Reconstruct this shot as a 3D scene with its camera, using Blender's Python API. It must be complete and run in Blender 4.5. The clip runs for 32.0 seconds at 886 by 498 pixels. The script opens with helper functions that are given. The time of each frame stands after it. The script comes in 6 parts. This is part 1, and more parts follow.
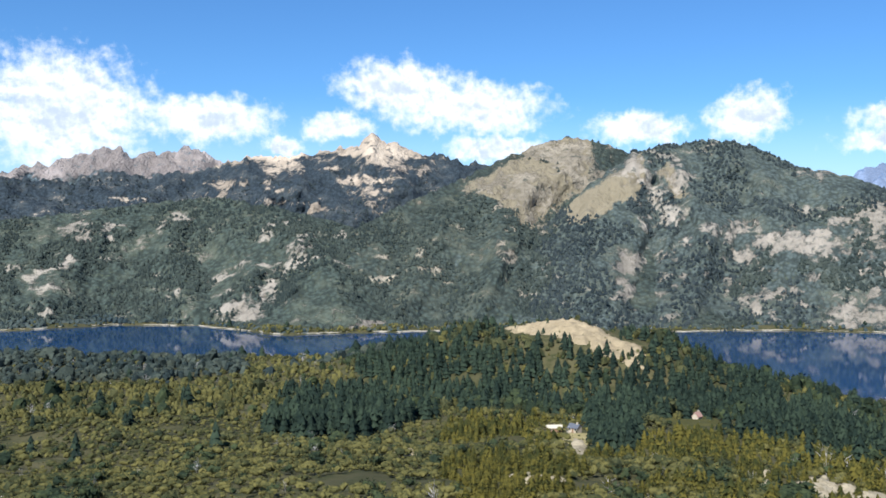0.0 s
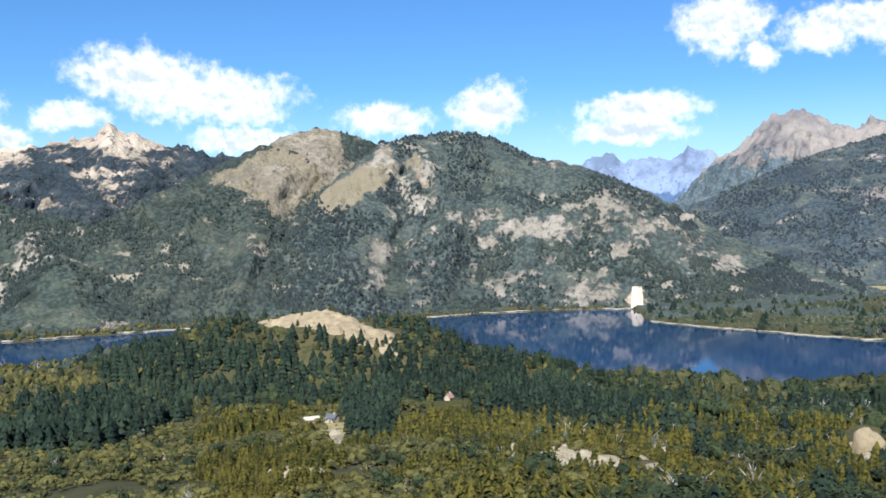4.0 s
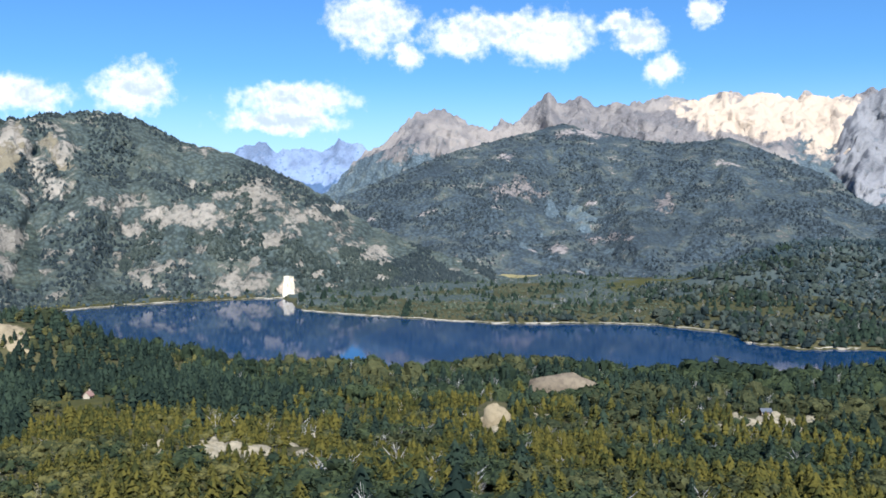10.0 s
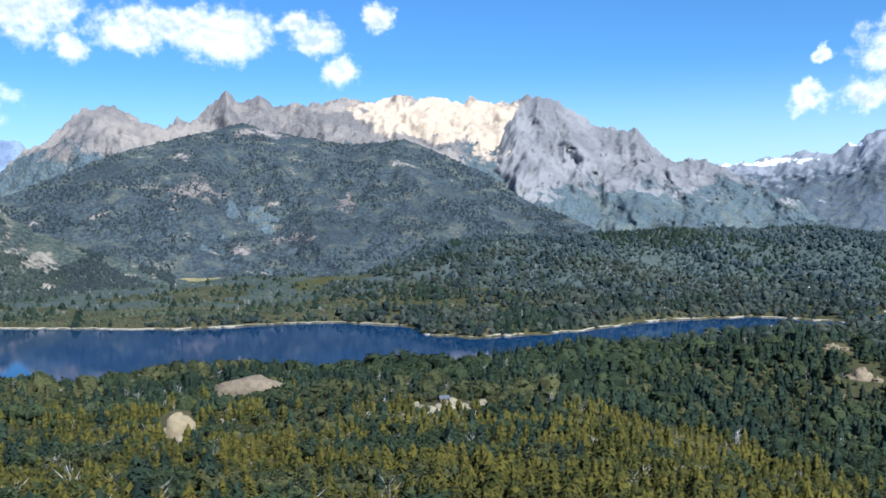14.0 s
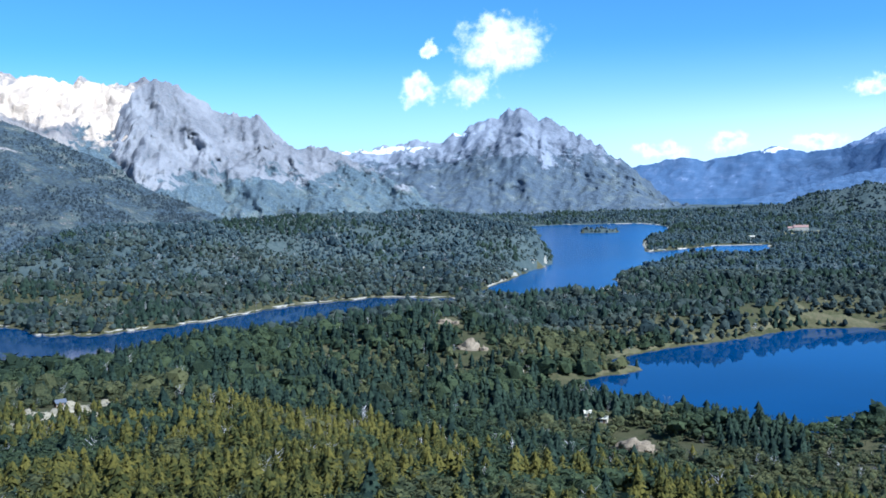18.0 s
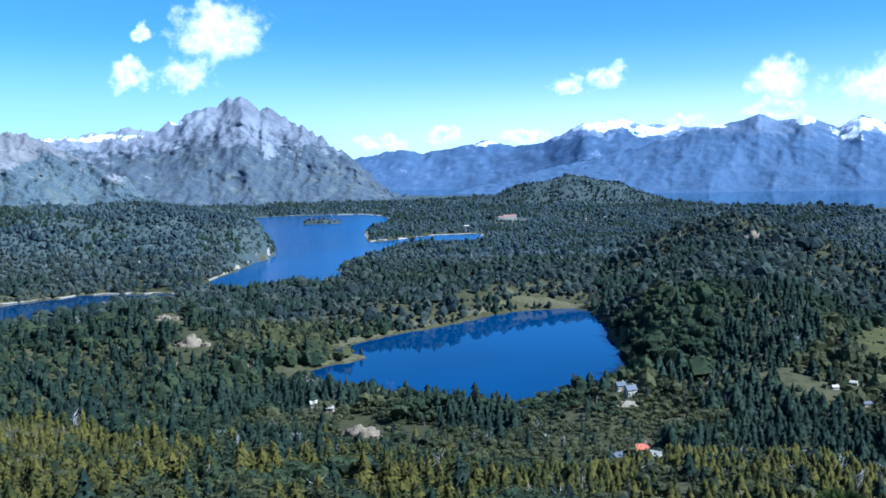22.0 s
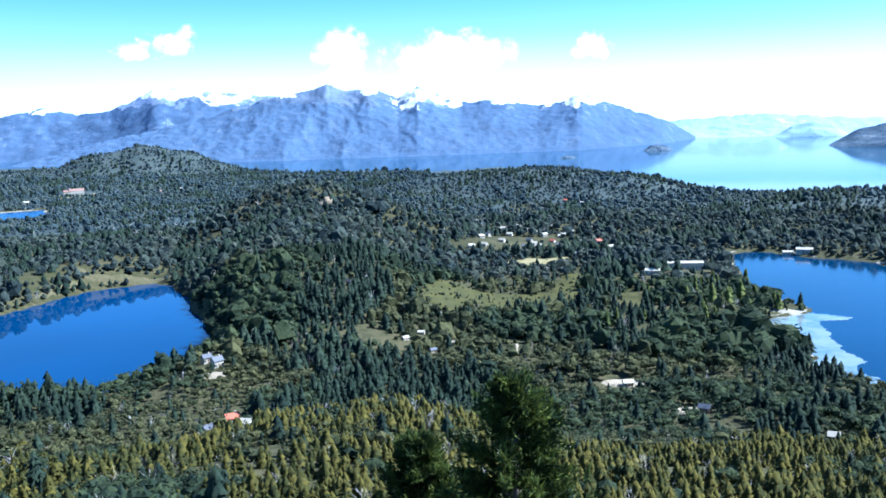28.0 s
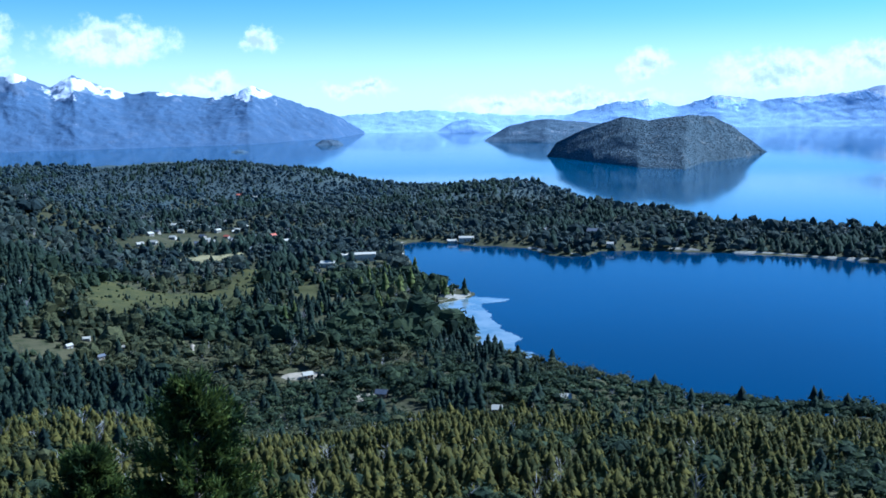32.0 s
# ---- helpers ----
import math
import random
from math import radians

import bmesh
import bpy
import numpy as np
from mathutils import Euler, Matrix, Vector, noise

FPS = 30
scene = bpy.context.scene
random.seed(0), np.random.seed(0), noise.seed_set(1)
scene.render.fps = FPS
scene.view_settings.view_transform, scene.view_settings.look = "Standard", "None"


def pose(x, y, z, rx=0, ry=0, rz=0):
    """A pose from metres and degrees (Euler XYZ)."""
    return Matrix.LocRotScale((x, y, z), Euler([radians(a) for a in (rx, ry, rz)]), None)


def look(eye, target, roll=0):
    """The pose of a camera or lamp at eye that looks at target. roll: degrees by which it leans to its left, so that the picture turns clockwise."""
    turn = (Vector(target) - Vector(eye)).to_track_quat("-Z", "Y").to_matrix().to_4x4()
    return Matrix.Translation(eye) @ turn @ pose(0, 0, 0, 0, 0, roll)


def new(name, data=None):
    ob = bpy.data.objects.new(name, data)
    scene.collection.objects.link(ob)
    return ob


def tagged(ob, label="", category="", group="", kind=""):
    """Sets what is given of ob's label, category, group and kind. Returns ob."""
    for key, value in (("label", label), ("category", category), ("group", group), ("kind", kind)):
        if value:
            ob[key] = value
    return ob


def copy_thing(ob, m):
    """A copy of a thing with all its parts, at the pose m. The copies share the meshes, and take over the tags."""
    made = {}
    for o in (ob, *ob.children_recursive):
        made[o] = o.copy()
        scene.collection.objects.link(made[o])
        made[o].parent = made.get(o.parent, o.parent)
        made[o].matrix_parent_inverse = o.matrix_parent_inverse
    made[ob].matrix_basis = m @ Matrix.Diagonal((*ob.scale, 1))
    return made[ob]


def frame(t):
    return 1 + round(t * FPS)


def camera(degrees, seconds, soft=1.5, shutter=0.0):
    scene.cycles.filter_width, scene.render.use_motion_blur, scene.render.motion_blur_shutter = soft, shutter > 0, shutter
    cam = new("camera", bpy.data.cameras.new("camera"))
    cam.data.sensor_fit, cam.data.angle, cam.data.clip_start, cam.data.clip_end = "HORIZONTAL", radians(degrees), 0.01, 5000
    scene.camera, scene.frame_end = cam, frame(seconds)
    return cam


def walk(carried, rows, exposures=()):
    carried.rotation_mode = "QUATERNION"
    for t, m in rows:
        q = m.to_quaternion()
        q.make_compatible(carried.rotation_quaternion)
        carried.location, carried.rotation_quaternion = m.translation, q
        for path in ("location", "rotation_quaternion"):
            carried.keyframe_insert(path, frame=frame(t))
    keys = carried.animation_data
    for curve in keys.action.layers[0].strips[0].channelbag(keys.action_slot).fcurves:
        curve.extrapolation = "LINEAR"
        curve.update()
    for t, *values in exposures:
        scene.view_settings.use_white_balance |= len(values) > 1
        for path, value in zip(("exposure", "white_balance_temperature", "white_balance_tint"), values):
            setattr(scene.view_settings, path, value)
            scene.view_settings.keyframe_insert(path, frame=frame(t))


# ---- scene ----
# All bearings are degrees clockwise from +y, seen from the lookout at the origin; the near lakes lie at z = 0.
H = 120.0
EYE = (0.0, 0.0, H)


def spot(az, r, z=0.0):
    a = radians(az)
    return Vector((r * math.sin(a), r * math.cos(a), z))


# seconds, bearing, tilt, lean of the turning camera
TURN = [
    (0.0, 0.00, -0.52, 0.18), (0.5, 2.43, -0.50, 0.44), (1.0, 4.34, -0.46, 0.29),
    (1.5, 6.53, -0.78, 0.16), (2.0, 8.45, -0.83, -0.05), (2.5, 10.04, -0.98, -0.52),
    (3.0, 11.66, -1.00, -0.87), (3.5, 13.38, -1.00, -1.22), (5.5, 20.03, -1.95, -0.65),
    (6.0, 21.44, -2.00, -0.61), (6.5, 23.24, -2.00, -0.67), (7.0, 25.08, -2.05, -0.80),
    (7.5, 26.81, -2.07, -0.50), (8.0, 28.65, -2.10, -0.02), (8.5, 29.94, -2.08, -0.14),
    (9.0, 31.54, -2.09, -0.70), (9.5, 33.86, -2.12, -0.49), (10.0, 36.28, -2.14, -0.24),
    (10.5, 38.94, -2.16, -0.08), (11.0, 40.70, -2.18, -0.20), (11.5, 43.39, -2.17, -0.09),
    (12.0, 45.17, -2.24, -0.41), (12.5, 48.06, -2.24, -0.40), (13.0, 50.03, -2.27, -0.05),
    (13.5, 52.73, -2.31, -0.57), (14.0, 55.58, -2.35, -1.08), (14.5, 58.67, -2.42, -1.18),
    (16.5, 67.85, -3.28, -2.13), (17.0, 71.07, -3.54, -1.51), (17.5, 74.81, -3.62, -1.30),
    (18.0, 78.25, -3.68, -1.59), (18.5, 79.65, -3.70, -2.00), (19.0, 80.39, -3.66, -2.12),
    (19.5, 82.32, -3.77, -1.60), (20.0, 85.14, -4.09, -1.62), (20.5, 87.92, -4.47, -1.65),
    (21.0, 89.43, -4.58, -1.33), (21.5, 92.87, -4.64, -1.22), (22.0, 95.15, -4.65, -1.32),
    (22.5, 97.18, -4.69, -0.94), (23.0, 98.94, -4.64, -1.36), (23.5, 101.19, -4.63, -1.59),
    (24.0, 103.29, -4.94, -1.89), (24.5, 105.23, -5.35, -1.66), (25.0, 107.73, -6.48, -1.38),
    (25.5, 110.33, -6.74, -1.62), (26.0, 112.96, -6.74, -1.92), (26.5, 115.40, -6.81, -1.73),
    (28.5, 122.47, -7.40, -1.75), (29.0, 124.64, -7.56, -1.73), (29.5, 126.95, -7.64, -1.97),
    (30.0, 129.86, -7.81, -1.46), (30.5, 132.02, -7.85, -1.26), (31.0, 134.98, -7.93, -1.00),
    (31.5, 138.15, -7.97, -0.72), (32.0, 140.54, -8.04, -1.02),
]


def aim(az, tilt, lean):
    a, e = radians(az), radians(tilt)
    way = Vector((math.sin(a) * math.cos(e), math.cos(a) * math.cos(e), math.sin(e)))
    return look(EYE, Vector(EYE) + way, lean)


cam = camera(50.830, 32.0, soft=1.7)
walk(cam, [(t, aim(a, e, l)) for t, a, e, l in TURN],
     exposures=[(0.0, 0.92, 6000, 10), (6.0, 1.00, 6050, 10), (9.0, 0.97, 5900, 10), (13.0, 0.88, 5600, 8), (16.5, 1.16, 5600, 8), (17.5, 1.12, 5180, 7), (19.0, 1.04, 4870, 7), (23.0, 1.08, 4770, 7), (24.5, 1.32, 4820, 7), (26.0, 1.57, 4970, 8),
                (28.5, 1.68, 4970, 8), (29.5, 1.66, 4870, 8), (30.5, 1.46, 4670, 7), (32.0, 0.88, 4520, 6)])

# ---------------- sky and sun ----------------
SUN_AZ, SUN_EL = 204.0, 45.0
world = bpy.data.worlds.new("sky")
scene.world = world
world.use_nodes = True
wt = world.node_tree
wt.nodes.clear()


def wire(tree, a, b):
    tree.links.new(a, b)


def math_node(tree, op, a, b=None, c=None, clamp=False):
    n = tree.nodes.new("ShaderNodeMath")
    n.operation = op
    n.use_clamp = clamp
    for i, v in enumerate((a, b, c)):
        if v is None:
            continue
        if isinstance(v, (int, float)):
            n.inputs[i].default_value = v
        else:
            tree.links.new(v, n.inputs[i])
    return n.outputs[0]


def vec_node(tree, op, a, b=None):
    n = tree.nodes.new("ShaderNodeVectorMath")
    n.operation = op
    for i, v in enumerate((a, b)):
        if v is None:
            continue
        if isinstance(v, (tuple, list)):
            n.inputs[i].default_value = v
        else:
            tree.links.new(v, n.inputs[i])
    return n.outputs["Value"] if op in ("LENGTH", "DOT_PRODUCT", "DISTANCE") else n.outputs[0]


def mix_col(tree, fac, a, b, mode="MIX"):
    n = tree.nodes.new("ShaderNodeMix")
    n.data_type, n.blend_type = "RGBA", mode
    n.clamp_factor = True
    for sock, v in ((n.inputs[0], fac), (n.inputs[6], a), (n.inputs[7], b)):
        if isinstance(v, (int, float)):
            sock.default_value = v
        elif isinstance(v, (tuple, list)):
            sock.default_value = (*v[:3], 1)
        else:
            tree.links.new(v, sock)
    return n.outputs[2]


def ramp(tree, fac, lo, hi, a=0.0, b=1.0):
    n = tree.nodes.new("ShaderNodeMapRange")
    n.interpolation_type = "SMOOTHSTEP"
    n.inputs["From Min"].default_value, n.inputs["From Max"].default_value = lo, hi
    n.inputs["To Min"].default_value, n.inputs["To Max"].default_value = a, b
    tree.links.new(fac, n.inputs["Value"])
    return n.outputs[0]


def noise_tex(tree, vec, scale, detail=4.0, rough=0.55, dim="3D", distort=0.0):
    n = tree.nodes.new("ShaderNodeTexNoise")
    n.noise_dimensions = dim
    n.inputs["Scale"].default_value, n.inputs["Detail"].default_value = scale, detail
    n.inputs["Roughness"].default_value, n.inputs["Distortion"].default_value = rough, distort
    if vec is not None:
        tree.links.new(vec, n.inputs["Vector"])
    return n


# the cumulus clouds: bearing, height above the horizon, half width, half height, all in degrees
CLOUDS = [
    (-22.2, 7.3, 5.0, 3.4), (-14.1, 7.2, 4.0, 1.4), (-2.9, 9.3, 3.8, 1.6), (1.6, 8.1, 5.2, 1.6), (-6.4, 7.0, 2.1, 0.9),
    (3.3, 5.7, 3.1, 0.8), (11.8, 6.7, 3.0, 1.0), (18.1, 7.3, 2.4, 1.5), (-9.8, 5.8, 1.4, 0.6), (27.2, 6.9, 3.8, 1.1),
    (26.6, 5.6, 3.7, 0.8), (32.0, 11.5, 2.6, 1.7), (37.5, 10.7, 2.4, 1.3), (39.8, 11.2, 2.1, 1.0), (42.8, 10.5, 2.8, 1.6),
    (34.1, 9.5, 1.0, 0.9), (49.5, 8.5, 1.3, 1.0), (48.1, 10.4, 1.6, 0.9),
]
CLOUDS += [
    (46.8, 11.4, 1.4, 0.7), (51.8, 11.6, 0.9, 1.0), (82.3, 8.5, 2.6, 1.7), (77.0, 6.0, 1.1, 1.0), (80.1, 6.0, 1.5, 1.0),
    (77.8, 8.5, 0.7, 0.4), (102.8, 5.2, 0.9, 0.5), (105.3, 5.5, 1.2, 0.7), (114.9, 4.9, 1.6, 1.2), (121.4, 4.5, 3.6, 1.3),
    (95.3, 2.4, 1.2, 0.6), (91.6, 1.9, 1.6, 0.5), (100.2, 2.1, 1.4, 0.5), (109.5, 2.6, 1.7, 0.5), (114.8, 3.2, 1.7, 0.5),
]
CLOUDS += [
    (129.8, 4.8, 1.3, 0.8), (152.7, 2.8, 1.4, 0.9), (160.6, 2.2, 4.2, 1.2), (164.7, 2.8, 2.1, 0.9), (135.6, 1.7, 2.4, 0.5),
    (126.8, 2.0, 2.1, 0.6), (148.1, 0.9, 6.9, 0.6), (144.0, 0.8, 3.1, 0.5), (172.0, 3.5, 5.0, 1.5),
]

sky = wt.nodes.new("ShaderNodeTexSky")
sky.sky_type = "NISHITA"
sky.sun_disc = False
sky.sun_elevation, sky.sun_rotation = radians(SUN_EL), radians(SUN_AZ)
sky.altitude, sky.air_density, sky.dust_density, sky.ozone_density = 800, 1.0, 0.2, 2.5
coord = wt.nodes.new("ShaderNodeTexCoord").outputs["Generated"]
sep = wt.nodes.new("ShaderNodeSeparateXYZ")
wire(wt, coord, sep.inputs[0])
bearing = math_node(wt, "MULTIPLY", math_node(wt, "ARCTAN2", sep.outputs[0], sep.outputs[1]), 57.29578)
height = math_node(wt, "MULTIPLY", math_node(wt, "ARCSINE", sep.outputs[2]), 57.29578)
flat = wt.nodes.new("ShaderNodeCombineXYZ")
wire(wt, bearing, flat.inputs[0])
wire(wt, height, flat.inputs[1])
warp = noise_tex(wt, flat.outputs[0], 0.55, 5.0, 0.6)
warped = vec_node(wt, "ADD", flat.outputs[0], vec_node(wt, "MULTIPLY", vec_node(wt, "SUBTRACT", warp.outputs["Color"], (0.5, 0.5, 0.5)), (3.2, 2.2, 0.0)))
near_cloud = None
for a, e, w, h in CLOUDS:
    d = vec_node(wt, "MULTIPLY", vec_node(wt, "SUBTRACT", warped, (a, e, 0)), (1 / w, 1 / h, 0))
    d = vec_node(wt, "LENGTH", d)
    near_cloud = d if near_cloud is None else math_node(wt, "SMOOTH_MIN", near_cloud, d, 0.25)
puff = noise_tex(wt, flat.outputs[0], 1.25, 7.0, 0.6)
edge = math_node(wt, "ADD", near_cloud, math_node(wt, "MULTIPLY", math_node(wt, "SUBTRACT", puff.outputs["Fac"], 0.5), 1.25))
cover = ramp(wt, edge, 1.22, 0.45, 0.0, 0.97)
high = noise_tex(wt, vec_node(wt, "ADD", flat.outputs[0], (0.12, 0.26, 0.0)), 1.25, 7.0, 0.6)
billow = math_node(wt, "MULTIPLY", math_node(wt, "SUBTRACT", high.outputs["Fac"], puff.outputs["Fac"]), 1.1)
shade = noise_tex(wt, vec_node(wt, "ADD", flat.outputs[0], (0.0, 0.5, 3.0)), 0.45, 4.0, 0.55)
tone = ramp(wt, math_node(wt, "ADD", math_node(wt, "ADD", math_node(wt, "MULTIPLY", edge, 0.4), shade.outputs["Fac"]), billow), 0.38, 0.85)
cloud_col = mix_col(wt, tone, (7.0, 7.8, 9.2), (11.9, 11.9, 12.0))
clear = mix_col(wt, 1.0, sky.outputs[0], (0.64, 1.0, 1.31), "MULTIPLY")
clear = mix_col(wt, ramp(wt, height, 9.0, 0.0, 0.0, 0.72), clear, (7.6, 9.4, 10.8))
veil = math_node(wt, "MULTIPLY", ramp(wt, bearing, 70.0, 112.0), ramp(wt, height, 6.0, 1.0, 0.0, 0.6))          # white haze over the great lake
clear = mix_col(wt, veil, clear, (11.2, 11.9, 12.4))
sky_col = mix_col(wt, cover, clear, cloud_col)
bg = wt.nodes.new("ShaderNodeBackground")
bg.inputs["Strength"].default_value = 0.056
wire(wt, sky_col, bg.inputs["Color"])
wire(wt, bg.outputs[0], wt.nodes.new("ShaderNodeOutputWorld").inputs["Surface"])

sun = bpy.data.lights.new("sun", "SUN")
sun.energy, sun.angle, sun.color = 5.0, radians(0.53), (1.0, 0.95, 0.87)
sun_ob = new("sun", sun)
sun_ob.matrix_world = look(spot(SUN_AZ, math.cos(radians(SUN_EL)) * 900, math.sin(radians(SUN_EL)) * 900), (0, 0, 0))


# ---------------- noise over arrays ----------------
_rng = np.random.RandomState(7)
_perm = np.tile(_rng.permutation(256), 3)
_grad = _rng.normal(size=(256, 2))
_grad /= np.linalg.norm(_grad, axis=1)[:, None]


def perlin(x, y):
    x, y = np.asarray(x, float), np.asarray(y, float)
    xi, yi = np.floor(x).astype(int), np.floor(y).astype(int)
    xf, yf = x - xi, y - yi
    u, v = xf * xf * xf * (xf * (xf * 6 - 15) + 10), yf * yf * yf * (yf * (yf * 6 - 15) + 10)

    def corner(i, j):
        g = _grad[_perm[_perm[(xi + i) & 255] + ((yi + j) & 255)]]
        return g[..., 0] * (xf - i) + g[..., 1] * (yf - j)
    a = corner(0, 0) * (1 - u) + corner(1, 0) * u
    b = corner(0, 1) * (1 - u) + corner(1, 1) * u
    return (a * (1 - v) + b * v) * 1.5


def fbm(x, y, octaves=4, gain=0.5):
    total, amp = 0.0, 1.0
    for o in range(octaves):
        total = total + amp * perlin(x * 2 ** o + 17.3 * o, y * 2 ** o - 9.1 * o)
        amp *= gain
    return total


def ridged(x, y, octaves=4, gain=0.5):
    total, amp = 0.0, 1.0
    for o in range(octaves):
        total = total + amp * (0.5 - np.abs(perlin(x * 2 ** o + 5.7 * o, y * 2 ** o + 3.3 * o)))
        amp *= gain
    return total


# ---------------- materials ----------------
def material(name, rough=0.85, metal=0.0, spec=0.3):
    m = bpy.data.materials.new(name)
    m.use_nodes = True
    b = m.node_tree.nodes["Principled BSDF"]
    b.inputs["Roughness"].default_value = rough
    b.inputs["Metallic"].default_value = metal
    b.inputs["Specular IOR Level"].default_value = spec
    return m, m.node_tree, b


def place(tree):
    return tree.nodes.new("ShaderNodeNewGeometry").outputs["Position"]


def bump(tree, b, fac, strength, distance):
    n = tree.nodes.new("ShaderNodeBump")
    n.inputs["Strength"].default_value, n.inputs["Distance"].default_value = strength, distance
    wire(tree, fac, n.inputs["Height"])
    wire(tree, n.outputs[0], b.inputs["Normal"])


def mountain_material(name, woods, rock, tree_line, spread, snow_line=9999.0, patches=0.5, pale=None, grain=1.0, scrub=(0.10, 0.11, 0.055), mottle=1.0, tufts=0.75):
    """Wooded below the tree line, bare rock above it and where it is steep, snow above the snow line."""
    m, t, b = material(name, 0.95, 0.0, 0.08)
    p = place(t)
    s = t.nodes.new("ShaderNodeSeparateXYZ")
    wire(t, p, s.inputs[0])
    big = noise_tex(t, p, 0.0045 * grain, 6.0, 0.6)
    mid = noise_tex(t, p, 0.02 * grain, 6.0, 0.62)
    fine = noise_tex(t, p, 0.12 * grain, 5.0, 0.7)
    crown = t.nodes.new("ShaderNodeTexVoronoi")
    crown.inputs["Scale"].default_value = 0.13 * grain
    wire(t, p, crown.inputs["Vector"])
    up = math_node(t, "ADD", s.outputs[2], math_node(t, "MULTIPLY", math_node(t, "SUBTRACT", big.outputs["Fac"], 0.5), 5.0 * spread))
    up = math_node(t, "ADD", up, math_node(t, "MULTIPLY", math_node(t, "SUBTRACT", mid.outputs["Fac"], 0.5), 5.5 * spread))
    bare = ramp(t, up, tree_line - 0.35 * spread, tree_line + 0.35 * spread)
    spots = ramp(t, math_node(t, "ADD", mid.outputs["Fac"], math_node(t, "MULTIPLY", big.outputs["Fac"], 0.8)), 1.13 - 0.25 * patches, 1.2 - 0.2 * patches)
    bare = math_node(t, "MAXIMUM", bare, math_node(t, "MULTIPLY", spots, 0.85))
    own = t.nodes.new("ShaderNodeAttribute")
    own.attribute_name = "outcrop"
    face = math_node(t, "ADD", own.outputs["Fac"], math_node(t, "MULTIPLY", math_node(t, "SUBTRACT", mid.outputs["Fac"], 0.5), 3.0))
    streak = noise_tex(t, vec_node(t, "MULTIPLY", p, (1.0, 1.0, 0.28)), 0.09 * grain, 5.0, 0.65)
    face = math_node(t, "ADD", face, math_node(t, "MULTIPLY", math_node(t, "SUBTRACT", streak.outputs["Fac"], 0.5), 2.6))
    face = ramp(t, math_node(t, "ADD", face, math_node(t, "MULTIPLY", math_node(t, "SUBTRACT", fine.outputs["Fac"], 0.5), 1.2)), 0.42, 1.0)
    bare = math_node(t, "MAXIMUM", bare, math_node(t, "MULTIPLY", face, 0.95))
    light = t.nodes.new("ShaderNodeAttribute")
    light.attribute_name = "pale_rock"
    # crown shading by colour: light middles, dark gaps between the trees
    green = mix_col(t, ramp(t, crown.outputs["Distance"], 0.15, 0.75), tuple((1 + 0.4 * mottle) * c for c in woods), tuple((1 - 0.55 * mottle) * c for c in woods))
    green = mix_col(t, ramp(t, fine.outputs["Fac"], 0.52, 0.75, 0.0, 0.7 * mottle), green, scrub)
    green = mix_col(t, ramp(t, mid.outputs["Fac"], 0.45, 0.7, 0.0, 0.75), green, tuple(0.5 * (a + b_) + 0.03 for a, b_ in zip(woods, scrub)))
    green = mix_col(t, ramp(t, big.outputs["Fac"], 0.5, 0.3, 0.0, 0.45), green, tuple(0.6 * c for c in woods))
    pale = pale or tuple(1.45 * c for c in rock)
    stone = mix_col(t, ramp(t, fine.outputs["Fac"], 0.35, 0.7), tuple(0.7 * c for c in rock), rock)
    stone = mix_col(t, ramp(t, big.outputs["Fac"], 0.42, 0.62), stone, pale)
    stone = mix_col(t, ramp(t, noise_tex(t, p, 0.05 * grain, 4.0, 0.7).outputs["Fac"], 0.56, 0.66, 0.0, tufts), stone, woods)
    stone = mix_col(t, ramp(t, math_node(t, "ADD", light.outputs["Fac"], math_node(t, "MULTIPLY", math_node(t, "SUBTRACT", mid.outputs["Fac"], 0.5), 1.2)), 0.35, 0.65), stone, (0.47, 0.38, 0.29))
    dry = t.nodes.new("ShaderNodeAttribute")
    dry.attribute_name = "dry_grass"
    turf = ramp(t, math_node(t, "ADD", dry.outputs["Fac"], math_node(t, "MULTIPLY", math_node(t, "SUBTRACT", fine.outputs["Fac"], 0.5), 0.9)), 0.4, 0.62)
    green = mix_col(t, turf, green, mix_col(t, mid.outputs["Fac"], (0.165, 0.142, 0.095), (0.22, 0.19, 0.132)))
    col = mix_col(t, bare, green, stone)
    if snow_line < 9000:
        snow = ramp(t, math_node(t, "ADD", up, math_node(t, "MULTIPLY", math_node(t, "SUBTRACT", fine.outputs["Fac"], 0.5), 2.5 * spread)), snow_line, snow_line + 0.5 * spread)
        white = t.nodes.new("ShaderNodeAttribute")
        white.attribute_name = "snow"
        drift = math_node(t, "ADD", white.outputs["Fac"], math_node(t, "MULTIPLY", math_node(t, "SUBTRACT", mid.outputs["Fac"], 0.5), 2.0))
        snow = math_node(t, "MAXIMUM", snow, ramp(t, math_node(t, "ADD", drift, math_node(t, "MULTIPLY", math_node(t, "SUBTRACT", fine.outputs["Fac"], 0.5), 1.4)), 0.5, 0.75))
        col = mix_col(t, snow, col, (0.72, 0.74, 0.78))
    wire(t, col, b.inputs["Base Color"])
    crack = noise_tex(t, vec_node(t, "MULTIPLY", p, (1.0, 1.0, 0.35)), 0.035 * grain, 7.0, 0.7, distort=0.8)
    fine_h = math_node(t, "ADD", fine.outputs["Fac"], math_node(t, "MULTIPLY", math_node(t, "MULTIPLY", crack.outputs["Fac"], bare), 5.0))
    bump(t, b, math_node(t, "ADD", math_node(t, "MULTIPLY", crown.outputs["Distance"], -0.8), fine_h), 0.25 + 0.5 * mottle, 7.0)
    return m


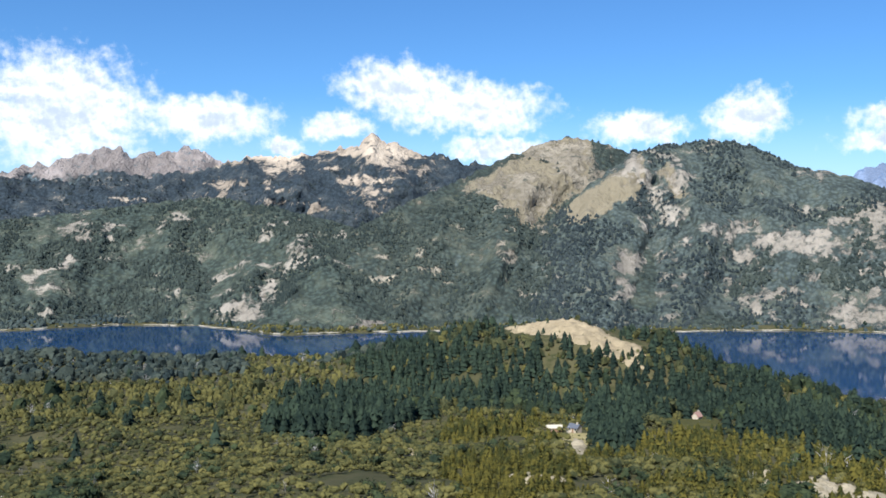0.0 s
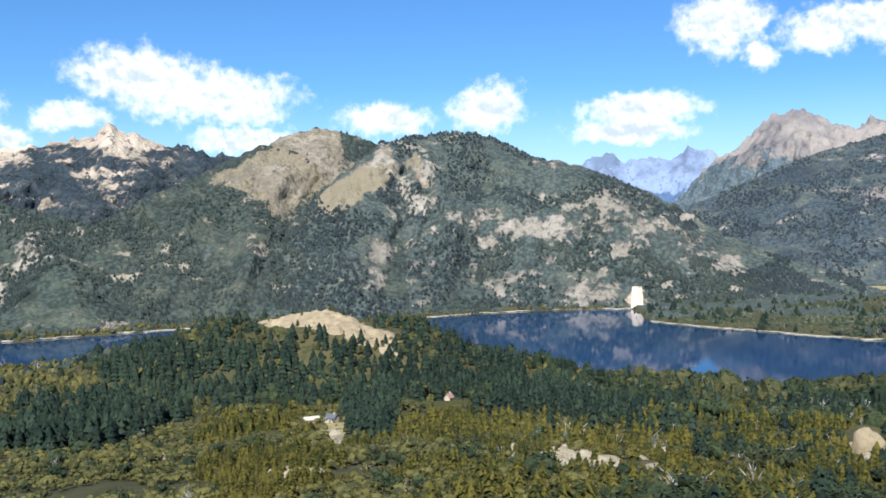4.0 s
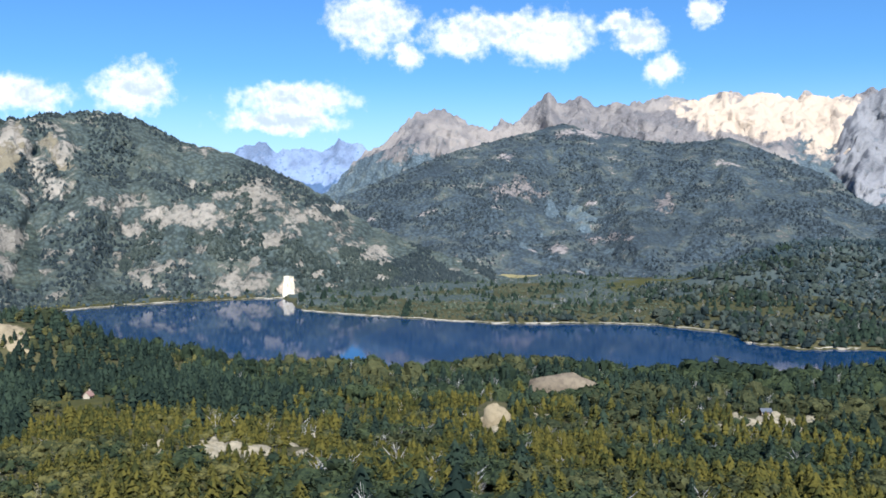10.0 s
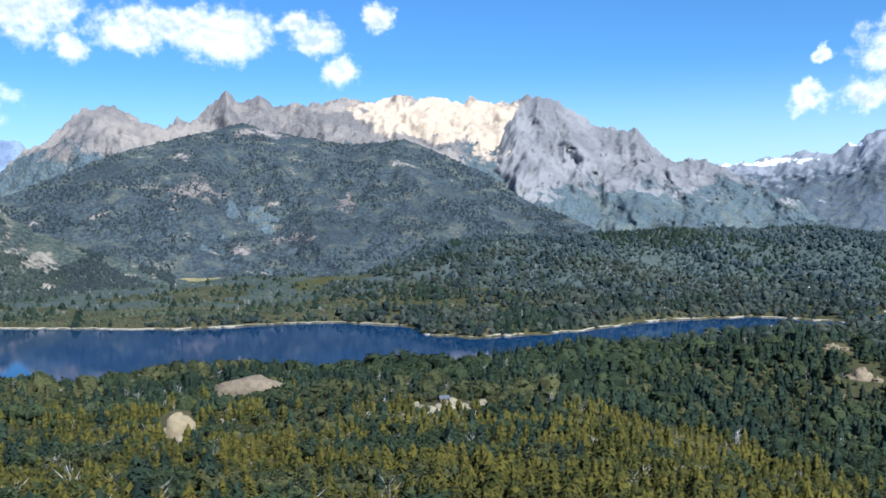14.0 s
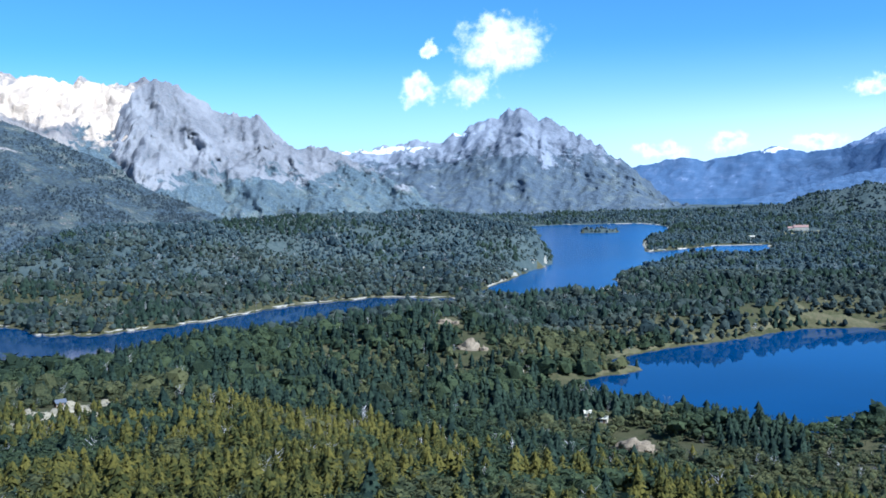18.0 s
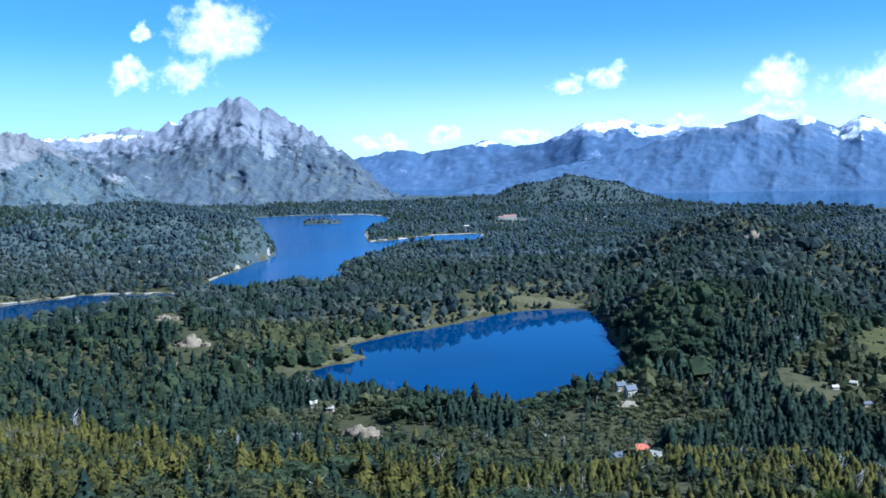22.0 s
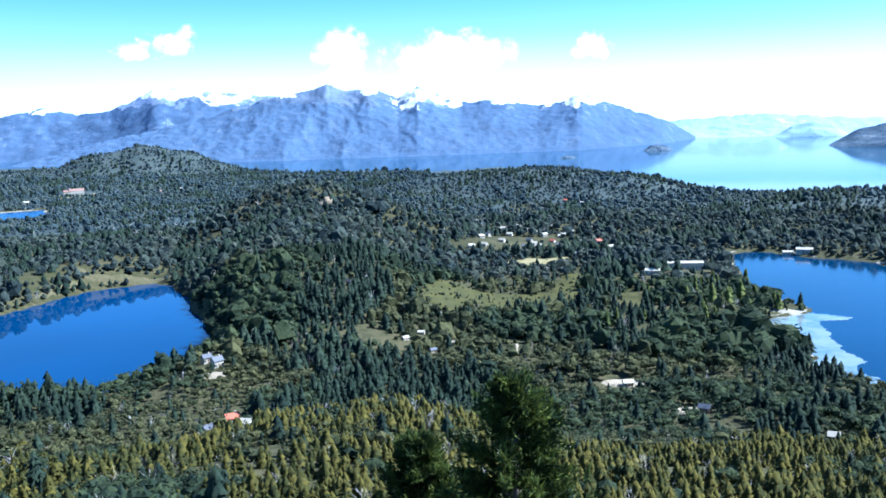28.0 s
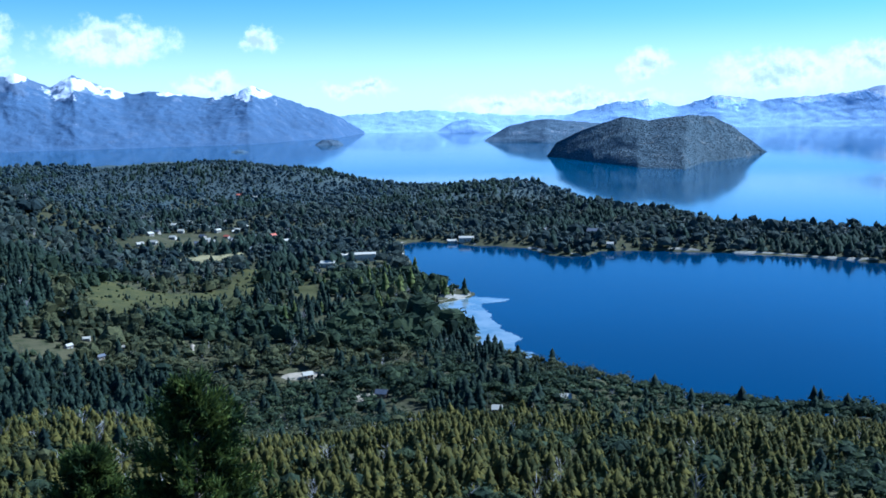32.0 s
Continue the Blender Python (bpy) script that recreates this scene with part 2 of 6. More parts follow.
def ground_material(name, dry, grass, low, stony):
    m, t, b = material(name, 0.95, 0.0, 0.1)
    p = place(t)
    n1, n2 = noise_tex(t, p, 0.012, 5.0, 0.6), noise_tex(t, p, 0.16, 6.0, 0.65)
    col = mix_col(t, ramp(t, n1.outputs["Fac"], 0.4, 0.6), dry, grass)
    col = mix_col(t, ramp(t, n2.outputs["Fac"], 0.45, 0.65), col, low)
    col = mix_col(t, ramp(t, n2.outputs["Fac"], 0.68, 0.76), col, stony)
    wire(t, col, b.inputs["Base Color"])
    bump(t, b, n2.outputs["Fac"], 0.8, 1.0)
    return m


def water_material(name, deep, rough, wave, scale, gloss=0.5):
    m, t, b = material(name, rough, 0.0, gloss)
    b.inputs["IOR"].default_value = 1.33
    p = place(t)
    n1 = noise_tex(t, p, 0.004, 4.0, 0.55)
    col = mix_col(t, ramp(t, n1.outputs["Fac"], 0.35, 0.65), deep, tuple(1.3 * c for c in deep))
    wire(t, col, b.inputs["Base Color"])
    n2 = noise_tex(t, p, scale, 3.0, 0.6)
    bump(t, b, n2.outputs["Fac"], wave, 1.0)
    return m


M_GROUND = ground_material("scrubland", (0.05, 0.048, 0.023), (0.076, 0.069, 0.034), (0.036, 0.04, 0.016), (0.15, 0.13, 0.085))
# bluer copy of the ground, haze put into the colour
M_FAR_GROUND = ground_material("haze_tinted_far_ground", (0.052, 0.068, 0.064), (0.068, 0.084, 0.076), (0.039, 0.054, 0.055), (0.105, 0.11, 0.095))
M_WATER = water_material("still_lake_water", (0.003, 0.024, 0.0713), 0.03, 0.016, 0.25, 0.15)
M_WATER_ARM = water_material("blue_lake_arm_water", (0.0045, 0.0435, 0.124), 0.22, 0.05, 0.2, 0.14)
M_WATER_LAGOON = water_material("lagoon_water", (0.003, 0.0255, 0.0788), 0.02, 0.01, 0.25, 0.15)
M_WATER_BAY = water_material("deep_bay_water", (0.00225, 0.0189, 0.0495), 0.1, 0.02, 0.2, 0.2)
M_WATER_BIG = water_material("rippled_lake_water", (0.0045, 0.045, 0.0975), 0.07, 0.009, 0.06, 0.5)


# ---------------- the lie of the land ----------------
def table(rows, az, col):
    a = np.array([r[0] for r in rows], float)
    return np.interp(az, a, np.array([r[col] for r in rows], float))


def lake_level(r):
    """The near lakes lie at z = 0; the far arm of the big lake is sloped gently up to the skyline, to fit the camera's
    view.
    """
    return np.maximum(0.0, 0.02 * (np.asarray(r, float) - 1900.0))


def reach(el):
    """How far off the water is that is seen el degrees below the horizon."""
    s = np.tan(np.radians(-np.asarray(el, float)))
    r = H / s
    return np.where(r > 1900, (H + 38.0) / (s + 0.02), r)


# lakes: bearing, depression of the near shore, of the far shore
SOUTH_LAKE = [(-34, -6.5, -5.15), (-25, -6.6, -5.1), (-19.5, -6.9, -4.95), (-14.7, -7.2, -5.1), (-9.8, -7.4, -5.75), (-5, -7.8, -5.65),
              (2, -8.0, -5.5), (10.7, -8.2, -5.65), (15.5, -8.9, -5.3), (21, -9.4, -5.1), (26.6, -9.6, -5.05), (27.7, -9.7, -5.83),
              (31, -10.1, -6.15), (34, -10.9, -6.35), (36, -10.0, -6.5), (40, -9.6, -6.72), (48.5, -10.1, -6.65), (53.5, -9.7, -7.05),
              (54.4, -9.7, -7.58), (57.5, -9.8, -7.82), (60, -9.8, -7.7), (63.5, -9.1, -7.5), (68, -8.6, -6.85), (74, -7.7, -6.5), (79.6, -6.85, -6.75)]
# lakes with winding shores: bearing and depression of the points round them
WEST_LAKE = [(79.6, -6.7), (80.5, -6.5), (81.7, -6.83), (83.3, -6.85), (85.4, -6.63), (87.4, -6.54), (88.8, -6.4), (89.0, -5.96), (88.8, -5.68), (89.9, -5.29), (91.6, -4.72), (92.9, -4.3), (94.6, -4.27), (96.2, -4.27), (97.8, -4.2),
             (97.5, -3.75), (94.6, -3.78), (92.3, -4.0), (90.7, -4.1), (90.4, -3.66), (90.7, -3.3), (91.6, -3.01), (92.2, -2.76), (91.6, -2.54), (90.3, -2.4), (87.9, -2.39), (85.5, -2.38), (83.0, -2.47), (83.1, -2.85), (83.7, -3.39),
             (84.1, -3.93), (84.8, -4.47), (84.6, -4.81), (83.2, -5.25), (81.9, -5.76), (80.9, -6.1)]
GREEN_LAGOON = [(86.0, -12.26), (88.7, -13.37), (92.4, -13.9), (95.1, -14.4), (97.9, -14.6), (100.7, -14.6), (103.2, -14.2), (104.6, -13.63), (105.8, -13.05), (106.1, -12.31), (107.0, -11.44), (106.6, -10.95), (105.8, -10.59), (105.7, -10.17),
                (105.3, -9.58), (104.8, -8.94), (104.4, -8.51), (103.0, -8.37), (100.2, -8.44), (98.1, -8.69), (96.4, -9.12), (93.9, -9.5), (91.2, -9.9), (89.2, -10.29), (88.2, -10.68), (90.3, -11.15), (88.1, -11.44), (86.8, -11.75)]
BAY = [(136.9, -7.78), (139.0, -7.56), (141.1, -7.65), (142.5, -7.85), (145.6, -7.98), (147.3, -8.44), (149.3, -8.54), (149.9, -8.26), (152.5, -8.13), (156.9, -8.19), (160.7, -8.24), (166.5, -8.44), (178, -8.6), (178, -17.2), (166.5, -17.3), (161.1, -17.3), (157.2, -17.3),
       (154.0, -16.9), (151.7, -16.3), (148.7, -15.7), (146.0, -15.0), (142.5, -14.27), (142.6, -13.62), (141.2, -12.85), (140.2, -12.16), (139.6, -11.51), (141.1, -11.16), (142.7, -10.85), (141.1, -10.48), (139.4, -10.02), (138.8, -9.61), (138.5, -8.98), (137.9, -8.11)]
BIG_LAKE = [(90, -1.35, -0.5), (98, -1.45, -0.5), (108, -2.0, -0.5), (115, -2.5, -0.5), (126, -2.45, -0.5), (130.9, -3.15, -0.5), (134, -3.9, -0.5),
            (140, -4.25, -0.5), (144.6, -4.1, -0.5), (148, -5.05, -0.5), (154.8, -5.95, -0.5), (157.4, -6.5, -0.5), (166, -6.6, -0.5), (178, -6.6, -0.5)]
LAKES = [SOUTH_LAKE, BIG_LAKE]


def inside_by(ring, x, y):
    """How far x, y lie inside a closed ring of points; below 0 outside it."""
    ring = np.asarray(ring, float)
    x, y = np.asarray(x, float), np.asarray(y, float)
    near, odd = np.full(x.shape, 1e18), np.zeros(x.shape, bool)
    for (ax, ay), (bx, by) in zip(ring, np.roll(ring, -1, axis=0)):
        dx, dy = bx - ax, by - ay
        t = np.clip(((x - ax) * dx + (y - ay) * dy) / (dx * dx + dy * dy + 1e-12), 0, 1)
        near = np.minimum(near, (x - ax - t * dx) ** 2 + (y - ay - t * dy) ** 2)
        odd ^= ((ay > y) != (by > y)) & (x < ax + (y - ay) * dx / (dy if dy else 1e-12))
    return np.where(odd, 1.0, -1.0) * np.sqrt(near)


def ring_of(rows):
    r = reach([e for _, e in rows])
    return np.stack([r * np.sin(np.radians([a for a, _ in rows])), r * np.cos(np.radians([a for a, _ in rows]))], -1)


POOLS = [ring_of(rows) for rows in (WEST_LAKE, GREEN_LAGOON, BAY)]

# slopes of the lookout hill: bearing, then heights at these distances
STEPS = [0, 40, 80, 130, 180, 240, 320, 420, 560, 750, 1000]
SLOPES = [
    (-40, 118.3, 103, 90, 78, 70, 60, 48, 37, 25, 11, 4), (15, 118.3, 103, 90, 78, 70, 60, 48, 37, 25, 11, 4),
    (30, 118.3, 103, 89, 76, 67, 56, 42, 30, 16, 4, 4), (62, 118.3, 102, 88, 75, 66, 54, 40, 28, 14, 4, 4),
    (80, 118.3, 101, 86, 71, 61, 46, 26, 10, 5, 4, 4), (100, 118.3, 100, 84, 68, 57, 38, 14, 6, 5, 4, 4),
    (116, 118.3, 99, 81, 66, 60, 46, 16, 6, 5, 4, 4), (130, 118.3, 98, 80, 64, 54, 32, 9, 5, 4, 4, 4),
    (145, 118.3, 98, 80, 64, 55, 38, 11, 5, 4, 4, 4)]
SLOPES += [(165, 118.3, 99, 81, 65, 57, 41, 13, 5, 4, 4, 4), (200, 118.3, 105, 92, 78, 66, 52, 36, 20, 8, 4, 4), (320, 118.3, 103, 90, 78, 70, 60, 48, 37, 25, 11, 4)]

# hills: crest points (bearing, height of the crest in degrees, distance), width
HILLS = [
    ([(-5.5, -8.0, 700), (-3.5, -7.5, 720), (-1, -6.75, 710), (2.3, -6.3, 700), (4.4, -5.45, 690), (5.8, -5.25, 680), (7.5, -5.3, 660), (9.5, -5.85, 650), (11, -7.0, 640), (13.5, -8.1, 640), (16, -8.4, 640)], 92),
    ([(56, -3.6, 1250), (57.3, -2.5, 1300), (59.1, -1.65, 1350), (62.5, -1.85, 1350), (65.7, -1.7, 1400), (70, -1.5, 1420), (74.1, -1.55, 1450), (77.2, -1.45, 1460), (79.6, -1.95, 1470), (82, -2.75, 1480), (83.7, -3.7, 1510)], 150),
    ([(88.6, -1.9, 3000), (96, -1.6, 3000), (98.4, -1.5, 2950), (100.5, -0.8, 2930), (103.1, -0.32, 2900), (105, -0.72, 2880), (106.7, -1.4, 2850), (110.5, -2.4, 2800)], 110),
    ([(107.5, -5.8, 1000), (108.4, -4.9, 1020), (109.4, -4.05, 1040), (110.8, -3.5, 1050), (112.5, -3.1, 1050), (113.9, -3.4, 1040), (115.9, -4.25, 1010), (118.2, -5.4, 980), (120.1, -6.5, 930), (122.3, -7.7, 860)], 66),
    ([(112.8, -4.0, 1000), (112.6, -5.45, 830), (112.4, -7.35, 680), (111.6, -9.9, 560), (110.6, -13.6, 450)], 78),
    ([(113.8, -3.9, 1900), (117, -3.1, 1900), (120.5, -2.75, 1850), (126.5, -2.4, 1750), (130.4, -2.9, 1650), (133.5, -4.0, 1600), (139.8, -4.5, 1550),
      (143.0, -4.3, 1400), (144.2, -4.15, 1390), (146, -4.8, 1370), (148, -5.4, 1300), (155, -6.3, 1130), (157.4, -7.0, 1030), (166, -7.2, 1010), (176, -7.2, 1010)], 120),
    ([(60, -10.2, 560), (63.7, -9.1, 640), (69.7, -8.8, 690), (76.2, -7.9, 700), (79, -8.6, 680), (82, -10.3, 640)], 75),
    ([(39.3, -11.5, 430), (39.8, -11.6, 430)], 16), ([(42.7, -10.0, 560), (44.8, -10.1, 560)], 22),
    ([(84, -2.3, 2950), (92.5, -2.1, 3000)], 45),
    ([(87, -8.6, 735), (90, -8.0, 760), (94, -7.6, 775), (98, -7.0, 830), (101, -6.6, 890)], 50),
]
CAPES = [([(87.0, -2.45, 2270), (87.7, -2.35, 2270), (88.5, -2.5, 2270)], 24)]


def hill_rise(x, y, crests=HILLS):
    """How high the hills stand at x, y."""
    best = np.zeros_like(x)
    for crest, width in crests:
        pts = [spot(a, r, H + r * math.tan(radians(e))) for a, e, r in crest]
        rise = np.zeros_like(x)
        for p, q in zip(pts[:-1], pts[1:]):
            dx, dy = q.x - p.x, q.y - p.y
            s = np.clip(((x - p.x) * dx + (y - p.y) * dy) / (dx * dx + dy * dy), 0, 1)
            d = np.hypot(x - p.x - s * dx, y - p.y - s * dy) / width
            rise = np.maximum(rise, (p.z + s * (q.z - p.z)) * np.where(d < 0.35, 1 - 0.5 * d * d, 0.93875 * np.exp(-((d - 0.35) / 0.95) ** 2 - 0.25 * (d - 0.35))))
        best = np.maximum(best, rise)
    return best


def in_lake(az, r):
    """Above 0 inside a lake: how many metres from the shore, roughly."""
    deep = np.full(az.shape, -9999.0)
    for rows in LAKES:
        wob = 5.0 * fbm(az * 0.9, r * 0.0 + 3.1, 4, 0.6)
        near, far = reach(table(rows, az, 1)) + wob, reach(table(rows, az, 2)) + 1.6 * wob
        far = np.where(far > 5200, 9999, far)
        inside = np.minimum(r - near, far - r)
        inside = np.minimum(inside, np.minimum(az - rows[0][0], rows[-1][0] - az) * r * 0.0175)
        deep = np.maximum(deep, inside)
    x, y = r * np.sin(np.radians(az)), r * np.cos(np.radians(az))
    wob = 3.0 * fbm(x / 38, y / 38, 3)
    for ring in POOLS:
        lo, hi = ring.min(axis=0) - 60, ring.max(axis=0) + 60
        box = (x > lo[0]) & (x < hi[0]) & (y > lo[1]) & (y < hi[1])
        if box.any():
            deep[box] = np.maximum(deep[box], inside_by(ring, x[box], y[box]) + wob[box])
    return deep


SL = np.array([row[1:] for row in SLOPES], float)
SA = np.array([row[0] for row in SLOPES], float)


def land(x, y):
    """Height of the ground at x, y."""
    x, y = np.asarray(x, float), np.asarray(y, float)
    r = np.hypot(x, y)
    az = np.degrees(np.arctan2(x, y))
    az = np.where(az < -40, az + 360, az)
    k = np.clip(np.searchsorted(SA, az) - 1, 0, len(SA) - 2)
    f = (az - SA[k]) / (SA[k + 1] - SA[k])
    f = f * f * (3 - 2 * f)
    j = np.clip(np.searchsorted(STEPS, r, side="right") - 1, 0, len(STEPS) - 2)
    st = np.array(STEPS, float)
    g = np.clip((r - st[j]) / (st[j + 1] - st[j]), 0, 1)
    base = (SL[k, j] * (1 - g) + SL[k, j + 1] * g) * (1 - f) + (SL[k + 1, j] * (1 - g) + SL[k + 1, j + 1] * g) * f
    rough = np.clip((r - 60) / 200, 0, 1)
    z = np.maximum(base, lake_level(r) + 4.0) + rough * (2.2 * fbm(x / 90, y / 90, 4) + 5.0 * np.clip((r - 380) / 200, 0, 1) * np.maximum(fbm(x / 210 + 3, y / 210, 3), -0.3) + 1.0 * fbm(x / 24 + 40, y / 24, 3))
    hills = hill_rise(x, y)
    z = np.maximum(z, hills + np.minimum(hills * 0.05, 3.0) * fbm(x / 60, y / 60, 4) + np.minimum(z, 4) * 0.3)
    deep = in_lake(az, r)
    capes = hill_rise(x, y, CAPES)
    z = np.maximum(z, np.where(capes > 1.0, capes, -99))
    hold = np.clip(capes - lake_level(r) - 0.4, 0, 1.2) / 1.2          # islets standing in a lake stay dry
    shore = np.clip(-deep / 22.0, 0, 1)
    lvl = lake_level(r)
    dry = lvl + 0.7 + (z - lvl - 0.7) * shore ** 0.7
    wet = lvl - np.clip(deep * 0.12, 0.3, 9.0)
    return np.where(deep > 0, wet * (1 - hold) + z * hold, dry * (1 - hold) + z * hold)


def mesh_from(name, verts, faces, mat, smooth=True):
    me = bpy.data.meshes.new(name)
    verts, faces = np.asarray(verts, np.float32), np.asarray(faces, np.int32)
    n = faces.shape[1]
    me.vertices.add(len(verts))
    me.vertices.foreach_set("co", verts.ravel())
    me.loops.add(faces.size)
    me.loops.foreach_set("vertex_index", faces.ravel())
    me.polygons.add(len(faces))
    me.polygons.foreach_set("loop_start", np.arange(0, faces.size, n, dtype=np.int32))
    me.polygons.foreach_set("use_smooth", np.full(len(faces), smooth))
    me.update(calc_edges=True)
    me.materials.append(mat)
    return me


def grid_faces(rows, cols, wrap=False):
    i, j = np.meshgrid(np.arange(rows - 1), np.arange(cols if wrap else cols - 1), indexing="ij")
    a, k = i * cols, (j + 1) % cols
    return np.stack([a + j, a + cols + j, a + cols + k, a + k], -1).reshape(-1, 4)


def polar_sheet(name, azs, rs, height, mat, wrap=False):
    az, r = np.meshgrid(np.radians(azs), rs)
    x, y = r * np.sin(az), r * np.cos(az)
    v = np.stack([x, y, height(x, y)], -1).reshape(-1, 3)
    return new(name, mesh_from(name, v, grid_faces(len(rs), len(azs), wrap), mat))


azs = np.concatenate([np.arange(-36, 180, 0.48), np.arange(180, 324, 3.0)])
rs = np.concatenate([[0.5, 6, 14, 25], np.geomspace(38, 1800, 190), np.geomspace(1830, 4980, 45)])
rs[0] = 0.02
GROUND_Z = None
ground = polar_sheet("ground", azs, rs, land, M_GROUND, True)
# ground far off takes the haze-tinted colour
ground.data.materials.append(M_FAR_GROUND)
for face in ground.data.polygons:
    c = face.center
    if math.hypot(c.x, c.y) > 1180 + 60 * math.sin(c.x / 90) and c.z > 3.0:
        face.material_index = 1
GROUND_Z = np.array([v.co.z for v in ground.data.vertices]).reshape(len(rs), len(azs))


def surface(az, r):
    """Height of the ground sheet itself, between its points."""
    i = np.clip(np.searchsorted(rs, r) - 1, 0, len(rs) - 2)
    j = np.clip(((az + 36) / 0.48).astype(int), 0, len(azs) - 2)
    u, w = np.clip((r - rs[i]) / (rs[i + 1] - rs[i]), 0, 1), np.clip((az - azs[j]) / 0.48, 0, 1)
    return (GROUND_Z[i, j] * (1 - w) + GROUND_Z[i, j + 1] * w) * (1 - u) + (GROUND_Z[i + 1, j] * (1 - w) + GROUND_Z[i + 1, j + 1] * w) * u


tagged(ground, "olive scrub ground of rolling hills between the lakes", "ground", kind="structure")

for lname, rows, mat, label in (
        ("water_1", SOUTH_LAKE, M_WATER, "still dark blue lake mirroring the mountains"),
        ("water_2", WEST_LAKE, M_WATER_ARM, "bright blue lake arm winding between wooded shores"),
        ("water_3", GREEN_LAGOON, M_WATER_LAGOON, "small deep blue lagoon ringed by forest"),
        ("water_4", BAY, M_WATER_BAY, "wide blue lake bay with a pale sandy shallow"),
        ("water_5", BIG_LAKE, M_WATER_BIG, "great lake glittering between islands and mountains")):
    if len(rows[0]) == 3:
        az_l = np.arange(rows[0][0], rows[-1][0] + 0.05, 0.4)
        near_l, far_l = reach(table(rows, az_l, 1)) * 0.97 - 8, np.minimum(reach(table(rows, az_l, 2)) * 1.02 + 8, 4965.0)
    else:
        az_l = np.arange(min(a for a, _ in rows) - 0.6, max(a for a, _ in rows) + 0.6, 0.4)
        span = reach([e for _, e in rows])
        near_l, far_l = np.full(az_l.shape, span.min() - 12), np.full(az_l.shape, span.max() + 12)
    r_l = near_l + (far_l - near_l) * np.linspace(0, 1, 26)[:, None]
    x_l, y_l = r_l * np.sin(np.radians(az_l)), r_l * np.cos(np.radians(az_l))
    v_l = np.stack([x_l, y_l, lake_level(r_l)], -1).reshape(-1, 3)
    ob = new(lname, mesh_from(lname, v_l, grid_faces(26, len(az_l)), mat))
    tagged(ob, label, "lake", kind="structure")


# ---------------- mountains ----------------
def mountain(name, sky_line, foot, crest, mat, label, jag=6.0, gully=0.1, power=1.2, seed=0.0, step=0.14, rows=64, back=0.25, spur=1.0, category="mountain", outcrops=(), pale=(), crag=0.0, snow=(), ridges=(), bare=(), facet=16.0):
    """sky_line: (bearing, degrees above the horizon); foot and crest: (bearing, distance) lists or one distance."""
    a0, a1 = sky_line[0][0], sky_line[-1][0]
    az = np.arange(a0, a1 + step / 2, step)
    el = np.interp(az, [p[0] for p in sky_line], [p[1] for p in sky_line])
    rf = np.interp(az, [p[0] for p in foot], [p[1] for p in foot]) if isinstance(foot, list) else np.full(az.shape, float(foot))
    rc = np.interp(az, [p[0] for p in crest], [p[1] for p in crest]) if isinstance(crest, list) else np.full(az.shape, float(crest))
    rc = rf + STEEP * (rc - rf)
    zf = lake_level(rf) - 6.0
    zs = np.maximum(H + rc * np.tan(np.radians(el)), zf + 1.0)
    zc = H + rc * np.tan(np.radians(el)) + jag * (ridged(az * 0.9 + seed, az * 0 + seed, 5, 0.62) - 0.45)
    zc = np.maximum(zc, zf + 1.0)
    s = np.concatenate([np.linspace(0, 1, rows), 1 + back * np.linspace(0.1, 1, 4)])[:, None]
    r = rf + (rc - rf) * s
    tall = zs - zf
    up = np.where(s <= 1, s ** power, np.maximum(0.0, 1 - 1.15 * (np.maximum(s, 1) - 1) / back))
    x, y = r * np.sin(np.radians(az)), r * np.cos(np.radians(az))
    k = 1.0 / (330.0 if rc.mean() < 3500 else 620.0)
    g = ridged(x * k + seed, y * k - seed, 6, 0.55) - 0.55
    across = ridged(az * 0.22 * spur + seed + 0.6 * fbm(x * k, y * k, 3), s * 0.7 + seed, 4, 0.5) - 0.5
    belt = np.clip(4 * np.clip(s, 0, 1) * (1 - np.clip(s, 0, 1)), 0, 1) ** 0.7
    z = zf + tall * up + (zc - zs) * np.where(s <= 1, s ** 9, up) + tall * belt * (gully * 0.9 * g + gully * 0.9 * across)
    z = z + belt * 3.0 * fbm(x / 40 + seed, y / 40, 3)
    if crag:
        z = z + np.clip(s * 2.2 - 0.7, 0, 1) * np.where(s > 1, 0.3, 1.0) * crag * (ridged(x / 150 + seed, y / 150, 5, 0.6) - 0.75)
    limit = H + (zc - H) * r / rc + 0 * s                 # nothing in front of the crest rises over it
    z = np.where(s < 1, np.minimum(z, limit - 0.4), z + (crag * 0.25 * (ridged(az * 2.3 + seed, az * 0, 3) - 0.4) if crag else 0.0) * (s == 1))
    z = np.maximum(z, zf - 3.0)
    el_v = np.degrees(np.arctan2(z - H, r))
    near_by = np.zeros(z.shape)
    for amp, width, line in ridges:                       # spurs and gullies: depth towards the camera, half width, and (bearing, height angle) points down the slope
        off = np.full(z.shape, 99.0)
        bend_a, bend_e = az + 0.3 * fbm(az / 1.1 + seed, el_v / 1.1, 3), el_v + 0.25 * fbm(az / 0.9, el_v / 0.9 + seed, 3)
        for (a_0, e_0), (a_1, e_1) in zip(line[:-1], line[1:]):
            q = np.clip(((bend_a - a_0) * (a_1 - a_0) + (bend_e - e_0) * (e_1 - e_0)) / ((a_1 - a_0) ** 2 + (e_1 - e_0) ** 2), 0, 1)
            off = np.minimum(off, np.hypot(bend_a - a_0 - q * (a_1 - a_0), bend_e - e_0 - q * (e_1 - e_0)))
        near_by += (0.5 if rc.mean() > 3600 else 1.0) * tall * amp * np.exp(-(off / (0.8 * width)) ** 1.4)
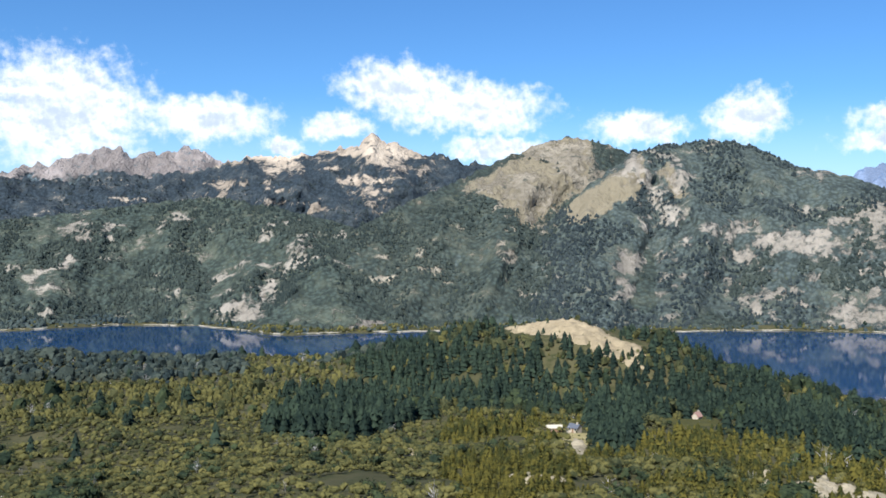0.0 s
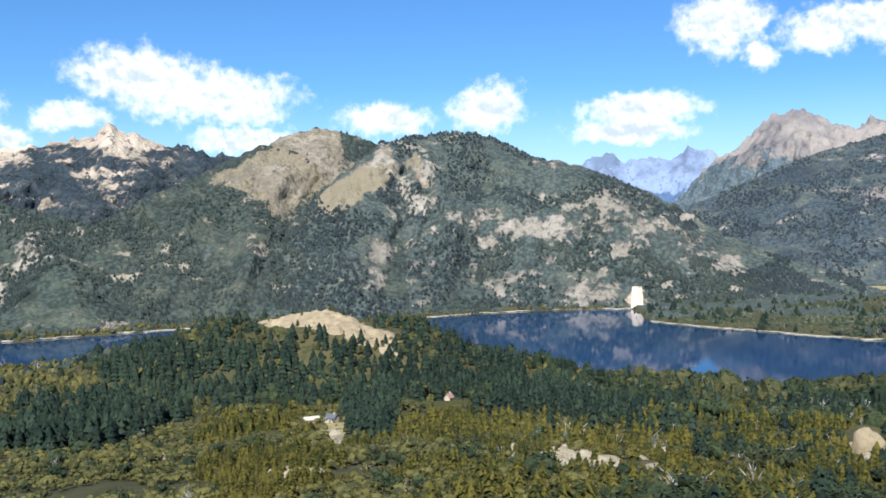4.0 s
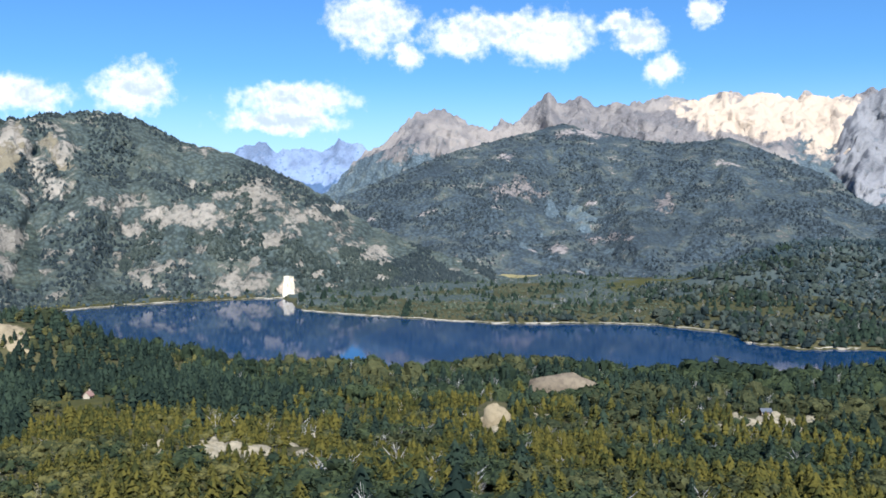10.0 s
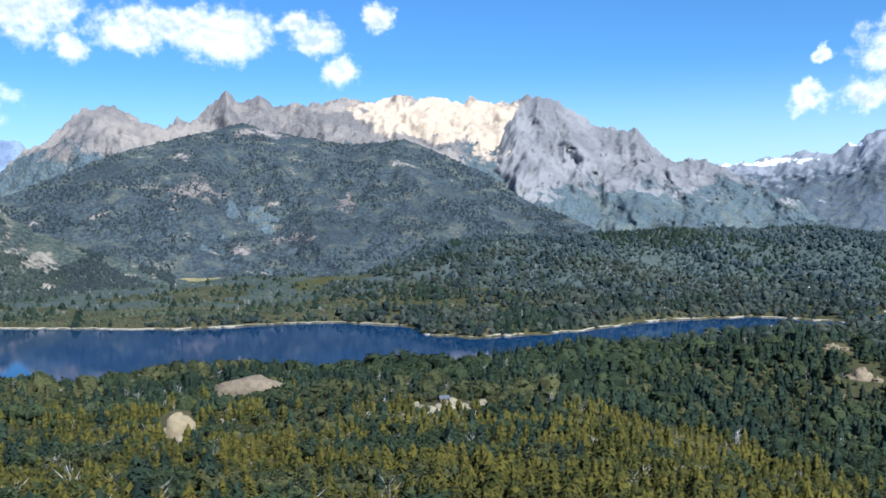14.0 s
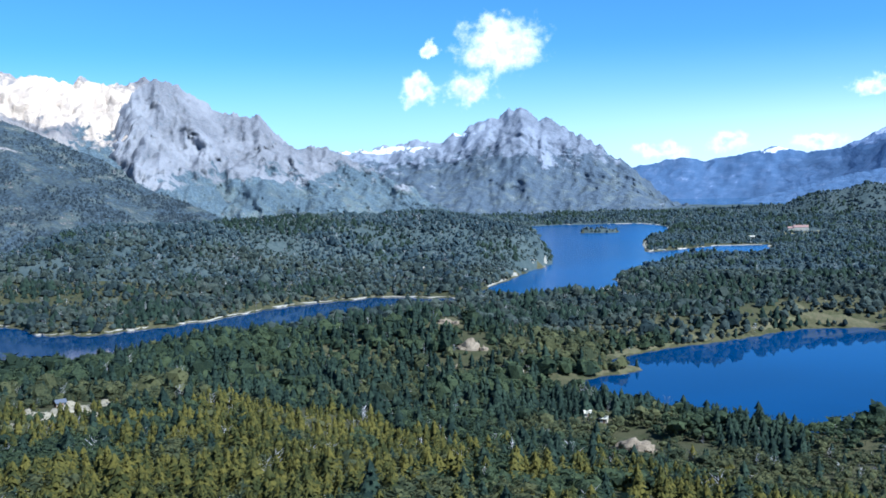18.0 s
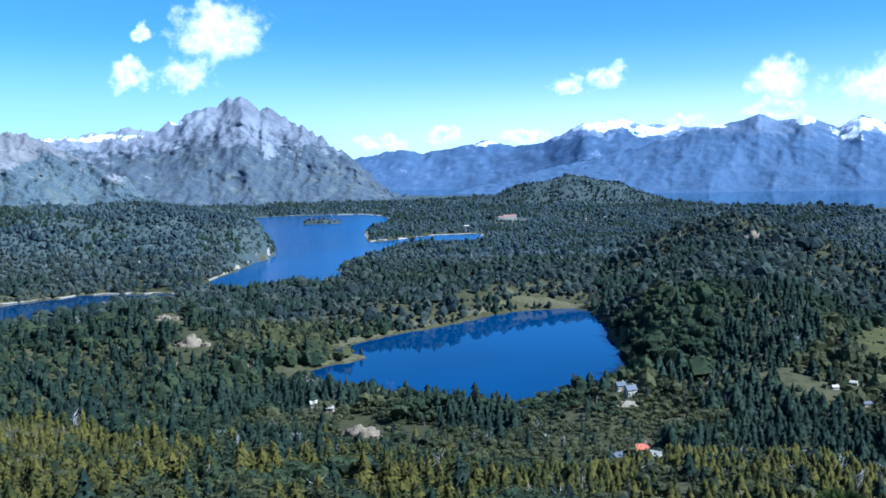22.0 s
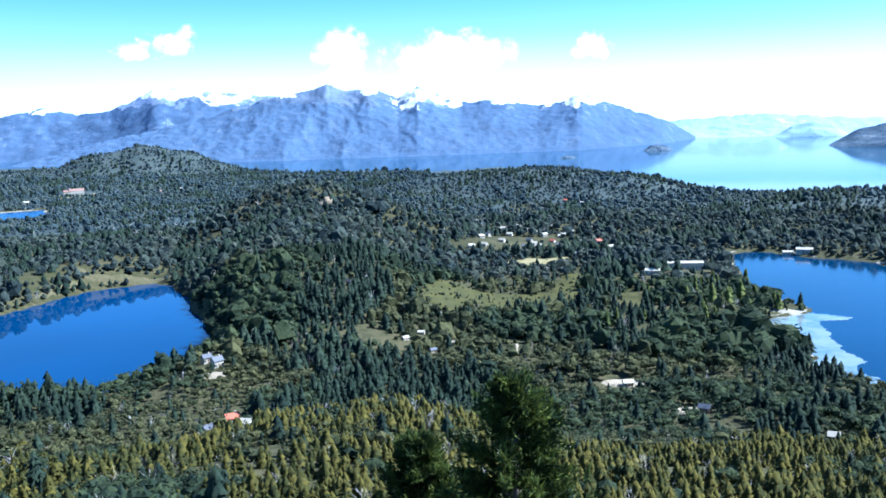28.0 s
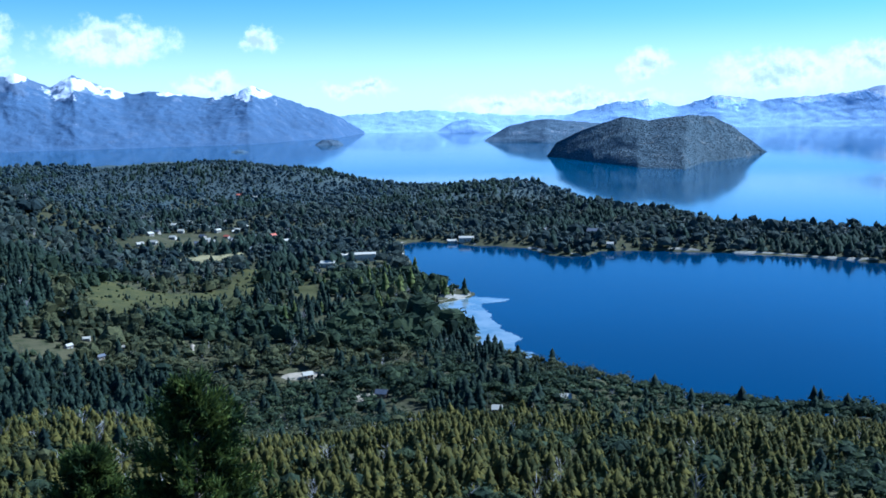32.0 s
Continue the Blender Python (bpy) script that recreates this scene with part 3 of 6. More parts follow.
    wa, we = az + 0.25 * fbm(az * 0.8 + seed, el_v * 0.8, 3), el_v + 0.25 * fbm(az * 0.8, el_v * 0.8 + seed, 3)
    near_by += facet * (ridged(wa * 0.55 + seed, we * 0.45 - 0.35 * wa, 6, 0.6) - 0.6)
    near_by *= np.where(s > 1, 0.0, np.clip(6 * s, 0, 1) * np.clip(0.12 + 5 * (1 - s), 0, 1))
    # relief moves points along the camera's sight lines, so the outline still fits
    pull = 1 - near_by / np.hypot(r, z - H)
    x, y, z = x * pull, y * pull, H + (z - H) * pull
    marks = []
    wa, we = 0.8 * fbm(az / 1.3 + seed, el_v / 0.8, 4, 0.6), 0.45 * fbm(az / 1.1 + 9, el_v / 0.7 + seed, 4, 0.6)
    for spots in (outcrops, pale, snow):
        fac = np.zeros(z.shape)
        for a, e, w, h in spots:
            fac = np.maximum(fac, np.clip(1.5 - 1.0 * np.hypot((az + wa * min(w, 1.2) - a) / w, (el_v + we * min(h / 0.5, 1.3) - e) / h), 0, 1))
        marks.append(fac)
    grass = np.zeros(z.shape)
    for ring in bare:
        grass = np.maximum(grass, np.clip(0.5 + 1.2 * inside_by(ring, az + 0.5 * wa + 0 * z, el_v + 0.5 * we), 0, 1))
    marks.append(grass)
    BARE.append(np.maximum(marks[0], marks[3])[:rows])
    ob = new(name)
    cut = int(rows * 0.55)
    for bit, k0, k1 in (("lower_slope", 0, cut), ("upper_slope", cut, rows - 1), ("back_slope", rows - 1, len(s) - 1)):
        v = np.stack([x, y, z], -1)[k0:k1 + 1].reshape(-1, 3)
        child = new(bit, mesh_from(bit, v, grid_faces(k1 + 1 - k0, len(az)), mat))
        child.parent = ob
        for key, fac in zip(("outcrop", "pale_rock", "snow", "dry_grass"), marks):
            child.data.attributes.new(key, "FLOAT", "POINT").data.foreach_set("value", fac[k0:k1 + 1].astype(np.float32).ravel())
    SURFACE.append((label, az, np.stack([x, y, z], -1)[:rows], zf, tall))
    return tagged(ob, label, category)


SURFACE, BARE, STEEP = [], [], 0.55
WOODS = (0.058, 0.074, 0.07)
# woods colour of the farther slopes, blued to stand in for haze
HAZED_WOODS = (0.085, 0.114, 0.132)
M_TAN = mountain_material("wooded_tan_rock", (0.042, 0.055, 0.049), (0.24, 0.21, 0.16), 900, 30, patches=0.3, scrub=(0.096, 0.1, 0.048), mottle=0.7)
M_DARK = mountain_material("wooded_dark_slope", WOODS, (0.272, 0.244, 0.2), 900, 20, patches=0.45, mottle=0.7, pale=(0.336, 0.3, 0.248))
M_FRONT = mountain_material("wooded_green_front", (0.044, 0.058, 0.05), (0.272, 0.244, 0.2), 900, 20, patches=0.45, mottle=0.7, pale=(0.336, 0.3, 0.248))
# haze blue mixed into the woods colour sets this range back
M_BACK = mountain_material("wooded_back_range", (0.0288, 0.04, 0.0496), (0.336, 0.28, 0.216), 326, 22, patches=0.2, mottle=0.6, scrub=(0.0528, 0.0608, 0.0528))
M_BARE = mountain_material("bare_pale_range", HAZED_WOODS, (0.264, 0.232, 0.216), 295, 35, patches=0.3)
M_GREY = mountain_material("grey_granite_massif", HAZED_WOODS, (0.192, 0.18, 0.18), 285, 50, patches=0.12, pale=(0.264, 0.236, 0.212), mottle=0.5, tufts=0.35)
# shoulder woods also hold haze blue in their colour
M_APRON = mountain_material("haze_tinted_wooded_shoulder", (0.047, 0.0632, 0.0749), (0.222, 0.195, 0.18), 900, 40, patches=0.2, mottle=0.6)
M_BUTTRESS = mountain_material("bare_grey_buttress", HAZED_WOODS, (0.188, 0.189, 0.198), 172, 48, patches=0.15, pale=(0.232, 0.23, 0.236), mottle=0.4, tufts=0.35)
# cone and far ranges: blue haze is put into the rock and woods colours
M_CONE = mountain_material("haze_blue_grey_cone", (0.072, 0.092, 0.116), (0.184, 0.2, 0.232), 225, 50, snow_line=560, patches=0.2, pale=(0.22, 0.236, 0.268), mottle=0.3, tufts=0.4)
M_FAR = mountain_material("far_range_haze_blue", (0.072, 0.117, 0.196), (0.114, 0.157, 0.234), 235, 30, snow_line=600, patches=0.2, pale=(0.152, 0.196, 0.272), scrub=(0.064, 0.104, 0.176), mottle=0.1)
M_SNOWY = mountain_material("far_snowy_range_haze_blue", (0.068, 0.112, 0.192), (0.136, 0.176, 0.256), 270, 30, snow_line=600, patches=0.2, scrub=(0.088, 0.136, 0.232), mottle=0.1)
M_HAZY = mountain_material("farthest_range_haze_blue", (0.313, 0.438, 0.626), (0.391, 0.516, 0.72), 170, 30, snow_line=180, patches=0.2, scrub=(0.313, 0.438, 0.626), mottle=0.1)

CLIFFS = [(20.8, -0.1, 2.1, 0.75), (17.7, -0.9, 0.9, 0.5), (25.5, 1.2, 1.6, 1.0), (23.5, 1.1, 0.7, 0.7), (26.5, -1.3, 0.9, 0.5), (23.8, -4.2, 1.4, 0.9), (26.9, -4.4, 0.5, 0.6),
                   (30.4, -1.7, 1.0, 0.4), (17.3, 0.7, 0.9, 0.5), (19.1, -3.1, 0.7, 0.35), (12.2, -1.0, 1.4, 0.5), (11.1, -3.0, 1.0, 0.5), (14.0, 3.8, 0.8, 0.9), (32.1, -2.5, 0.9, 0.5),
                   (22.2, 4.0, 1.0, 0.3), (28.4, 0.2, 0.9, 0.5), (14.2, -4.6, 1.0, 0.2), (11.6, 4.2, 0.9, 1.0)]
_g = np.random.RandomState(5)
for _k in range(70):                                      # small broken bands of rock between the trees
    CLIFFS.append((_g.uniform(11, 34), _g.uniform(-4.6, 1.6), _g.uniform(0.2, 0.75), _g.uniform(0.12, 0.36)))
TAN_SPOTS = [(_g.uniform(3, 11), _g.uniform(-3.5, 3.0), _g.uniform(0.15, 0.5), _g.uniform(0.12, 0.4)) for _k in range(26)]
SUMMIT_SPOTS = [(_g.uniform(-14, 0), _g.uniform(2.2, 5.6), _g.uniform(0.25, 0.9), _g.uniform(0.12, 0.35)) for _k in range(26)]
mountain("mountain", [(15.5, -5.1), (17, -3.0), (18.6, -1.0), (20.5, 0.7), (22.5, 1.6), (24.5, 2.0), (26, 1.5), (28, 0.2), (30, -1.2), (32.5, -2.8), (35, -4.4)],
         [(15.5, 1315), (21, 1342), (26.6, 1348), (35, 1480)], [(15.5, 1500), (24, 1830), (35, 1600)], M_DARK, "steep wooded spur with grey cliff bands", jag=6, seed=25.1, gully=0.09,
         outcrops=CLIFFS, pale=[(26.9, -4.4, 0.5, 0.7)])
mountain("mountain", [(-5, -5.4), (-3.4, -3.6), (-1.5, -2.0), (0.8, -0.5), (2.8, 0.2), (4.6, -0.2), (7, -1.5), (9.5, -3.2), (12, -5.2)],
         [(-5, 1255), (12, 1235)], [(-5, 1400), (3, 1720), (12, 1420)], M_DARK, "low wooded spur above the shore", jag=5, seed=17.3, gully=0.12, outcrops=[(6.7, -1.2, 0.7, 0.4)])
mountain("mountain_range", [(-34, 3.4), (-27, 3.6), (-25.4, 3.7), (-22.5, 4.44), (-19.64, 5.28), (-18.25, 4.91), (-16.67, 5.28), (-14.6, 5.44), (-13.1, 4.7), (-9, 4.4)],
         2600, 3500, M_BARE, "distant bare pale brown mountain ridge", jag=14, seed=3.1, crag=40.0)
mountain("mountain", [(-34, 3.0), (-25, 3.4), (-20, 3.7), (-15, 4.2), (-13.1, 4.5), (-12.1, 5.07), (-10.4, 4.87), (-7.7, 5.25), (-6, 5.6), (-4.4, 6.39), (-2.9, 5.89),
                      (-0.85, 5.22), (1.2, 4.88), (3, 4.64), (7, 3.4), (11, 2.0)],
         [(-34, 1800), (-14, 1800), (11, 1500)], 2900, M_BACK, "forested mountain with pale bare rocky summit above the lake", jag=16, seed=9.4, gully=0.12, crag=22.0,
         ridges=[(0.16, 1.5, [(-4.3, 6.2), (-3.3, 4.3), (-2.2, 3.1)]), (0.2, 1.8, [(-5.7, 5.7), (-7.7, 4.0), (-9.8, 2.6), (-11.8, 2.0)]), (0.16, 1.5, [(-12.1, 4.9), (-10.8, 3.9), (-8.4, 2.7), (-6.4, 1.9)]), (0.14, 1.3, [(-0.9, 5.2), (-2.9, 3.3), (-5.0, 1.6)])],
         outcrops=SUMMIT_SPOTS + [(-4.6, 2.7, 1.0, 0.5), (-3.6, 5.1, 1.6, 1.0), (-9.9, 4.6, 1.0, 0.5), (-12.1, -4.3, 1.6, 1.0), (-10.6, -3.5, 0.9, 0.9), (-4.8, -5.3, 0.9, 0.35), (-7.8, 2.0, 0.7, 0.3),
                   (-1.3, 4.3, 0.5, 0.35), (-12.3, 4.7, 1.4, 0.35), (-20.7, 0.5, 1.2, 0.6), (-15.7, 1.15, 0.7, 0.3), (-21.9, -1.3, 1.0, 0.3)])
mountain("mountain", [(-34, 0.3), (-25.4, 1.0), (-21, 1.6), (-17, 2.2), (-13.5, 2.5), (-10, 1.9), (-6, 0.9), (-3, -0.4), (0, -2.2), (3, -4.6)],
         [(-34, 1330), (-20, 1380), (-14, 1330), (-9, 1190), (3, 1250)], [(-34, 2000), (-14, 2100), (3, 1500)], M_FRONT, "wooded front ridge above the lake", jag=6, seed=11.8, gully=0.08,
         ridges=[(0.2, 1.7, [(-10.4, 1.4), (-7.7, -0.9), (-6.4, -3.3), (-5.7, -5.2)]), (0.2, 1.8, [(-15.4, 1.3), (-16.3, -0.5), (-16.0, -2.5), (-15.1, -4.7)]), (0.2, 1.8, [(-20.1, 1.1), (-21.6, -0.8), (-22.5, -3.1), (-22.8, -4.8)]), (0.16, 1.3, [(-12.1, 0.2), (-11.8, -2.2), (-13.1, -4.4)])],
         outcrops=[(-12.1, -4.3, 1.6, 1.0), (-10.6, -3.5, 0.9, 0.9), (-20.7, 0.5, 1.2, 0.6), (-15.7, 1.15, 0.7, 0.3), (-21.9, -1.3, 1.0, 0.3), (-4.8, -5.2, 0.9, 0.3)])
mountain("mountain", [(-12.5, -5.4), (-9, -2.2), (-5, 0.88), (-2.9, 1.93), (0.2, 3.33), (3.3, 4.88), (5.7, 5.8), (7.6, 6.29), (9.5, 5.96), (11.15, 5.33), (14, 4.4), (18, 2.5)],
         [(-12.5, 1230), (2, 1260), (10, 1225), (18, 1300)], [(-12.5, 1400), (-9, 1500), (-5, 1700), (7.6, 2300), (18, 2350)], M_TAN, "rounded mountain with tan bare dome and wooded flanks", jag=8, seed=14.2, gully=0.07, facet=9.0,
         ridges=[(0.16, 2.0, [(8.8, 5.9), (6.9, 4.3), (5.0, 2.6), (4.0, 0.9), (3.3, -1.5), (2.7, -4.3)]), (0.16, 1.8, [(4.0, 4.4), (0.5, 1.6), (-1.5, -0.8), (-2.9, -4.3)]), (-0.06, 1.2, [(10.0, 5.5), (9.1, 3.6), (7.4, 2.6), (5.6, 0.6), (6.1, -1.8)])],
         bare=[[(1.2, 3.3), (4.0, 4.7), (6.1, 5.8), (7.4, 6.4), (9.0, 6.2), (9.4, 4.8), (8.5, 3.3), (6.9, 1.9), (5.2, 0.7), (4.2, 1.95), (2.6, 2.8)]],
         outcrops=TAN_SPOTS + [(5.4, 2.6, 1.5, 1.7), (8.8, 3.9, 1.4, 1.7), (7.1, 5.3, 2.1, 1.2), (3.3, 3.6, 2.1, 0.7), (-6.3, -1.1, 0.5, 0.2), (6.7, -1.2, 0.7, 0.4)])
mountain("mountain", [(1.5, -5.2), (4, -2.2), (6, 0.6), (8.8, 3.32), (11.5, 5.39), (13.5, 5.69), (16.1, 6.05), (18.3, 5.56), (20.5, 4.46), (23.8, 3.55), (25.5, 2.84), (27.6, 1.95), (29.3, 1.07),
                      (31, -0.15), (33, -1.19), (35.6, -2.22), (38.2, -3.05), (41, -4.3)],
         [(1.5, 1255), (10.7, 1225), (15.5, 1310), (21, 1345), (26.6, 1350), (29, 1400), (36, 1500), (41, 1560)],
         [(1.5, 1450), (6, 1800), (11, 2150), (16, 2250), (26, 2100), (33, 1900), (41, 1650)], M_DARK, "dark wooded mountain with grey cliff bands above the lake", jag=8, seed=22.7, gully=0.08,
         ridges=[(0.18, 1.4, [(12.1, 5.1), (9.8, 3.6), (8.5, 1.9), (8.1, -0.1), (8.8, -3.2)]), (0.14, 1.3, [(13.6, 4.8), (14.5, 3.3), (15.8, 0.9), (15.5, -1.8), (15.1, -4.4)]), (0.14, 1.6, [(16.1, 5.9), (19.0, 3.2), (20.3, 0.8), (21.6, -3.0), (22.0, -4.7)]),
                 (-0.12, 1.0, [(13.0, 4.6), (12.8, 2.6), (12.5, -0.4), (11.9, -3.8)]), (0.14, 1.5, [(20.7, 4.4), (23.8, 2.2), (25.5, 0.1), (26.5, -3.0)]), (0.14, 1.5, [(23.8, 3.4), (27.6, 1.1), (30.9, -1.3), (33.3, -4.1)]), (-0.1, 1.0, [(18.2, 3.6), (17.9, 0.5), (16.4, -2.9)])],
         bare=[[(12.1, 5.2), (12.5, 3.9), (11.8, 2.6), (10.3, 2.2), (9.5, 1.4), (7.8, 0.9), (7.4, 2.0), (9.5, 3.5)], [(13.4, 4.9), (14.1, 3.9), (14.5, 2.6), (13.9, 2.6), (13.2, 3.9)]],
         outcrops=CLIFFS, pale=[(26.9, -4.4, 0.5, 0.7)])
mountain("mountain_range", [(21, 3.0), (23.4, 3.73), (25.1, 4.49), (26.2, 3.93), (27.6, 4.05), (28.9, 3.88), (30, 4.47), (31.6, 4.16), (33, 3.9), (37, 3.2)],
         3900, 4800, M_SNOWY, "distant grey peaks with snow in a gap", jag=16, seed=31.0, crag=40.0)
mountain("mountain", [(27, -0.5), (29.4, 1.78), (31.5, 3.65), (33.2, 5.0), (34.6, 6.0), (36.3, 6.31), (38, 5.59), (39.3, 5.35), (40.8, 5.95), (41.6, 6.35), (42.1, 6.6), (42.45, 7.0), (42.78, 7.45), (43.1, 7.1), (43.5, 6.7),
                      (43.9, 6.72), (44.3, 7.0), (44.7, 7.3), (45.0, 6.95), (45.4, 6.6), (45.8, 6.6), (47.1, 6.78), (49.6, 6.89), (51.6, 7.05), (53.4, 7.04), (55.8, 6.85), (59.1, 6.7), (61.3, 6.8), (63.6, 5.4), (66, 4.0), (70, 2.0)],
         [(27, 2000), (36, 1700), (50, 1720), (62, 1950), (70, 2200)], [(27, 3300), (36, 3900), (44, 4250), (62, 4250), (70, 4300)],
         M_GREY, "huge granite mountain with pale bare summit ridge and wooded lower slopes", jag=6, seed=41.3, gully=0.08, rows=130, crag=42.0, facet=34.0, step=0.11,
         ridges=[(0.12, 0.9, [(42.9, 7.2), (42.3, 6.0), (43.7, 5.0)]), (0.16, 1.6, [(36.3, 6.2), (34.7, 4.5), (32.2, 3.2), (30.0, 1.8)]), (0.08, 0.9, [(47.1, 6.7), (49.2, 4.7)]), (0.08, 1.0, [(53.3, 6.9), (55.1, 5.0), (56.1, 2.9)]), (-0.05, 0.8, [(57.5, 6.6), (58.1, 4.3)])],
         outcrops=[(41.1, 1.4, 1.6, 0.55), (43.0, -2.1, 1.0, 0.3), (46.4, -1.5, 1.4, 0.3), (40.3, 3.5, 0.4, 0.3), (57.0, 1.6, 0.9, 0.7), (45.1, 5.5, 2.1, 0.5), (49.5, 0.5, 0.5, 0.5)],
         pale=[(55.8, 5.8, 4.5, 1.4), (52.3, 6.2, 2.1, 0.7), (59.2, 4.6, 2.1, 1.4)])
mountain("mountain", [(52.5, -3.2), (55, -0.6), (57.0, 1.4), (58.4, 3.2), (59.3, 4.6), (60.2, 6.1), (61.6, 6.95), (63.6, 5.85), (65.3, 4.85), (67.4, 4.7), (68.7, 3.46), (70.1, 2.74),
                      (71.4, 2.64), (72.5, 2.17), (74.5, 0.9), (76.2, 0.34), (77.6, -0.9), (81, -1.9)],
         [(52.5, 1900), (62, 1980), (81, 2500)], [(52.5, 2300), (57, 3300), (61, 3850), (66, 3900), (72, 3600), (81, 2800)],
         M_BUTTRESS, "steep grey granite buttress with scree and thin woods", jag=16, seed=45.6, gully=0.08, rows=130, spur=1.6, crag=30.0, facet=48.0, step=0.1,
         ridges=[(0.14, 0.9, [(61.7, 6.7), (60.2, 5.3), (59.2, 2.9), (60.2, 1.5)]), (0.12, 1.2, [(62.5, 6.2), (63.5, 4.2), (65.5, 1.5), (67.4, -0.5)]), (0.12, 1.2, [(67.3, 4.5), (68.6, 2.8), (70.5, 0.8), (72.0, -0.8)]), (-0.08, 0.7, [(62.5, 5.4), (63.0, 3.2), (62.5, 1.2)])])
mountain("mountain", [(28.5, -3.2), (29.2, -1.0), (30, 1.0), (33.7, 2.6), (37, 3.85), (40.3, 4.65), (42.3, 5.1), (43.7, 5.45), (45.4, 5.0), (47.1, 4.6), (49.9, 4.1), (52, 4.25), (53.4, 4.4), (55.1, 3.7), (57.1, 2.75), (58.5, 2.2), (59.5, 1.35), (60.9, 0.4), (63.2, -0.5), (65.5, -1.6), (67, -2.9)],
         [(28, 1900), (36, 1680), (50, 1700), (67, 1900)], [(28, 2400), (36, 3000), (44, 3500), (54, 3200), (60, 2800), (67, 2200)], M_APRON, "wooded shoulder below the granite mountain", jag=5, seed=48.2, gully=0.08, rows=80,
         ridges=[(0.18, 1.7, [(43.7, 5.5), (42.3, 4.0), (40.3, 1.9), (38.3, -0.5), (37.6, -2.5)]), (0.18, 1.7, [(44.4, 5.5), (45.4, 2.9), (47.1, 0.2), (48.5, -2.6)]), (0.18, 1.7, [(46.4, 4.7), (49.9, 1.9), (53.4, -0.5), (56.1, -1.9)]), (0.18, 1.7, [(50.6, 4.2), (54.0, 1.9), (57.8, -0.2), (60.2, -1.5)]),
                 (0.18, 1.7, [(40.3, 4.6), (37.0, 2.6), (33.7, 0.2), (32.1, -1.4)])],
         outcrops=[(41.1, 1.4, 1.6, 0.55), (43.0, -2.1, 1.0, 0.3), (46.4, -1.5, 1.4, 0.3), (40.3, 3.5, 0.4, 0.3), (44.6, 4.9, 1.6, 0.35), (49.5, 0.5, 0.5, 0.5)])
mountain("mountain", [(53, -3.2), (55.5, -0.6), (57.5, 0.9), (59, 1.7), (61, 1.2), (64, 0.1), (68, -0.9), (72, -1.5), (77, -2.4)], [(53, 1850), (77, 2300)], [(53, 2200), (60, 3000), (68, 2700), (77, 2450)],
         M_APRON, "wooded apron under the grey buttress", jag=6, seed=49.9, gully=0.1, outcrops=[(57, 0.6, 0.9, 0.6), (66, -1.2, 0.8, 0.4)])
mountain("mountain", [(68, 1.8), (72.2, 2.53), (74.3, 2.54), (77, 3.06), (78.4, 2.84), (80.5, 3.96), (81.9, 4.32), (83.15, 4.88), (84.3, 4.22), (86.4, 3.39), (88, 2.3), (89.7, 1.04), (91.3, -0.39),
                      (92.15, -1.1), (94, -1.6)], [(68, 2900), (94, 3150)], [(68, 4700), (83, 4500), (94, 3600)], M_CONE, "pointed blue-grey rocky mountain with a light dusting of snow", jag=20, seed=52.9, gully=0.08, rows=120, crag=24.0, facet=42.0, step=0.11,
         ridges=[(0.16, 1.2, [(83.2, 4.9), (82.2, 3.6), (81.1, 1.5), (80.7, -1.2)]), (0.14, 1.1, [(83.3, 4.7), (84.3, 2.8), (84.6, 0.4), (85.5, -1.4)]), (0.12, 1.1, [(86.0, 3.1), (88.0, 0.9), (89.6, -0.8)]), (0.14, 1.2, [(80.5, 3.8), (78.7, 1.6), (77.6, -0.2)])], snow=[(74.5, 2.45, 2.4, 0.2), (79.6, 3.3, 0.8, 0.15)])
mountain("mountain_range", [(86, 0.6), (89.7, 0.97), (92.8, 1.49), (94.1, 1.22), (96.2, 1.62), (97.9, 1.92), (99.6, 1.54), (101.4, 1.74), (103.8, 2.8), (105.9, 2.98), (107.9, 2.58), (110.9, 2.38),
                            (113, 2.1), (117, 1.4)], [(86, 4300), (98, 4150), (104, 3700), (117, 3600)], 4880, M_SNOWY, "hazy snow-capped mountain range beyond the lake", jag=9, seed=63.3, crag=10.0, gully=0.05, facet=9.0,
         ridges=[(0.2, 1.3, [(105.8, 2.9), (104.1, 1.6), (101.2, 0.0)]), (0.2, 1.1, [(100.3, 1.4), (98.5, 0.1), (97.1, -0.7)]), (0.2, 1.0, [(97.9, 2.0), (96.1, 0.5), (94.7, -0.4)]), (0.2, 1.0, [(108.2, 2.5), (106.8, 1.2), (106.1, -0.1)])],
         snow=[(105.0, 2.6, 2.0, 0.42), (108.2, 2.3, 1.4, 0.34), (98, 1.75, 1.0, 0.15)])
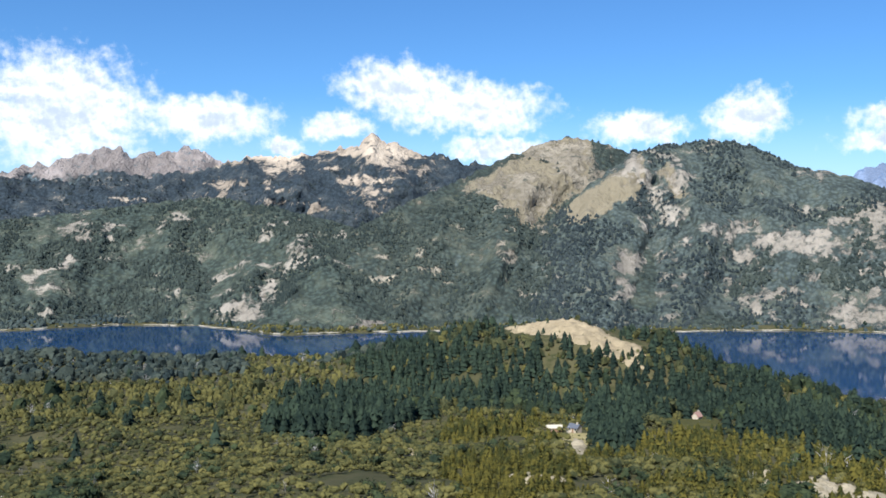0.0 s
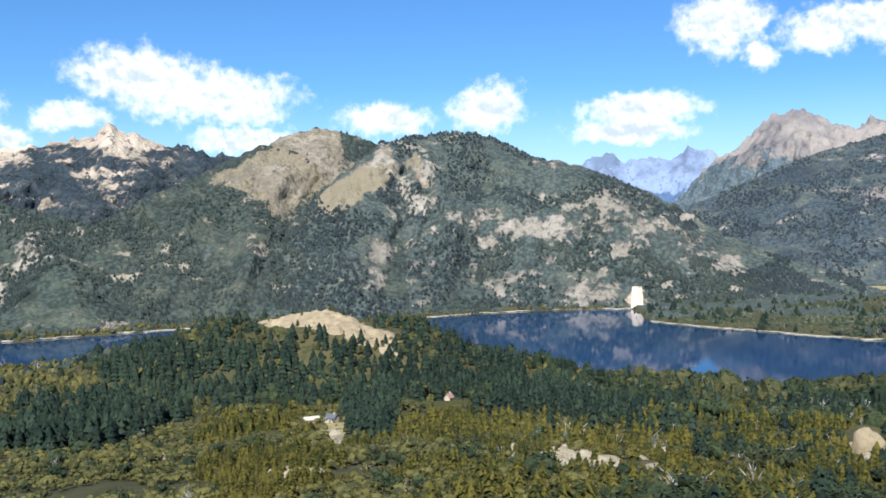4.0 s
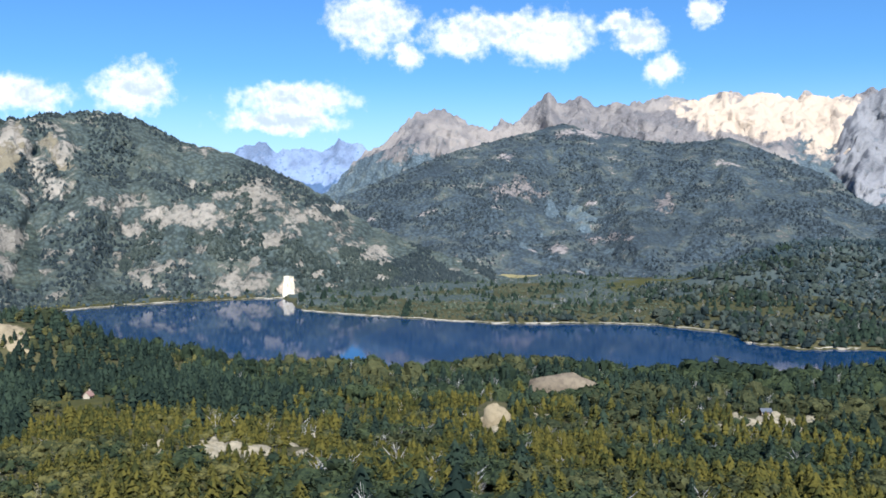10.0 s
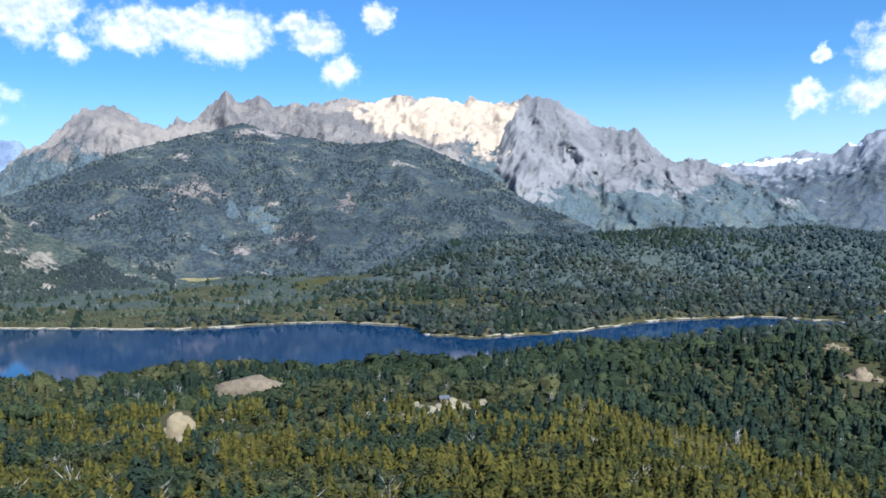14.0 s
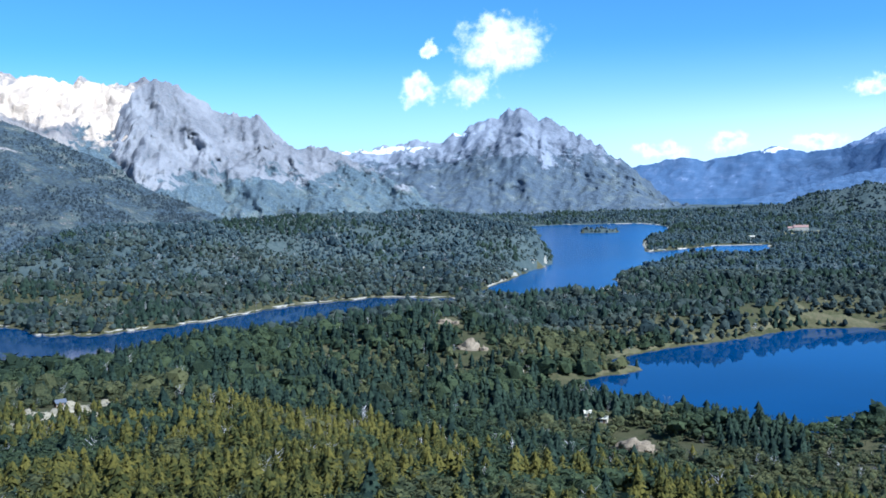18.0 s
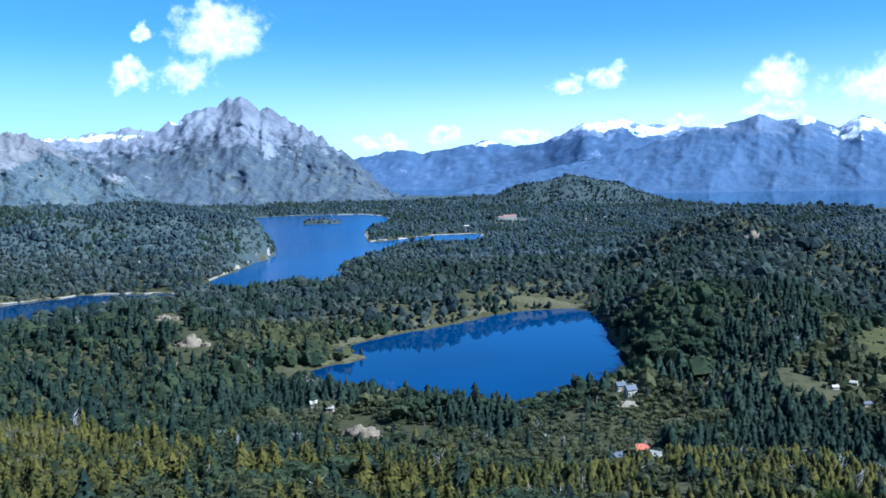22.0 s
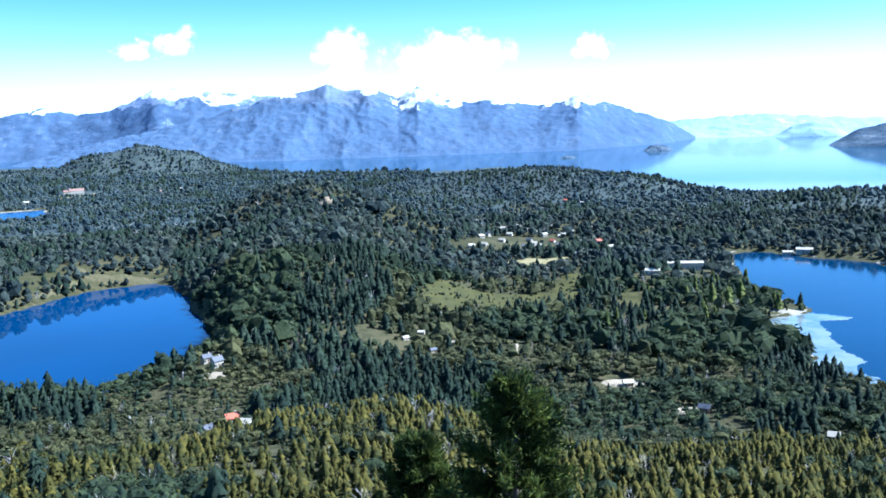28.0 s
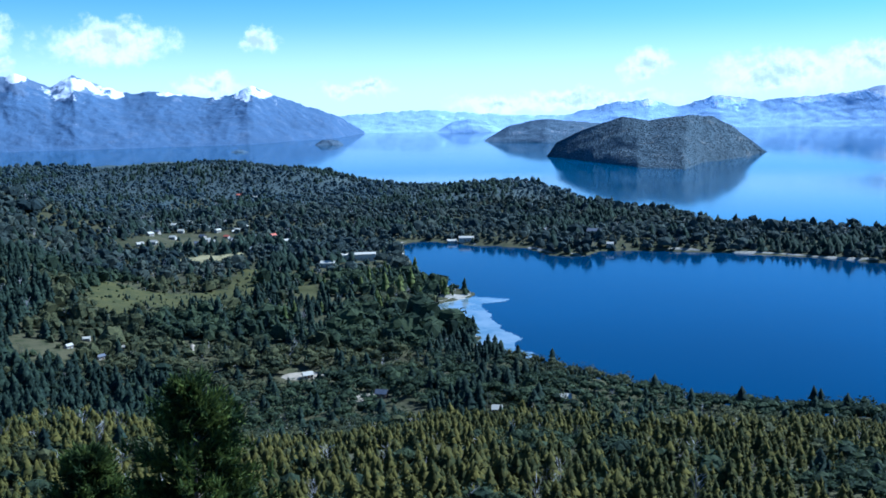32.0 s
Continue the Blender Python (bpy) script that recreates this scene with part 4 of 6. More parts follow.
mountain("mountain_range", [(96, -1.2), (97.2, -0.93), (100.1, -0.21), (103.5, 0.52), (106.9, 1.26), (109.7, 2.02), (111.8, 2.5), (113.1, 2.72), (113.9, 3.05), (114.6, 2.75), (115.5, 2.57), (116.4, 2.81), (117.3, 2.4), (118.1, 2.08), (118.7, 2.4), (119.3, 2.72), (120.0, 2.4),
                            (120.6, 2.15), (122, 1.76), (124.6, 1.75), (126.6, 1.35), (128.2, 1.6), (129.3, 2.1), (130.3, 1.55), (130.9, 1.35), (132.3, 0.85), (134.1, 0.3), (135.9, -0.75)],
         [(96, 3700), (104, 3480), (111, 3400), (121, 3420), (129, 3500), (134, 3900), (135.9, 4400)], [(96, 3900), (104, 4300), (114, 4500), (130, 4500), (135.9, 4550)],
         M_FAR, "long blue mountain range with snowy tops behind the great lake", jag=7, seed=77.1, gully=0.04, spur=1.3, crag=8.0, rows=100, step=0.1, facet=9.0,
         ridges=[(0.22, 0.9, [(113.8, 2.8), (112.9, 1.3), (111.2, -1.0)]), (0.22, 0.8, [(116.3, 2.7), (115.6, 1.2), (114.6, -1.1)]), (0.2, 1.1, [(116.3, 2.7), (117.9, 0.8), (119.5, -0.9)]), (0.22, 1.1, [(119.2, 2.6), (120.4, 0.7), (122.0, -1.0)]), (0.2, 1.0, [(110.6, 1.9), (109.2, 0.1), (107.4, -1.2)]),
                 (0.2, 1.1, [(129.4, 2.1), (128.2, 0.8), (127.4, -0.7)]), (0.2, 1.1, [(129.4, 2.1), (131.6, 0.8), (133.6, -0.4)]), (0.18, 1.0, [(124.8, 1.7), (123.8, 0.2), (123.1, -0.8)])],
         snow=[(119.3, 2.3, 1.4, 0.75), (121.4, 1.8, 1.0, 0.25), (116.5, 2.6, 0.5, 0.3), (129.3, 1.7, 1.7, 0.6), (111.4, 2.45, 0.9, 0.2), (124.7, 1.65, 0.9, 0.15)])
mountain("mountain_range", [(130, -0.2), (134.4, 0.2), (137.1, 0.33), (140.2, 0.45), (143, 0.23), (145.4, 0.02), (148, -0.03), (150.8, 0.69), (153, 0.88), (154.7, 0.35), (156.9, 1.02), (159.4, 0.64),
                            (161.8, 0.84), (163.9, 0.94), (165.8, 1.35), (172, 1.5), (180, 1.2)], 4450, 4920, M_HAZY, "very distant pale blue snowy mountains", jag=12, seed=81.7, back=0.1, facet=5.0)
# island colours are lightened and blued to stand in for haze
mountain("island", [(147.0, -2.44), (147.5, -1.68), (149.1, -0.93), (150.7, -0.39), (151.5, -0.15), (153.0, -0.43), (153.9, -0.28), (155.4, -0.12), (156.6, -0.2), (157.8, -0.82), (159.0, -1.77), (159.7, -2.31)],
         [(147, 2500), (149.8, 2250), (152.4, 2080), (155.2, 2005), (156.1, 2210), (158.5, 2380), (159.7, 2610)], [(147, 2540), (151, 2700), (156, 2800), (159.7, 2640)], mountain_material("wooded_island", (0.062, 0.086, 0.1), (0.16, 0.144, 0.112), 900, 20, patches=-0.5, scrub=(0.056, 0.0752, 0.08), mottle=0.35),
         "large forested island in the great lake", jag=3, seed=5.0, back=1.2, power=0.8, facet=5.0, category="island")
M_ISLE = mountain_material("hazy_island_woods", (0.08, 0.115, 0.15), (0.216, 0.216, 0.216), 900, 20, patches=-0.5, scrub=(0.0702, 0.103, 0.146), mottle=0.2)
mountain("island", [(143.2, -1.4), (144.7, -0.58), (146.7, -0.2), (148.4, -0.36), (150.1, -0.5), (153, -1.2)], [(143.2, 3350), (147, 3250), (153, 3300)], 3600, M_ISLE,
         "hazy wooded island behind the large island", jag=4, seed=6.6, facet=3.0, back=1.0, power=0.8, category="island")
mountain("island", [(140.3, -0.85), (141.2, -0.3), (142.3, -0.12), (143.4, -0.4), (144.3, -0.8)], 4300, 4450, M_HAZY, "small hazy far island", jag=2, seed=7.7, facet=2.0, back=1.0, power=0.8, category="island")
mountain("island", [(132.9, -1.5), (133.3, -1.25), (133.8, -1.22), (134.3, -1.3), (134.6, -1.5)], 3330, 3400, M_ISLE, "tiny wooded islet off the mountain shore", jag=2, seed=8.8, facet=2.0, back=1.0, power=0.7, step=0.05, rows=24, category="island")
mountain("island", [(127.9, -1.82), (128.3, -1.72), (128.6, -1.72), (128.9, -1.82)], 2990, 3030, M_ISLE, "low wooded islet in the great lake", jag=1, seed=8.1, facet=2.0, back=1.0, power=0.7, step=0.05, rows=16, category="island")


# ---------------- woods ----------------
def leaf_material(name, lit, dark, scale=0.02, spread=0.5, through_light=0.3):
    m, t, b = material(name, 0.8, 0.0, 0.06)
    p = place(t)
    isl = t.nodes.new("ShaderNodeNewGeometry").outputs["Random Per Island"]
    n = noise_tex(t, p, scale, 5.0, 0.65)
    n2 = noise_tex(t, p, 0.9, 4.0, 0.65)
    fac = math_node(t, "ADD", math_node(t, "MULTIPLY", math_node(t, "SUBTRACT", n.outputs["Fac"], 0.2), 1.3), math_node(t, "MULTIPLY", isl, spread))
    # dark speckle in the leaf colour stands in for shade inside the crowns
    fac = math_node(t, "ADD", fac, math_node(t, "MULTIPLY", math_node(t, "SUBTRACT", n2.outputs["Fac"], 0.26), 1.4))
    col = mix_col(t, ramp(t, fac, 0.66, 1.4), dark, lit)
    wire(t, col, b.inputs["Base Color"])
    bump(t, b, n2.outputs["Fac"], 0.4, 0.6)
    tr = t.nodes.new("ShaderNodeBsdfTranslucent")
    wire(t, col, tr.inputs["Color"])
    mx = t.nodes.new("ShaderNodeMixShader")
    mx.inputs[0].default_value = through_light
    wire(t, b.outputs[0], mx.inputs[1])
    wire(t, tr.outputs[0], mx.inputs[2])
    wire(t, mx.outputs[0], t.nodes["Material Output"].inputs["Surface"])
    return m


M_CYPRESS = leaf_material("yellow_green_cypress", (0.094, 0.082, 0.018), (0.028, 0.033, 0.011), 0.02, 0.6, 0.12)
M_SCRUB = leaf_material("olive_scrub_leaves", (0.122, 0.111, 0.037), (0.0365, 0.042, 0.0185), 0.02, 0.6, 0.15)
M_PINE = leaf_material("dark_pine_needles", (0.033, 0.049, 0.031), (0.0115, 0.02, 0.0155), 0.02, 0.5, 0.15)
M_BROAD = leaf_material("dark_broadleaf", (0.062, 0.079, 0.036), (0.0215, 0.033, 0.0205), 0.02, 0.5, 0.3)
# _MID and _FAR leaf colours turn bluer with distance, standing in for haze
M_BROAD_MID = leaf_material("haze_tinted_green_valley_woods", (0.074, 0.0904, 0.072), (0.0235, 0.0352, 0.035), 0.015, 0.5, 0.3)
M_OLIVE_MID = leaf_material("haze_tinted_olive_valley_woods", (0.083, 0.094, 0.069), (0.0324, 0.0436, 0.0371), 0.015, 0.5, 0.3)
M_BROAD_FAR = leaf_material("haze_blue_distant_woods", (0.0745, 0.1, 0.099), (0.034, 0.052, 0.059), 0.01, 0.5, 0.3)
M_PLAIN = leaf_material("grey_green_low_woods", (0.119, 0.136, 0.088), (0.0572, 0.0748, 0.0528), 0.012)
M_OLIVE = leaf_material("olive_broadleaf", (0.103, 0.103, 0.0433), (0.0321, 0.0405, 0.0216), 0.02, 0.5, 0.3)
M_OLIVE_FAR = leaf_material("haze_grey_olive_distant_woods", (0.0875, 0.108, 0.0927), (0.0405, 0.0577, 0.0566), 0.01, 0.5, 0.3)
M_POPLAR = leaf_material("light_green_poplar", (0.106, 0.123, 0.0352), (0.044, 0.0616, 0.0176))
# trees on far slopes and islands carry haze blue in their leaf colour
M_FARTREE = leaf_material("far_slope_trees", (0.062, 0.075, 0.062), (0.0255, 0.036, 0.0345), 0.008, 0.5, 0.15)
M_FARTREE_BLUE = leaf_material("haze_blue_far_trees", (0.0591, 0.0739, 0.0792), (0.0296, 0.0414, 0.0507), 0.006)
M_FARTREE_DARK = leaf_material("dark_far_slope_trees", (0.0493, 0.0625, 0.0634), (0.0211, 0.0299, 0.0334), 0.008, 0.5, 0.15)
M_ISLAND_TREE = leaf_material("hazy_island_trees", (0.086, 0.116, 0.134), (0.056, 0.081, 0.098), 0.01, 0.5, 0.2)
M_DEAD, _t, _b = material("bare_grey_branches", 0.9)
_n = noise_tex(_t, place(_t), 0.6, 3.0, 0.6)
wire(_t, mix_col(_t, ramp(_t, _n.outputs["Fac"], 0.35, 0.65), (0.17, 0.16, 0.15), (0.36, 0.34, 0.32)), _b.inputs["Base Color"])
M_BARK, _t, _b = material("tree_bark", 0.95)
_n = noise_tex(_t, place(_t), 3.0, 4.0, 0.6)
wire(_t, mix_col(_t, _n.outputs["Fac"], (0.07, 0.055, 0.04), (0.19, 0.15, 0.12)), _b.inputs["Base Color"])

RNG = np.random.RandomState(11)


def conifer_shape(tiers, points, sprays, seed, lean=1.0):
    """Unit-high crown: ragged star-shaped skirts, with loose sprays of needles round them."""
    g = np.random.RandomState(seed)
    v, f = [], []
    for k in range(tiers):
        lo = 0.06 + 0.84 * k / tiers
        hi = min(1.0, lo + 1.55 / tiers)
        rad = 0.27 * lean * (1 - lo) ** 0.8 + 0.015
        c = len(v)
        v.append((g.normal(0, 0.01), g.normal(0, 0.01), hi))
        turn = g.rand() * 6.28
        for i in range(points * 2):
            a = turn + math.pi * i / points
            q = rad * ((1.1 + 0.35 * g.rand()) if i % 2 else (0.5 + 0.2 * g.rand()))
            v.append((q * math.cos(a), q * math.sin(a), lo + (g.rand() - 0.6) * 0.05 + (0 if i % 2 else 0.03)))
        for i in range(points * 2):
            f.append((c, c + 1 + i, c + 1 + (i + 1) % (points * 2)))
    for k in range(sprays):
        z = 0.08 + 0.85 * g.rand() ** 1.2
        a = g.rand() * 6.28
        q = (0.27 * lean * (1 - z) ** 0.8 + 0.02) * (0.75 + 0.5 * g.rand())
        s = 0.03 + 0.035 * g.rand()
        p = np.array((q * math.cos(a), q * math.sin(a), z))
        out = np.array((math.cos(a), math.sin(a), -0.25 - 0.4 * g.rand()))
        side = np.array((-math.sin(a), math.cos(a), g.normal(0, 0.3)))
        c = len(v)
        v += [tuple(p - out * s), tuple(p + out * s + side * s * 0.6), tuple(p + out * s * 0.8 - side * s * 0.6)]
        f.append((c, c + 1, c + 2))
    return np.array(v), np.array(f)


ICO = None


def ico():
    global ICO
    if ICO is None:
        bm = bmesh.new()
        bmesh.ops.create_icosphere(bm, subdivisions=1, radius=1.0)
        ICO = (np.array([v.co[:] for v in bm.verts]), np.array([[v.index for v in f.verts] for f in bm.faces]))
        bm.free()
    return ICO


def crown_shape(lumps, leaves, seed, squat=1.0, wide=0.42):
    """Unit-high broad crown: a few uneven lumps under a ragged coat of leaf sprays."""
    g = np.random.RandomState(seed)
    v, f, n = [], [], 0
    iv, fi = ico()
    centres = []
    for k in range(lumps):
        a, q = g.rand() * 6.28, (0 if k == 0 else wide * (0.45 + 0.35 * g.rand()))
        s = (0.34 if k == 0 else 0.2 + 0.1 * g.rand())
        c = np.array((q * math.cos(a), q * math.sin(a), (0.55 if k == 0 else 0.3 + 0.45 * g.rand())))
        u = iv * (0.76 * s * (0.75 + 0.5 * g.rand(len(iv), 1))) * np.array((wide / 0.36, wide / 0.36, 1.0)) + c
        v.append(u)
        f.append(fi + n)
        n += len(u)
        centres.append((c, s))
    for k in range(leaves):
        c, s = centres[g.randint(len(centres))]
        d = g.normal(size=3)
        d[2] = abs(d[2]) - 0.35
        d /= np.linalg.norm(d)
        p = c + d * s * (1.0 + 0.35 * g.rand()) * np.array((wide / 0.36, wide / 0.36, 1.0))
        e = g.normal(size=(3, 3)) * (0.035 + 0.04 * g.rand())
        v.append(p + e)
        f.append(np.array([[n, n + 1, n + 2]]))
        n += 3
    v = np.concatenate(v)
    v[:, 2] = np.maximum(v[:, 2], 0.0) * squat
    return v, np.concatenate(f)


def snag_shape(seed, twigs=46):
    """Unit-high bare tree: thin blades of grey branches."""
    g = np.random.RandomState(seed)
    v, f = [(-0.014, 0, 0), (0.014, 0, 0), (0, 0.01, 0.95)], [(0, 1, 2)]
    for k in range(twigs):
        z = 0.12 + 0.66 * g.rand()
        a, off = g.rand() * 6.28, 0.13 * g.rand()
        ln = 0.06 + 0.13 * g.rand()
        c = len(v)
        x, y = off * math.cos(a), off * math.sin(a)
        v += [(x - 0.008, y, z), (x + 0.008, y, z + 0.008), (x + ln * math.cos(a), y + ln * math.sin(a), z + ln * (0.8 + 1.2 * g.rand()))]
        f.append((c, c + 1, c + 2))
    return np.array(v), np.array(f)


def plant(name, at, tall, shapes, mat, label, category="forest", broad=1.0, smooth=False):
    """One object of many trees, too many to count."""
    vs, fs, n = [], [], 0
    pick = RNG.randint(len(shapes), size=len(at))
    for k, (v, f) in enumerate(shapes):
        sel = np.where(pick == k)[0]
        if not len(sel):
            continue
        a = RNG.rand(len(sel)) * 6.283
        c, s = np.cos(a)[:, None], np.sin(a)[:, None]
        h = tall[sel][:, None]
        w = h * broad * (0.8 + 0.45 * RNG.rand(len(sel), 1))
        x = (v[None, :, 0] * c - v[None, :, 1] * s) * w + at[sel][:, None, 0]
        y = (v[None, :, 0] * s + v[None, :, 1] * c) * w + at[sel][:, None, 1]
        z = v[None, :, 2] * h + at[sel][:, None, 2] - 0.15
        vs.append(np.stack([x, y, z], -1).reshape(-1, 3))
        fs.append((f[None] + (np.arange(len(sel)) * len(v))[:, None, None]).reshape(-1, 3) + n)
        n += len(sel) * len(v)
    if not vs:
        return None
    ob = new(name, mesh_from(name, np.concatenate(vs), np.concatenate(fs), mat, smooth))
    return tagged(ob, label, category, kind="stuff")


def scatter(az0, az1, r0, r1, gap):
    """Jittered spots all over a ring sector, about gap metres apart."""
    out = []
    r = r0
    while r < r1:
        n = int(radians(az1 - az0) * r / gap)
        a = az0 + (np.arange(n) + RNG.rand(n)) * (az1 - az0) / n
        out.append(np.stack([a, r + (RNG.rand(n) - 0.5) * gap], 1))
        r += gap
    return np.concatenate(out)


# open places: bearing, depression, half width, half height (degrees)
OPEN = [
    (120.8, -10.2, 1.7, 1.1), (122.6, -10.3, 1.3, 0.45), (126.8, -10.5, 1.3, 0.4), (124.5, -10.6, 2.6, 0.55), (128.3, -9.9, 1.0, 1.0), (126.5, -8.15, 1.9, 0.22), (124.9, -7.0, 4.0, 0.5),
    (131.5, -15.6, 1.7, 0.5), (135.7, -17.1, 1.3, 0.4), (125.05, -13.5, 0.4, 0.7), (132.2, -10.6, 0.8, 0.7), (106.2, -13.5, 0.9, 0.75), (101.5, -8.05, 3.2, 0.22), (105.8, -10.2, 0.9, 0.35),
    (99.5, -2.95, 1.2, 0.14), (86.0, -11.9, 1.6, 0.5), (15.6, -10.85, 2.3, 0.4), (8.2, -12.5, 1.0, 0.45), (4.2, -12.2, 1.5, 0.3),
    (7.2, -5.6, 4.0, 0.75), (10.5, -6.4, 2.2, 0.6), (39.4, -12.5, 1.1, 1.1), (43.5, -10.7, 2.4, 0.65),
]
OPEN += [
    (26.85, -4.9, 0.7, 0.6), (83.6, -4.85, 0.9, 0.28), (82.5, -5.3, 0.7, 0.2),
    (89.9, -15.6, 1.7, 0.9), (78.5, -8.4, 0.9, 0.5), (80.0, -9.7, 1.1, 0.85), (83.1, -11.4, 0.18, 0.6), (55.8, -11.9, 1.5, 0.4), (21.5, -14.4, 2.4, 0.65), (26.5, -14.5, 2.5, 0.5),
    (9.5, -14.8, 3.0, 0.5), (41.0, -3.7, 1.6, 0.2), (50.0, -4.1, 4.0, 0.2), (107.7, -16.4, 0.6, 0.35),
]
for a, e in [(6.84, -11.55), (8.0, -11.6), (15.3, -10.55), (86.9, -13.95), (87.9, -14.3), (105.9, -13.35), (106.65, -13.75), (107.2, -16.95), (108.0, -17.3), (105.7, -17.45), (131.9, -15.65),
             (136.5, -17.0), (148.1, -17.4), (143.8, -18.1), (118.1, -12.7), (119.1, -12.4), (119.8, -13.5), (121.0, -13.1), (131.8, -14.0), (135.3, -8.6), (133.4, -8.95), (134.5, -8.7), (136.2, -8.6)]:
    OPEN.append((a, e - 0.25, 0.4, 0.36))
_g = np.random.RandomState(8)
LEDGES = [(_g.uniform(18.5, 29.5), _g.uniform(-15.0, -13.4), _g.uniform(0.2, 0.6), _g.uniform(0.06, 0.16)) for _k in range(16)]
LEDGES += [(_g.uniform(53.0, 58.2), _g.uniform(-12.7, -11.4), _g.uniform(0.2, 0.6), _g.uniform(0.08, 0.2)) for _k in range(9)]
OPEN += [(a, e - 0.12, w * 0.9, h + 0.12) for a, e, w, h in LEDGES]


def is_open(az, r, z, grow=1.0):
    el = np.degrees(np.arctan2(z - H, r))
    wob = 0.25 * fbm(az * 2.5, el * 6.0, 2)
    hit = np.zeros(az.shape, bool)
    for a, e, w, h in OPEN:
        hit |= ((az - a) / (w * grow)) ** 2 + ((el - e) / (h * grow)) ** 2 < 1 + wob * 2
    return hit


HA, HR = np.arange(-40, 182, 0.5), np.geomspace(100, 3300, 260)
_a, _r = np.meshgrid(np.radians(HA), HR)
_z = land(_r * np.sin(_a), _r * np.cos(_a))
SKY_EL = np.maximum.accumulate(np.degrees(np.arctan2(_z + 1.5 - H, _r)), axis=0)


def hidden_below(az, r):
    i = np.clip(np.searchsorted(HR, r * 0.97) - 1, 0, len(HR) - 1)
    j = np.clip(((az - HA[0]) / 0.5).round().astype(int), 0, len(HA) - 1)
    return np.where(r < 300, -90.0, SKY_EL[i, j])


def stand(az0, az1, r0, r1, gap):
    s = scatter(az0, az1, r0, r1, gap)
    az, r = s[:, 0], s[:, 1]
    x, y = r * np.sin(np.radians(az)), r * np.cos(np.radians(az))
    z = surface(az, r)
    ok = z > lake_level(r) + 1.0
    ok &= ~is_open(az, r, z, 0.95) | (RNG.rand(len(az)) < np.where((az > 118) & (az < 130), np.where(r > 760, 0.12, 0.4), np.where(az < 13, 0.2, 0.1)))
    ok &= fbm(x / 38 + 50, y / 38, 3) > -0.62          # small glades
    ok &= (np.degrees(np.arctan2(z + 9 - H, r)) > hidden_below(az, r)) | (RNG.rand(len(az)) < 0.12)   # thinned out behind the hills, where the camera can't see them
    return az[ok], r[ok], np.stack([x, y, z], 1)[ok]


# pine stands: bearing, depression, half width, half height (degrees)
PINE_STANDS = [(-5.6, -11.0, 4.2, 1.7), (-1.0, -8.2, 3.6, 1.5), (4.5, -8.0, 4.5, 1.2), (12.5, -9.4, 2.6, 1.5), (10.2, -11.6, 1.6, 1.3), (16.5, -9.0, 3.4, 1.1), (21.0, -10.6, 4.0, 0.9), (24.5, -11.4, 2.2, 0.9), (65.0, -10.2, 2.5, 0.7), (85.0, -13.6, 4.0, 0.8), (97.5, -15.6, 2.5, 0.6),
               (115.0, -8.6, 2.4, 2.2), (113.5, -11.5, 2.6, 1.6), (132.5, -12.2, 1.6, 1.5), (130.0, -9.0, 2.2, 0.6), (116.5, -16.2, 3.0, 1.2), (141.5, -14.2, 2.5, 0.8)]


